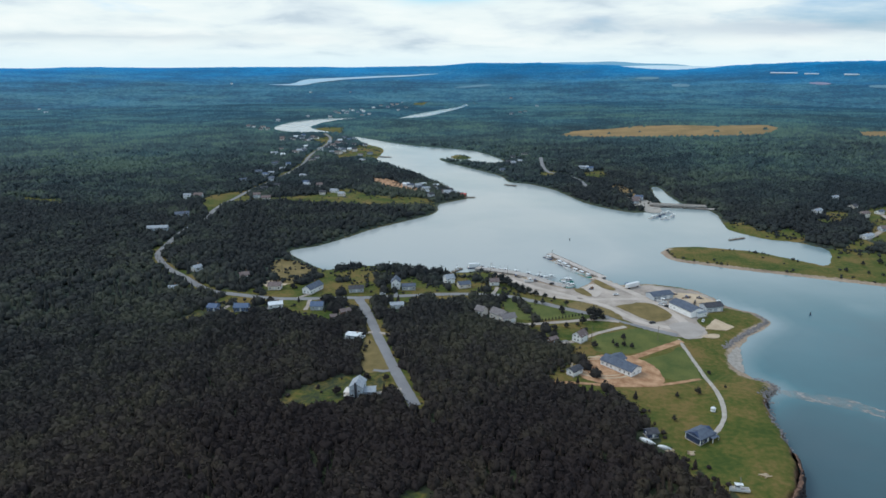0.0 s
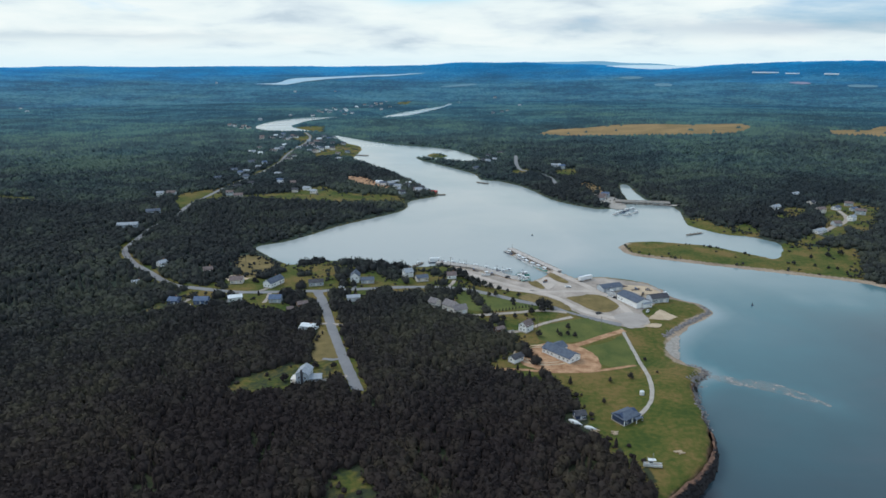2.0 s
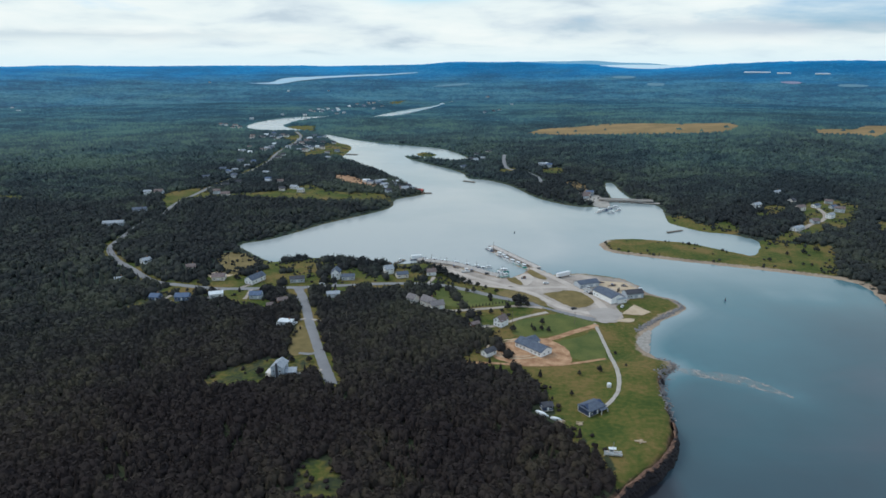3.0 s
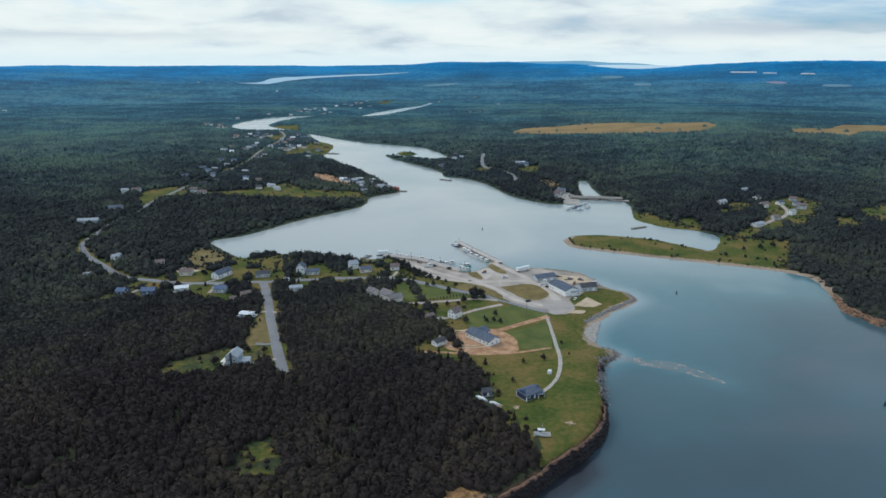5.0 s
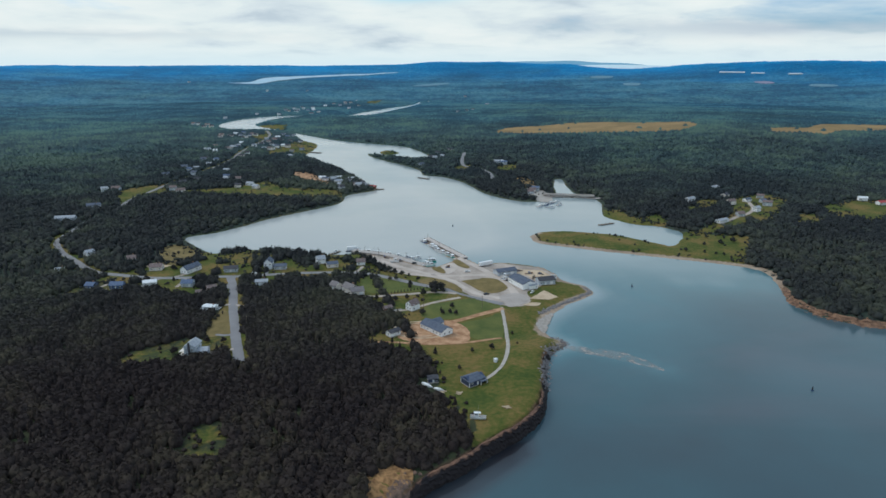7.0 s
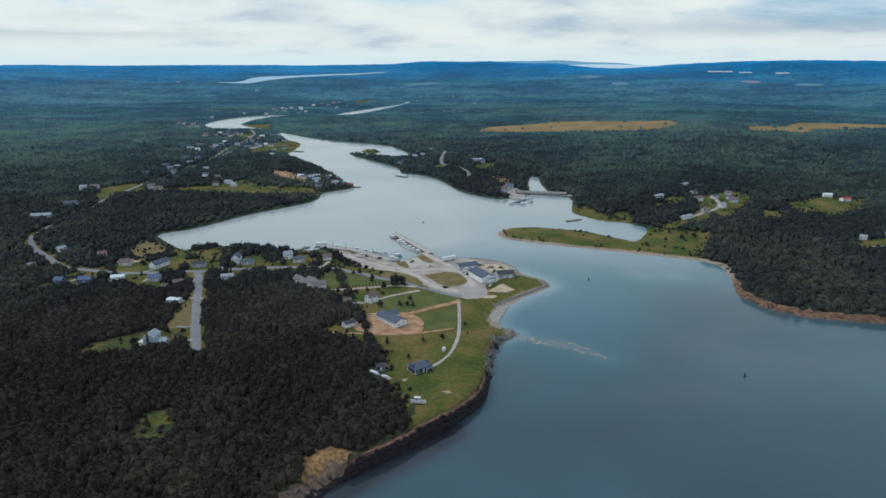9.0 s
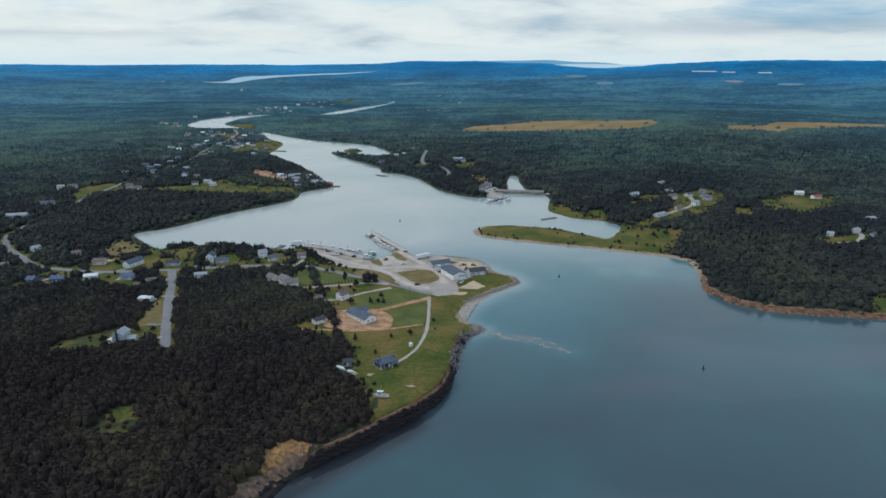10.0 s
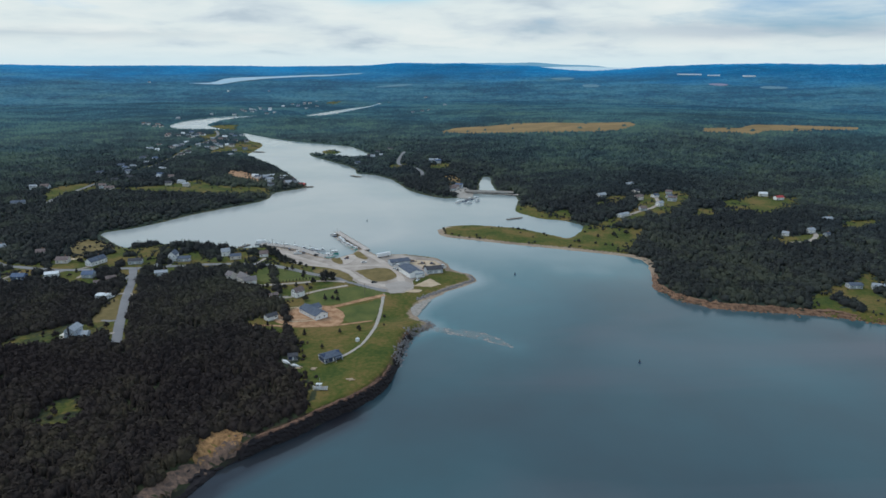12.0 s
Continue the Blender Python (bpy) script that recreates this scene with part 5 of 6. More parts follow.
def gable_roof(bm, L, W, H, rise, over=0.45, thick=0.22, hip=0.0):
    """Two thick slopes with eaves; hip pulls the ridge's ends in."""
    s = rise / (W / 2)
    drop = over * s
    for side in (0, 1):
        y0, y1 = (-over, W / 2) if side == 0 else (W + over, W / 2)
        e0, e1 = -L / 2 - over, L / 2 + over
        q = [(e0, y0, H - drop + 0.05), (e1, y0, H - drop + 0.05), (e1 - hip, y1, H + rise + 0.05), (e0 + hip, y1, H + rise + 0.05)]
        lo = [bm.verts.new(p) for p in q]
        up = [bm.verts.new((x, y, z + thick)) for x, y, z in q]
        faces = [lo[::-1], up] + [[lo[i], lo[(i + 1) % 4], up[(i + 1) % 4], up[i]] for i in range(4)]
        for f in faces:
            bm.faces.new(f if side == 0 else f[::-1])
    if hip:
        for e, w in ((-L / 2 - over, hip), (L / 2 + over, -hip)):
            q = [(e, -over, H - drop + 0.06), (e, W + over, H - drop + 0.06), (e + w, W / 2, H + rise + 0.06)]
            lo = [bm.verts.new(p) for p in q]
            up = [bm.verts.new((x, y, z + thick)) for x, y, z in q]
            for f in [lo[::-1], up] + [[lo[i], lo[(i + 1) % 3], up[(i + 1) % 3], up[i]] for i in range(3)]:
                bm.faces.new(f)
    bmesh.ops.recalc_face_normals(bm, faces=bm.faces[:])


def shared_mesh(name, mat, build):
    bm = bmesh.new()
    build(bm)
    me = bpy.data.meshes.new(name)
    bm.to_mesh(me)
    bm.free()
    me.materials.append(mat)
    return me


def frame_shape(bm):
    for x0, x1, z0, z1 in ((-0.6, 0.6, 1.1, 1.22), (-0.6, 0.6, -0.02, 0.1), (-0.6, -0.48, 0.1, 1.1), (0.48, 0.6, 0.1, 1.1), (-0.04, 0.04, 0.1, 1.1)):
        box(bm, x0, x1, -0.07, 0.05, z0, z1)


FRAME_MESH = shared_mesh("frame", TRIM, frame_shape)
PANE_MESH = shared_mesh("pane", PANE, lambda bm: box(bm, -0.5, 0.5, -0.03, 0.04, 0.08, 1.12))
DOOR_MESH = shared_mesh("door", TRIM, lambda bm: bevelled(box(bm, -0.5, 0.5, -0.06, 0.05, 0.0, 2.05) and bm, 0.02))
GARAGE_MESH = shared_mesh("garage_door", TRIM, lambda bm: [box(bm, -1.35, 1.35, -0.07, 0.05, 0.57 * k, 0.57 * k + 0.53) for k in range(4)])


NAVY_GARAGE_MESH = shared_mesh("garage_door", NAVY, lambda bm: [box(bm, -1.35, 1.35, -0.07, 0.05, 0.57 * k, 0.57 * k + 0.53) for k in range(4)])


def opening(parent, kind, x, y, z, turn):
    """A window, door or garage door on a wall."""
    m = pose(x, y, z, 0, 0, turn)
    if kind == "window":
        w = part("window", None, None, parent, shared=FRAME_MESH)
        part("pane", None, None, w, shared=PANE_MESH)
    elif kind == "door":
        w = part("door", None, None, parent, shared=DOOR_MESH)
    else:
        w = part("garage_door", None, None, parent, shared=NAVY_GARAGE_MESH if kind.startswith("navy") else GARAGE_MESH)
    w.matrix_basis = m
    return w


def house(x, y, L, W, H, turn, pitch, wall_mat, roof_mat, style, label, fine=True):
    """A house on its front wall's middle; the depth goes back from it."""
    category = {"barn": "barn", "shed": "shed", "garage": "garage"}.get(style, "house")
    c, s = math.cos(radians(turn)), math.sin(radians(turn))
    base = min(height(x + c * u - s * v, y + s * u + c * v) for u in (-L / 2, L / 2) for v in (0, W)) + 0.35
    ob = thing(category, pose(x, y, base, 0, 0, turn), label, category, "village houses" if category == "house" else "")
    turned = style.startswith("gable")
    shell = ob
    lw, ww = (W, L) if turned else (L, W)
    rise = math.tan(radians(pitch)) * ww / 2
    bm = bmesh.new()
    gable_body(bm, lw, ww, H, rise)
    rm = bmesh.new()
    gable_roof(rm, lw, ww, H, rise, hip=ww * 0.45 if style == "garage_end" else 0.0)
    if turned:
        for b in (bm, rm):
            bmesh.ops.rotate(b, verts=b.verts[:], cent=(0, 0, 0), matrix=Matrix.Rotation(radians(90), 3, "Z"))
            bmesh.ops.translate(b, verts=b.verts[:], vec=(ww / 2, lw / 2, 0))
    wall = part("wall", bm, wall_mat, ob)
    part("roof", rm, roof_mat, ob)
    pm = bmesh.new()
    box(pm, -L / 2 - 0.08, L / 2 + 0.08, -0.08, W + 0.08, -0.7, 0.25)
    part("foundation", pm, CONCRETE, ob)
    if style == "l_shape":
        wm = bmesh.new()
        gable_body(wm, 9, 8, H, 1.9)
        wr = bmesh.new()
        gable_roof(wr, 9, 8, H, 1.9)
        for b in (wm, wr):
            bmesh.ops.rotate(b, verts=b.verts[:], cent=(0, 0, 0), matrix=Matrix.Rotation(radians(90), 3, "Z"))
            bmesh.ops.translate(b, verts=b.verts[:], vec=(-L / 2 + 8.3, W - 1.2, 0.12))
        part("wing_wall", wm, wall_mat, ob)
        part("wing_roof", wr, roof_mat, ob)
    if style in ("gable_chimney", "house") and fine:
        cm = bmesh.new()
        if style == "gable_chimney":
            box(cm, -0.5, 0.5, -0.75, -0.02, -0.5, H + 2.6)
        else:
            box(cm, L * 0.2, L * 0.2 + 0.7, W / 2 + 0.2, W / 2 + 0.9, H, H + rise + 1.0)
        box(cm, *((-0.6, 0.6, -0.85, 0.05) if style == "gable_chimney" else (L * 0.2 - 0.08, L * 0.2 + 0.78, W / 2 + 0.12, W / 2 + 0.98)), H + (2.6 if style == "gable_chimney" else rise + 1.0), H + (2.8 if style == "gable_chimney" else rise + 1.15))
        part("chimney", cm, DARK_ROOF if style == "gable_chimney" else BROWN, ob)
    if style == "gable_chimney":
        dm = bmesh.new()
        box(dm, -L / 2 - 3.4, -L / 2 - 0.05, 0.5, 6, 0.2, 0.5)
        box(dm, -L / 2 - 3.4, -L / 2 - 0.05, 0.3, 6.2, 2.5, 2.66)
        for px in (-L / 2 - 3.3, -L / 2 - 0.4):
            for py in (0.5, 5.8):
                box(dm, px, px + 0.15, py, py + 0.15, -0.6, 2.5)
        part("porch", dm, CREAM, ob, "cream side porch with flat roof")
    storeys = 2 if H > 4.2 and style != "barn" else 1
    if style == "shed":
        opening(ob, "door", 0, -0.02, 0.25, 0)
        opening(ob, "window", L * 0.3, -0.02, 1.0, 0)
        opening(ob, "window", -L / 2 - 0.02, W / 2, 1.0, -90)
        return ob
    if style == "garage":
        for u in (-L / 4, L / 4):
            opening(ob, "garage_door", u, -0.02, 0.2, 0)
        opening(ob, "window", -L / 2 - 0.02, W / 2, 1.0, -90)
        return ob
    if style == "barn":
        opening(ob, "garage_door", L * 0.25, -0.02, 0.2, 0)
        opening(ob, "garage_door", L / 2 + 0.02, W / 2, 0.2, 90)
        opening(ob, "door", -L * 0.1, -0.02, 0.2, 0)
        for u in (-0.4, -0.25):
            opening(ob, "window", L * u, -0.02, 1.3, 0)
        return ob
    if style == "garage_end":
        for v in (0.3, 0.7):
            opening(ob, "navy_garage_door", -L / 2 - 0.02, W * v, 0.2, -90)
        for u in (-L / 2, L / 2):
            for v in (0, W):
                bm = bmesh.new()
                box(bm, u - 0.16, u + 0.16, v - 0.16, v + 0.16, 0.2, H - 0.15)
                part("corner_board", bm, TRIM, ob)
        bm = bmesh.new()
        box(bm, 0.5, L / 2 - 0.4, -2.2, 0.0, 2.45, 2.62)
        part("porch_roof", bm, roof_mat, ob)
        for u in (0.7, L / 2 - 0.6):
            bm = bmesh.new()
            box(bm, u - 0.12, u + 0.12, -2.1, -1.86, -0.4, 2.45)
            part("porch_post", bm, TRIM, ob)
    n = max(2, int(L / 2.9))
    for k in range(storeys):
        for i in range(n):
            u = (i + 0.5) / n * L - L / 2
            if k == 0 and i == n // 2:
                opening(ob, "door", u, -0.02, 0.25, 0)
            else:
                opening(ob, "window", u, -0.02, 1.0 + 2.5 * k, 0)
            if fine:
                opening(ob, "window", u, W + 0.02, 1.0 + 2.5 * k, 180)
        for v in ((0.3, 0.7) if fine else (0.5,)):
            if style != "garage_end":
                opening(ob, "window", -L / 2 - 0.02, W * v, 1.0 + 2.5 * k, -90)
            opening(ob, "window", L / 2 + 0.02, W * v, 1.0 + 2.5 * k, 90)
    return ob


for h in HOUSES:
    house(*h)
r = random.Random(11)
looks = [(GREY, BLUE_ROOF, "grey house with blue roof"), (CREAM, GREY_ROOF, "beige house with grey roof"), (GREY, DARK_ROOF, "grey house with dark roof"), (WHITE, GREY_ROOF, "white house with grey roof"), (WHITE, SLATE, "white house with slate roof"), (GREY, SLATE, "grey house with slate roof"), (CREAM, BROWN_ROOF, "beige house with brown roof"),
         (GREY, BROWN_ROOF, "grey house with brown roof"), (CREAM, DARK_ROOF, "beige house with dark roof"), (WHITE, DARK_ROOF, "white house with dark roof"), (WHITE, PALE_ROOF, "white house with pale metal roof"), (GREY, GREY_ROOF, "grey house with grey roof")]
for spots, place, big in ((VILLAGE + EXTRA, "by the village road", 1.0), (FAR_VILLAGE, "on the far inlet shore", 1.15)):
    for x, y in spots:
        wm, rm, lab = r.choice(looks)
        house(x, y, r.uniform(7.5, 11) * big, r.uniform(6, 7.5) * big, r.choice((3.0, 3.2, 4.8)) * (1 + (big - 1) * 0.5), r.uniform(-35, 40), r.uniform(22, 36), wm, rm, "house", lab + " " + place, False)

for x, y, a, shed_wall, shed_roof, shed_label in [(18, 848, 10, WHITE, GREY_ROOF, "white fish shed on the village wharf"), (25, 842, -20, BROWN, RED_ROOF, "red-roofed fish shed on the village wharf"), (8, 878, 15, WHITE, DARK_ROOF, "white shed above the village shore"), (3, 888, -5, BROWN, BROWN_ROOF, "brown shed above the village shore"),
                                                   (-8, 902, 20, WHITE, PALE_ROOF, "white shed with pale roof above the village shore"), (12, 862, -25, GREY, GREY_ROOF, "grey fish shed on the village wharf"), (-3, 872, 30, WHITE, SLATE, "white shed with slate roof in the wharf yard"), (-20, 846, 0, BROWN, GREY_ROOF, "brown shed beside the wharf yard"),
                                                   (-28, 906, 10, WHITE, PALE_ROOF, "long white shed beside the bare yard"), (-52, 902, -10, WHITE, PALE_ROOF, "white trailer-like shed on the bare yard")]:
    house(x, y, 9.5, 6.0, 3.2, a, 26, shed_wall, shed_roof, "shed", shed_label)

# ---- wharf ----


PIER_DECK = material("pier_deck", (0.42, 0.36, 0.32), (0.58, 0.51, 0.46), 0.3, 10, 0.9)


def pier():
    """The stone-filled pier with a timber face, a kerb and bollards along it."""
    a, b = Vector((126, 509)), Vector((97, 570))
    d = b - a
    ob = thing("pier", pose(a.x, a.y, 0, 0, 0, math.degrees(math.atan2(d.y, d.x))), "long pale concrete-decked pier with timber sides", "pier")
    n = d.length
    bm = bmesh.new()
    box(bm, -9, n, -3.5, 3.2, 1.7, 2.25)
    part("deck", bm, PIER_DECK, ob)
    bm = bmesh.new()
    box(bm, -9, n - 0.2, -2.8, 2.8, -2, 1.7)
    part("core", bm, ROCK, ob)
    for s in (-1, 1):
        bm = bmesh.new()
        box(bm, -6, n, s * 2.9 - 0.12, s * 2.9 + 0.12, 2.25, 2.42)
        part("kerb", bm, TIMBER, ob)
        for k in range(int(n / 2.5)):
            bm = bmesh.new()
            bmesh.ops.create_cone(bm, cap_ends=True, segments=8, radius1=0.2, radius2=0.17, depth=4.4, matrix=Matrix.Translation((k * 2.5, s * 3.2, 0.3)))
            part("post", bm, TIMBER, ob)
    return ob


pier()


def quay():
    """The timber wharf face along the basin's edge."""
    line = dense(smooth_line([(29, 528), (49, 519), (64, 511), (88, 486), (102, 475)], False, 4), 3.0)
    ob = thing("quay", pose(0, 0, 0), "timber wharf face along the boat basin", "quay")
    bm = bmesh.new()
    d = np.gradient(line, axis=0)
    d /= np.linalg.norm(d, axis=1)[:, None]
    side = np.stack([d[:, 1], -d[:, 0]], 1)
    rows = [[bm.verts.new((*(p + s * o), z)) for o, z in ((5, -1.5), (5, 2.62), (-2, 2.62), (-2, -1.5))] for p, s in zip(line, side)]
    for u, v in zip(rows, rows[1:]):
        for j in range(3):
            bm.faces.new((u[j], v[j], v[j + 1], u[j + 1]))
    bm.faces.new(rows[0])
    bm.faces.new(rows[-1][::-1])
    bmesh.ops.recalc_face_normals(bm, faces=bm.faces[:])
    part("deck", bm, CONCRETE, ob)
    for p in line[::1]:
        bm = bmesh.new()
        bmesh.ops.create_cone(bm, cap_ends=True, segments=8, radius1=0.2, radius2=0.17, depth=5.0, matrix=Matrix.Translation((p[0] + 0.8, p[1] + 2.0, 0.8)))
        part("post", bm, TIMBER, ob)


quay()


def boat(x, y, turn, L, hull_mat, label, z=0.0, group="moored fishing boats"):
    """A fishing boat: flared hull with a high bow, deck, wheelhouse, mast."""
    ob = thing("fishing_boat", pose(x, y, z, 0, 0, turn), label, "boat", group)
    B = L * 0.31
    bm = bmesh.new()
    rows = []
    for i in range(9):
        u = i / 8
        half = B / 2 * (1 - max(0, (u - 0.45) / 0.55) ** 2.2) * (0.92 + 0.08 * min(1, u * 4))
        sheer = 0.95 + 0.95 * max(0, u - 0.35) ** 1.5 * 1.6
        rows.append([bm.verts.new((u * L - L / 2, w * half * f, h)) for w, f, h in ((-1, 1, sheer), (-1, 0.86, 0.1), (-1, 0.3, -0.5), (1, 0.3, -0.5), (1, 0.86, 0.1), (1, 1, sheer))])
    for a, b in zip(rows, rows[1:]):
        for j in range(5):
            bm.faces.new((a[j], b[j], b[j + 1], a[j + 1]))
    bm.faces.new(rows[0])
    bmesh.ops.remove_doubles(bm, verts=bm.verts[:], dist=0.005)
    bmesh.ops.recalc_face_normals(bm, faces=bm.faces[:])
    part("hull", bm, hull_mat, ob)
    bm = bmesh.new()
    dk = []
    for i in range(9):
        u = i / 8
        half = B / 2 * 0.96 * (1 - max(0, (u - 0.45) / 0.55) ** 2.2)
        zz = 0.7 + (0.95 * max(0, u - 0.35) ** 1.5 * 1.6 + 0.15 if u > 0.5 else 0)
        dk.append((bm.verts.new((u * L - L / 2, -half, zz)), bm.verts.new((u * L - L / 2, half, zz))))
    for a, b in zip(dk, dk[1:]):
        bm.faces.new((a[0], b[0], b[1], a[1]))
    part("deck", bm, CONCRETE, ob)
    bm = bmesh.new()
    box(bm, -L * 0.02, L * 0.24, -B * 0.32, B * 0.32, 0.6, 2.9, 0.12)
    house_part = part("wheelhouse", bm, HULL_WHITE, ob)
    for s in (-1, 1):
        bm = bmesh.new()
        box(bm, L * 0.03, L * 0.19, s * B * 0.32 - 0.06 - s * 0.07, s * B * 0.32 + 0.06 - s * 0.07, 1.9, 2.5)
        part("side_window", bm, PANE, house_part)
    bm = bmesh.new()
    box(bm, L * 0.24 - 0.16, L * 0.24 - 0.03, -B * 0.26, B * 0.26, 1.9, 2.5)
    part("windscreen", bm, PANE, house_part)
    bm = bmesh.new()
    box(bm, -L * 0.16, L * 0.27, -B * 0.36, B * 0.36, 2.9, 3.04)
    part("canopy", bm, HULL_WHITE, ob)
    bm = bmesh.new()
    bmesh.ops.create_cone(bm, cap_ends=True, segments=6, radius1=0.08, radius2=0.05, depth=3.4, matrix=Matrix.Translation((0, 0, 4.6)))
    box(bm, -0.05, 0.05, -0.9, 0.9, 5.2, 5.3)
    part("mast", bm, STEEL, ob)
    bm = bmesh.new()
    for s in (-1, 1):
        box(bm, -L / 2, L * 0.2, s * B * 0.48 - 0.06, s * B * 0.48 + 0.06, 0.9, 1.05)
    part("gunwale", bm, HULL_WHITE, ob)
    return ob


r = random.Random(5)
PIER_BOATS = [(94, 561, HULL_BLUE), (101, 546, HULL_WHITE), (104, 539, HULL_BLUE), (106, 531, HULL_WHITE), (110, 523, HULL_WHITE), (114, 516, HULL_TEAL), (118, 509, HULL_GREEN)]
for x, y, hm in PIER_BOATS:
    kind = {HULL_BLUE: "dark blue", HULL_WHITE: "white", HULL_TEAL: "pale teal", HULL_GREEN: "bright green"}[hm]
    boat(x + 0.9, y - 0.6, -64 + r.uniform(-6, 6), r.uniform(10.5, 12.5), hm, kind + " fishing boat moored alongside the pier")
for x, y, hm in [(42, 527, HULL_WHITE), (52, 522, HULL_WHITE), (61, 518, HULL_BLUE), (70, 512, HULL_WHITE), (78, 507, HULL_BLUE), (88, 505, HULL_WHITE), (99, 496, HULL_GREEN), (95, 489, HULL_WHITE)]:
    kind = {HULL_BLUE: "dark blue", HULL_WHITE: "white", HULL_GREEN: "green"}[hm]
    boat(x, y, -25 + r.uniform(-10, 10), r.uniform(8, 10.5), hm, kind + " fishing boat moored at the timber wharf")
covered = boat(28, 533, 8, 14, HULL_BLUE, "long boat with a big white canopy at the wharf end")
bm = bmesh.new()
box(bm, -6.2, 3.6, -2.0, 2.0, 1.2, 4.4, 0.5)
part("awning", bevelled(bm, 0.15), HULL_WHITE, covered, "big white awning over the deck")
for skiff_x, skiff_y, skiff_turn, skiff_long, skiff_hull, skiff_label in ((12, 526, 55, 6.5, HULL_WHITE, "white skiff beside the small float dock"), (35, 526, -15, 7.5, HULL_WHITE, "small white boat at the timber wharf"), (48, 523, -35, 7.0, HULL_WHITE, "small white boat at the timber wharf"),
                                                                          (83, 502, -30, 8.5, HULL_WHITE, "white fishing boat moored at the basin's corner"), (101, 497, -50, 10.5, HULL_GREEN, "bright teal-green fishing boat in the basin's corner")):
    boat(skiff_x, skiff_y, skiff_turn, skiff_long, skiff_hull, skiff_label)
for skiff_x, skiff_y, skiff_turn, skiff_label in ((96, 476, 25, "white boat laid up beside the basin"), (68, 487, 8, "white boat with tall cabin laid up on the gravel"), (158, 441, -40, "small white boat on a cradle by the wharf building"), (196, 436, 20, "white boat hauled out beside the pale blue building")):
    boat(skiff_x, skiff_y, skiff_turn, 7.5, HULL_WHITE, skiff_label, 3.1, "boats laid up ashore")
boat(99, 474, 20, 8, HULL_TEAL, "pale teal boat hauled out beside the basin", 3.1, "")
for x, y in [(238, 719), (245, 727), (254, 737), (263, 744), (250, 714), (263, 727)]:
    boat(x, y, r.uniform(-20, 40), r.uniform(10, 12), r.choice((HULL_WHITE, HULL_WHITE, HULL_BLUE)), "fishing boat moored by the narrows bridge")
boat(116, 219, 172, 7.6, HULL_WHITE, "old boat with white cabin standing on the grass", height(116, 219) + 0.55, "")


def trailer():
    ob = thing("box_trailer", pose(146, 474, 2.6, 0, 0, 30), "long white box trailer parked at the wharf's edge", "trailer")
    bm = bmesh.new()
    box(bm, -6.5, 6.5, -1.3, 1.3, 1.0, 3.9)
    part("body", bevelled(bm, 0.06), HULL_WHITE, ob)
    for x in (-5.2, -4.0, 4.6):
        for s in (-1, 1):
            bm = bmesh.new()
            bmesh.ops.create_cone(bm, cap_ends=True, segments=14, radius1=0.5, radius2=0.5, depth=0.35, matrix=Matrix.Translation((x, s * 1.1, 0.5)) @ Matrix.Rotation(radians(90), 4, "X"))
            part("wheel", bm, TYRE, ob)
    bm = bmesh.new()
    box(bm, -6.2, 6.2, -0.5, 0.5, 0.75, 1.0)
    part("chassis", bm, STEEL, ob)


trailer()


def car(x, y, turn, mat, label):
    z = max(height(x, y), 0.5) + 0.22
    ob = thing("car", pose(x, y, z, 0, 0, turn), label, "car", "parked cars")
    bm = bmesh.new()
    box(bm, -2.2, 2.2, -0.9, 0.9, 0.35, 0.95, 0.06)
    part("body", bevelled(bm, 0.08), mat, ob)
    bm = bmesh.new()
    box(bm, -1.5, 0.9, -0.78, 0.78, 0.95, 1.45, 0.22)
    cab = part("cabin", bm, PANE, ob)
    bm = bmesh.new()
    box(bm, -1.25, 0.65, -0.56, 0.56, 1.45, 1.5)
    part("roof", bm, mat, cab)
    for u in (-1.35, 1.35):
        for s in (-1, 1):
            bm = bmesh.new()
            bmesh.ops.create_cone(bm, cap_ends=True, segments=12, radius1=0.34, radius2=0.34, depth=0.24, matrix=Matrix.Translation((u, s * 0.82, 0.34)) @ Matrix.Rotation(radians(90), 4, "X"))
            part("wheel", bm, TYRE, ob)
    return ob


for x, y, a, mt, lab in [(139, 402, 20, CAR_DARK, "dark car crossing the gravel yard"), (174, 405, 60, CAR_WHITE, "white car parked by the fish plant"), (129, 457, 10, CAR_WHITE, "white pickup parked on the gravel"),
                         (156, 436, -40, CAR_WHITE, "white car parked by the wharf building"), (159, 432, -40, CAR_DARK, "dark car parked by the wharf building"), (42, 393, 20, CAR_DARK, "dark car on the house driveway"),
                         (-45, 455, 5, CAR_WHITE, "white car parked by the long grey house"), (-148, 417, 15, CAR_WHITE, "white car on a blue house's driveway"), (-112, 415, 60, CAR_WHITE, "white car parked beside the bungalow"),
                         (-60, 372, 0, CAR_WHITE, "white car parked at the mobile home"), (-50, 374, 70, CAR_WHITE, "white van parked at the mobile home"), (-31, 297, 10, CAR_DARK, "dark car parked beside the grey annex"),
                         (85, 482, 30, CAR_DARK, "dark car parked near the basin"), (-43, 292, 15, CAR_RED, "red car parked in front of the grey house")]:
    car(x, y, a, mt, lab)


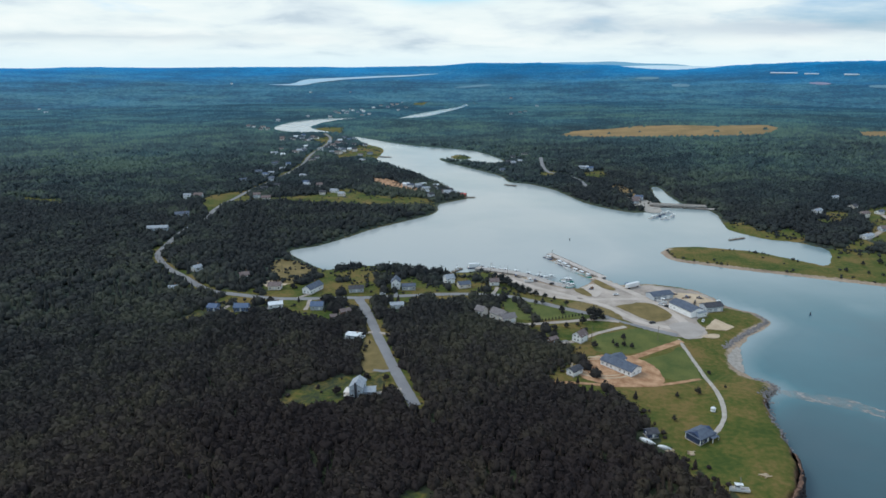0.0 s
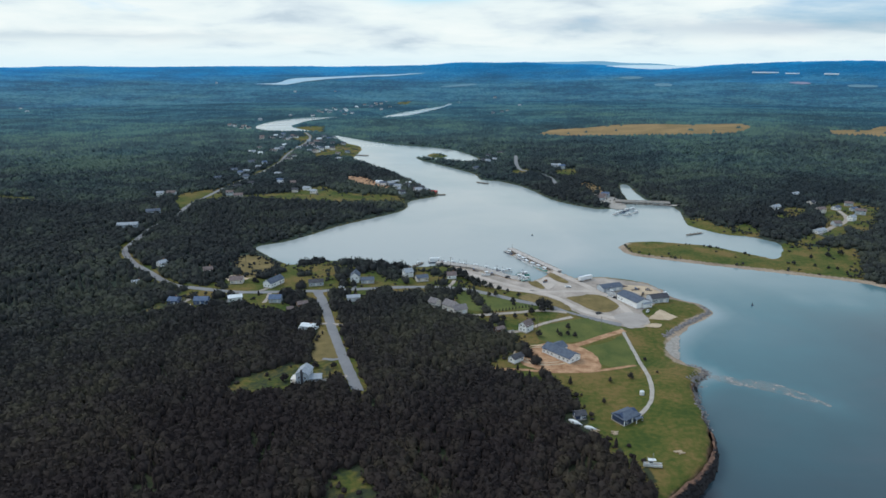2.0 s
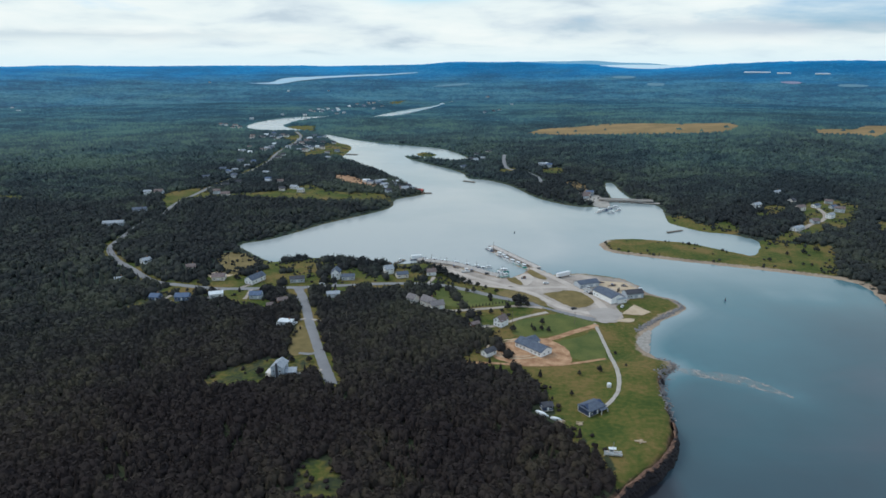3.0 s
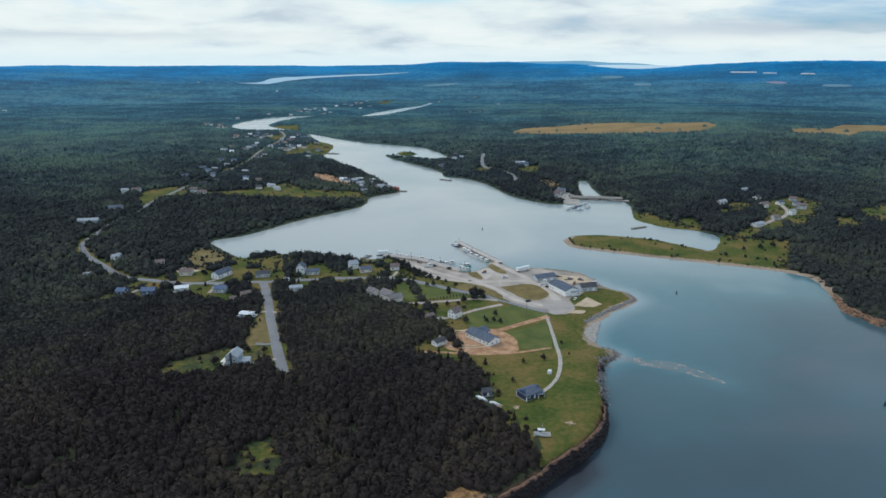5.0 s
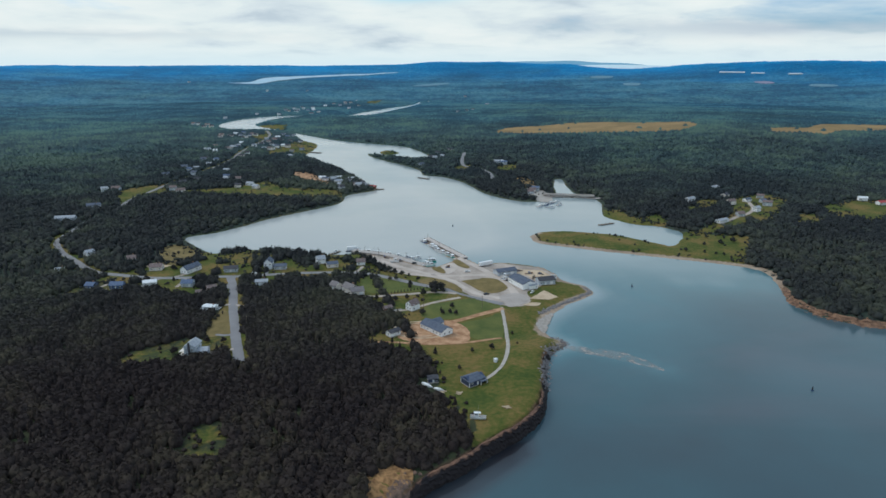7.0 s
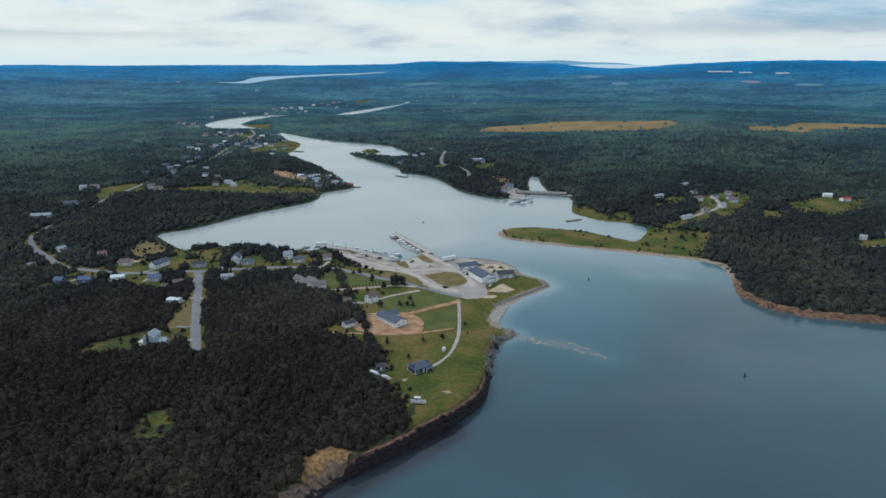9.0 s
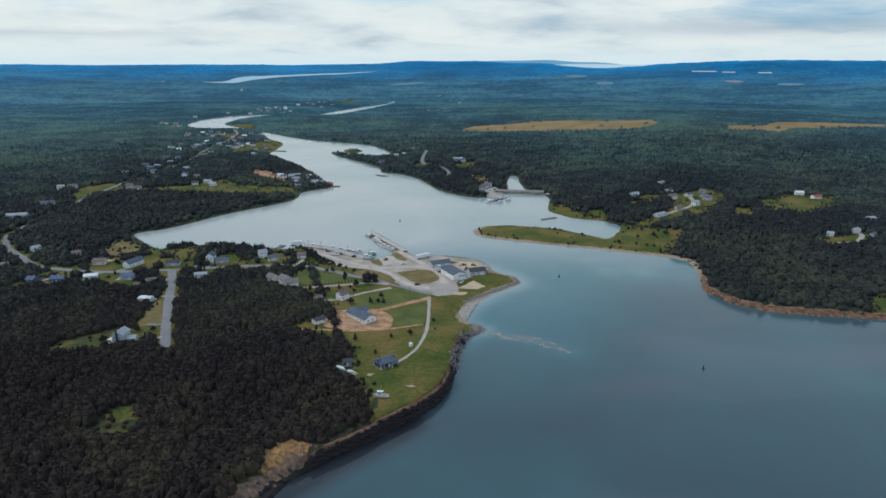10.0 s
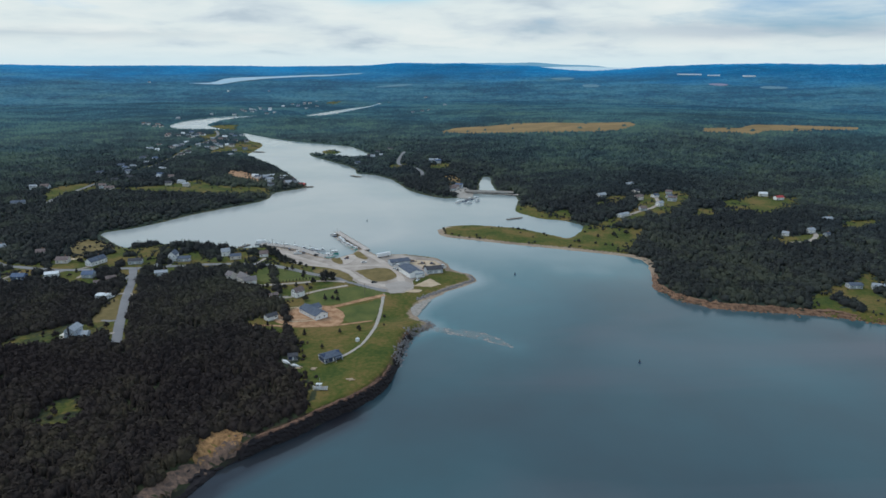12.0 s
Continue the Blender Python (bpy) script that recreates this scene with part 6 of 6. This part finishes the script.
def pole(x, y, tall, lamp=False):
    z = max(height(x, y), 0.0)
    ob = thing("utility_pole" if not lamp else "lamp_post", pose(x, y, z, 0, 0, (x * 37) % 90), "weathered wooden utility pole with crossarm" if not lamp else "tall wharf lamp post", "pole", "utility poles")
    bm = bmesh.new()
    bmesh.ops.create_cone(bm, cap_ends=True, segments=8, radius1=0.17, radius2=0.11, depth=tall + 0.6, matrix=Matrix.Translation((0, 0, tall / 2 - 0.3)))
    part("shaft", bm, TIMBER, ob)
    bm = bmesh.new()
    box(bm, -1.1 if not lamp else -0.1, 1.1, -0.06, 0.06, tall - 0.8, tall - 0.65)
    part("crossarm" if not lamp else "arm", bm, TIMBER, ob)
    return ob


for p in [(-22, 340), (-51, 428), (-133, 512), (24, 440), (92, 372), (-16, 374), (-90, 452), (-170, 470), (-250, 545), (-262, 640), (65, 432), (133, 372)]:
    pole(*p, 9)
for p in [(78, 498), (98, 484), (53, 508), (108, 530), (98, 560), (40, 520)]:
    pole(*p, 8, True)


def yard_tree(kind, seed):
    """One tree of the gardens: trunk and crown, kept as a model to copy."""
    ob = thing("spruce_tree" if kind == "spruce" else "leafy_tree", pose(0, 0, -50), "", "tree")
    bm = bmesh.new()
    bmesh.ops.create_cone(bm, cap_ends=True, segments=7, radius1=0.18, radius2=0.08, depth=3.6, matrix=Matrix.Translation((0, 0, 1.3)))
    if kind != "spruce":
        rr = random.Random(seed)
        for _ in range(5):
            a = rr.uniform(0, 6.28)
            bmesh.ops.create_cone(bm, cap_ends=True, segments=5, radius1=0.08, radius2=0.03, depth=2.2, matrix=Matrix.Translation((0.5 * math.cos(a), 0.5 * math.sin(a), 2.6)) @ Euler((0.6 * -math.sin(a), 0.6 * math.cos(a), 0)).to_matrix().to_4x4())
    part("trunk", bm, BARK, ob)
    if kind == "spruce":
        v, f = spruce_crown(seed, 8, 12)
        v = v * (1.5, 1.5, 5.0) + (0, 0, 0.5)
    else:
        lobes, faces, n = [], [], 0
        for k in range(6):
            a = k * 1.2566 + rr.uniform(-0.3, 0.3)
            off = 0.0 if k == 5 else rr.uniform(0.8, 1.3)
            lv, lf = round_crown(seed + 7 * k, 1, 34)
            size = rr.uniform(0.9, 1.35)
            lobes.append(lv * (size, size, size * 1.9) + (off * math.cos(a), off * math.sin(a), rr.uniform(0.4, 1.7) if k < 5 else 2.3))
            faces.append(lf + n)
            n += len(lv)
        v, f = np.concatenate(lobes), np.concatenate(faces)
    me = mesh_from("crown", v, f, W_NEAR)
    put_attribute(me, "tint", np.full(len(v), 0.5))
    part("crown", None, None, ob, shared=me)
    return ob


models = [yard_tree("spruce", 101), yard_tree("spruce", 102), yard_tree("leafy", 103), yard_tree("leafy", 104)]
r = random.Random(9)
YARD = [(98, 298, 0, 1.0), (120, 300, 2, 0.7), (111, 278, 2, 0.7), (132, 303, 2, 0.9), (105, 362, 2, 0.7), (104, 367, 0, 0.7), (110, 364, 2, 0.7), (114, 361, 2, 0.8), (101, 409, 3, 2.1), (105, 411, 3, 1.7), (91, 360, 3, 1.2),
        (72, 303, 0, 1.0), (77, 304, 1, 1.1), (72, 315, 0, 0.8), (82, 416, 3, 0.8), (58, 392, 2, 0.8), (55, 430, 3, 0.9), (66, 436, 3, 0.9), (148, 329, 2, 0.5), (148, 308, 2, 0.4), (-36, 432, 0, 1.4), (-32, 436, 1, 1.4)]
YARD += [(-45, 414, 0, 1.2), (-12, 432, 2, 1.0), (-41, 319, 2, 0.9), (-31, 318, 3, 1.0), (-55, 302, 3, 1.1), (36, 481, 3, 1.4), (45, 487, 3, 1.6), (42, 492, 3, 1.3), (-50, 289, 2, 0.9), (-80, 440, 2, 0.8), (-104, 440, 1, 0.9),
        (-70, 440, 2, 0.9), (-48, 470, 3, 1.2), (-44, 480, 3, 1.3), (-15, 490, 1, 1.4), (-20, 500, 1, 1.6), (-28, 505, 1, 1.5), (-8, 498, 1, 1.4), (2, 505, 1, 1.3), (-38, 510, 0, 1.5), (-46, 508, 1, 1.3), (-10, 507, 0, 1.3)]
YARD += [(10, 500, 0, 1.2), (-115, 470, 2, 1.0), (-105, 480, 3, 1.0), (-140, 485, 3, 1.1), (-148, 480, 2, 1.2), (-110, 500, 2, 0.8), (-35, 270, 2, 0.5), (70, 360, 2, 0.8), (42, 495, 3, 1.5), (47, 489, 2, 1.7), (49, 480, 3, 1.6),
        (52, 474, 2, 1.5), (56, 470, 3, 1.5), (60, 466, 2, 1.4), (64, 462, 3, 1.3), (69, 456, 2, 1.2), (75, 451, 3, 1.0), (51, 485, 2, 1.3), (57, 463, 3, 1.1), (81, 445, 2, 0.7), (71, 435, 2, 1.1), (88, 436, 3, 0.8)]
YARD += [(82, 421, 2, 1.1), (100, 403, 3, 1.4), (107, 406, 2, 1.0), (112, 373, 2, 0.9), (72, 388, 3, 0.9), (80, 392, 2, 0.8), (88, 395, 3, 0.7), (64, 388, 2, 0.8), (92, 399, 2, 1.2), (337, 517, 3, 0.9), (352, 511, 2, 0.7),
        (360, 505, 3, 0.7), (366, 502, 2, 0.7), (362, 535, 2, 1.0), (380, 540, 3, 1.3), (376, 562, 2, 1.1), (395, 545, 3, 1.4)]
for x, y, k, s in YARD:
    t = copy_thing(models[k], pose(x, y, height(x, y) - 0.1, 0, 0, r.uniform(0, 360)) @ Matrix.Diagonal((s * r.uniform(0.9, 1.15),) * 2 + (s * r.uniform(0.9, 1.1), 1)))
    tagged(t, "dark pointed spruce standing in the grass" if k < 2 else "bushy dark green tree standing in the grass", "tree", "garden trees")
for i in range(15):
    u = i / 14
    x, y = 61 + 34 * u, 400 + 14.5 * u
    t = copy_thing(models[i % 2], pose(x, y, height(x, y) - 0.1, 0, 0, i * 50) @ Matrix.Diagonal((0.42, 0.42, 0.42, 1)))
    tagged(t, "small clipped conifer in a row along the driveway", "shrub", "driveway shrubs")
for m in models:
    for o in (*m.children_recursive, m):
        bpy.data.objects.remove(o)

# ---- shore details ----


def stones(name, label, lines, count, size, mat, spread_m, lift=0.0):
    """Many angular stones along a stretch of shore, in one mesh."""
    vs, fs, n = [], [], 0
    v0, f0 = BALLS[1]
    for ln in lines:
        p = dense(smooth_line(ln, False, 4), 1.0)
        for _ in range(int(count * len(p) / 60)):
            q = p[rng.randint(len(p))] + rng.normal(size=2) * spread_m
            s = rng.uniform(*size)
            v = v0 * (1 + rng.uniform(-0.3, 0.3, len(v0)))[:, None] * (s, s * rng.uniform(0.6, 1), s * rng.uniform(0.4, 0.8))
            a = rng.uniform(0, 6.28)
            v = np.column_stack([v[:, 0] * math.cos(a) - v[:, 1] * math.sin(a), v[:, 0] * math.sin(a) + v[:, 1] * math.cos(a), v[:, 2]])
            vs.append(v + (q[0], q[1], max(height(*q), -0.2) + lift))
            fs.append(f0 + n)
            n += len(v0)
    return tagged(new(name, mesh_from(name, np.concatenate(vs), np.concatenate(fs), mat)), label, "stones", kind="stuff")


stones("riprap", "grey riprap boulders armouring the point's shore", [[(172, 366), (182, 376), (196, 389), (211, 402), (219, 410), (218, 420)]], 400, (0.4, 0.95), ROCK, 0.9)
stones("boulders", "dark broken boulders at the rocky point", [CLIFF[12:] + POINT[:3]], 330, (0.4, 1.1), ROCK, 1.5)
stones("shore_rocks", "red and grey rocks along the far bank", [EHEAD], 130, (0.4, 1.2), RED_ROCK, 2.0)

stones("rubble", "broken orange rock on the eroded slope", [PROMO, [(58, 140), (64, 148), (70, 156), (76, 164)]], 26, (0.5, 1.5), SCARP, 2.2)


def cliff_face(line, steps, mat, label, seed):
    """A rock face along a bank: rows of (outward, height) from the water to the turf, ragged."""
    line = dense(smooth_line(line, False, 4), 1.3)
    d = np.gradient(line, axis=0)
    d /= np.linalg.norm(d, axis=1)[:, None]
    out = np.stack([d[:, 1], -d[:, 0]], 1)
    fade = np.clip(np.linspace(0, 30, len(line)), 0, 1) * np.clip(np.linspace(8, 0, len(line)), 0, 1)
    rows, last = [], len(steps) - 1
    inner = 9 if steps[-1][0] < -8 else 5
    top = sample(LAND, *(line - out * inner).T)
    for k, (o, z) in enumerate(steps):
        jag = 0.75 * wave(line[:, 0], line[:, 1] + 3 * k, seed, 5) + 0.35 * wave(line[:, 0] + 5 * k, line[:, 1], seed + 1, 2.2) + 0.9 * wave(line[:, 0], line[:, 1], seed + 2, 17)
        p = line + out * (o + jag * (0.9 if k < last - 1 else 0.55))[:, None]
        zz = -1.2 + (z + 1.2) / (steps[-1][1] + 1.2) * (top + 1.35) + 0.25 * wave(line[:, 0], line[:, 1], seed + 10 + k, 4) * (0 < k < last)
        rows.append(np.column_stack([p, zz * fade + (1 - fade) * np.minimum(zz, 0.3)]))
    n = len(line)
    i = np.arange(n - 1)
    f = np.concatenate([np.stack([i + k * n, i + (k + 1) * n, i + 1 + (k + 1) * n, i + 1 + k * n], 1)[:, ::-1] for k in range(last)])
    tagged(new("cliff", mesh_from("cliff", np.concatenate(rows), f, mat)), label, "cliff", kind="structure")


cliff_face([(40, 60)] + CLIFF[:5], [(1.6, -1.2), (1.3, 0.6), (0.6, 1.9), (-1.6, 2.4), (-2.4, 3.5), (-5.0, 3.9), (-6.0, 5.3), (-8.6, 5.8), (-9.6, 6.9), (-12.0, 7.2)], CLIFF_ROCK, "broken red-brown rock slope above the sea", 90)
cliff_face(CLIFF[4:13], [(1.9, -1.2), (1.5, 0.4), (1.3, 1.6), (1.0, 2.8), (0.8, 4.0), (0.5, 5.1), (0.1, 6.0), (-0.2, 6.6), (-0.7, 7.0), (-1.3, 7.12)], CLIFF_ROCK, "steep rock sea cliff, its face darkened with painted shade below a red-brown rim", 60)
cliff_face(ESHORE[-3:] + EHEAD, [(1.6, -1.2), (0.9, 0.3), (-0.3, 0.8), (-0.9, 1.9), (-2.0, 2.3), (-2.6, 3.6), (-3.6, 3.9), (-4.6, 4.1)], RED_ROCK, "low orange-brown rock ledges along the wooded bank", 80)


def bridge():
    ob = thing("bridge", pose(285, 776, 0, 0, 0, -12), "low pale concrete bridge over the narrows", "bridge")
    bm = bmesh.new()
    box(bm, -32, 34, -4, 4, 2.6, 3.3)
    part("deck", bm, CONCRETE, ob)
    for s in (-1, 1):
        bm = bmesh.new()
        box(bm, -32, 34, s * 3.9 - 0.15, s * 3.9 + 0.15, 3.3, 4.2)
        part("parapet", bm, CONCRETE, ob)
    for x in (-20, -6, 8, 22):
        bm = bmesh.new()
        box(bm, x - 0.6, x + 0.6, -3.4, 3.4, -4, 2.6)
        part("pier", bm, CONCRETE, ob)


bridge()


def dock(x0, y0, x1, y1, wide, label):
    d = Vector((x1 - x0, y1 - y0))
    ob = thing("dock", pose(x0, y0, 0, 0, 0, math.degrees(math.atan2(d.y, d.x))), label, "dock")
    bm = bmesh.new()
    box(bm, 0, d.length, -wide / 2, wide / 2, 0.5, 0.85)
    part("deck", bm, TIMBER, ob)
    for k in range(max(2, int(d.length / 5))):
        bm = bmesh.new()
        bmesh.ops.create_cone(bm, cap_ends=True, segments=6, radius1=0.18, radius2=0.15, depth=4, matrix=Matrix.Translation((k * 5 + 1, wide / 2 - 0.2, 0)))
        part("post", bm, TIMBER, ob)


dock(8, 520, 16, 531, 3, "small timber float dock with a white skiff")
dock(284, 622, 303, 631, 3, "grey floating breakwater in the marsh channel")
dock(106, 921, 90, 934, 5, "small timber dock on the far shore")
dock(-6, 836, 42, 840, 6, "timber wharf jutting from the village shore")
dock(2, 870, 26, 862, 9, "broad timber fish wharf in the village")
dock(-124, 1236, -98, 1226, 8, "timber wharf on the inlet shore")


bar_line = dense(smooth_line(BAR, False, 4), 3.0)
bar_side = np.stack([-np.gradient(bar_line[:, 1]), np.gradient(bar_line[:, 0])], 1) / 3.0
bar_wide = 0.8 + 4.4 * np.sin(np.linspace(0.2, 3.1, len(bar_line)))
wash = np.concatenate([np.column_stack([bar_line + bar_side * (bar_wide * k + 0.8 * wave(bar_line[:, 0], bar_line[:, 1], 5 + k, 12))[:, None], np.full(len(bar_line), 0.03)]) for k in (-1, 0, 1)])
bi = np.arange(len(bar_line) - 1)
bn = len(bar_line)
tagged(new("foam_streak", mesh_from("foam_streak", wash, np.concatenate([np.stack([bi + k * bn, bi + 1 + k * bn, bi + 1 + (k + 1) * bn, bi + (k + 1) * bn], 1) for k in (0, 1)]), WASH)), "broken pale foam and sand streak off the rocky point", "foam", kind="stuff")


def buoy(x, y):
    ob = thing("buoy", pose(x, y, 0), "small dark channel buoy floating on the water", "buoy", "channel buoys")
    bm = bmesh.new()
    bmesh.ops.create_cone(bm, cap_ends=True, segments=10, radius1=0.8, radius2=0.7, depth=0.9)
    part("float", bm, HULL_BLUE, ob)
    bm = bmesh.new()
    bmesh.ops.create_cone(bm, cap_ends=True, segments=8, radius1=0.5, radius2=0.15, depth=2.2, matrix=Matrix.Translation((0, 0, 1.4)))
    part("tower", bm, CAR_DARK, ob)


for p in ((299, 253), (256, 423), (126, 624)):
    buoy(*p)


def tarp(x, y, turn, L, label):
    """A shrink-wrapped hull on the grass: a long white hump."""
    v, f = BALLS[2]
    v = v * (1 + 0.06 * wave(v[:, 0] * 5, v[:, 1] * 5, 5, 3))[:, None] * (L / 2, L * 0.13, 1.1)
    v = v * np.column_stack([np.ones(len(v)), 1 - 0.5 * (v[:, 0] > L * 0.25), np.ones(len(v))]) + (0, 0, 0.55)
    ob = new("wrapped_boat", mesh_from("wrapped_boat", v, f, HULL_WHITE, True))
    ob.matrix_basis = pose(x, y, height(x, y), 0, 0, turn)
    tagged(ob, label, "boat")


tarp(92.5, 259, -45, 8.5, "white shrink-wrapped boat at the wood's edge")
tarp(98.5, 254, -30, 6.5, "white tarpaulin-covered boat at the wood's edge")


def tank():
    ob = thing("tank", pose(132, 284, height(132, 284)), "white rounded storage tank beside the driveway", "tank")
    bm = bmesh.new()
    bmesh.ops.create_cone(bm, cap_ends=True, segments=18, radius1=1.2, radius2=1.2, depth=2.0, matrix=Matrix.Translation((0, 0, 1.0)))
    part("body", bevelled(bm, 0.1), HULL_WHITE, ob)
    bm = bmesh.new()
    bmesh.ops.create_cone(bm, cap_ends=True, segments=18, radius1=1.15, radius2=0.3, depth=0.5, matrix=Matrix.Translation((0, 0, 2.25)))
    part("lid", bm, HULL_WHITE, ob)


tank()

patch("wharf_yard", [(-32, 905), (10, 884), (24, 852), (6, 832), (-16, 828), (-26, 860)], CONCRETE, 0.25, "grey working yard round the village wharf sheds", 5, 1.5)

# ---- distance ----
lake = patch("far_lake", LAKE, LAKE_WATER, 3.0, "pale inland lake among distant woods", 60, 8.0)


def ridge(name, r0, b0, b1, base, top, mat, label, seed):
    """A far backdrop strip with a crest and a back slope, placed to fit the camera's view."""
    b = np.linspace(b0, b1, 60)
    h = top * np.clip(np.sin((b - b0) / (b1 - b0) * math.pi), 0, 1) ** 0.45 * (1 + 0.1 * wave(b, b * 0, seed, 6))
    rows = []
    for rr, k in ((r0, 0.0), (r0 + 40, 1.0), (r0 + 80, 0.0)):
        a = np.radians(b)
        rows.append(np.column_stack([rr * np.sin(a), rr * np.cos(a), base + h * k]))
    n = len(b)
    i = np.arange(n - 1)
    f = np.concatenate([np.stack([i + k * n, i + 1 + k * n, i + 1 + (k + 1) * n, i + (k + 1) * n], 1) for k in (0, 1)])
    tagged(new(name, mesh_from(name, np.concatenate(rows), f, mat, True)), label, "backdrop", kind="structure")


ridge("backdrop_bay", 4700, 12.0, 24.5, 128, 32, HAZY_BAY, "pale strip of far bay at the horizon", 31)
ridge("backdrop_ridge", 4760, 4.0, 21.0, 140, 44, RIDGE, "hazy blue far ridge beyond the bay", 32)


def warehouse(x, y, turn, L):
    ob = thing("warehouse", pose(x, y, height(x, y) + 4, 0, 0, turn), "long white industrial building on the distant rise", "warehouse", "distant warehouses")
    bm = bmesh.new()
    gable_body(bm, L, 22, 4, 1.5)
    part("wall", bm, WHITE, ob)
    bm = bmesh.new()
    gable_roof(bm, L, 22, 4, 1.5)
    part("roof", bm, WHITE, ob)


for w in ((1965, 3880, -38, 140), (2072, 3778, -25, 70), (2230, 3667, -35, 70)):
    warehouse(*w)


def crate_stack(x, y, turn, n, label):
    """Stacked trap crates and gear on the wharf."""
    ob = thing("crate_stack", pose(x, y, max(height(x, y), 2.5) + 0.15, 0, 0, turn), label, "crates", "stacked gear on the wharf")
    rr = random.Random(x)
    for i in range(n):
        for j in range(rr.randint(1, 3)):
            bm = bmesh.new()
            box(bm, i * 1.3, i * 1.3 + 1.15, rr.uniform(-0.1, 0.1), 1.1, j * 0.75, j * 0.75 + 0.7)
            part("crate", bevelled(bm, 0.03), rr.choice((TIMBER, BROWN, BLUE, ROCK)), ob)
    return ob


for c in ((176, 449, 10, 5), (186, 449, -20, 4), (168, 456, 15, 6), (180, 436, 60, 4), (112, 468, 30, 3), (70, 490, -30, 4), (58, 500, -30, 4), (142, 478, 30, 3), (193, 432, 10, 3)):
    crate_stack(*c, "stacked dark fishing crates on the wharf yard")


def log_pile(x, y, turn):
    ob = thing("log_heap", pose(x, y, height(x, y), 0, 0, turn), "small heap of pale cut logs on the grass", "logs")
    rr = random.Random(int(x))
    for i in range(6):
        bm = bmesh.new()
        bmesh.ops.create_cone(bm, cap_ends=True, segments=8, radius1=0.3, radius2=0.26, depth=rr.uniform(2, 3), matrix=Matrix.Translation((rr.uniform(-1.5, 1.5), i * 0.5 - 1.2, 0.28)) @ Euler((radians(90), 0, radians(90 + rr.uniform(-25, 25)))).to_matrix().to_4x4())
        part("log", bm, SANDY, ob)


log_pile(131, 229, 30)
log_pile(109, 250, 10)
log_pile(101, 252, -40)
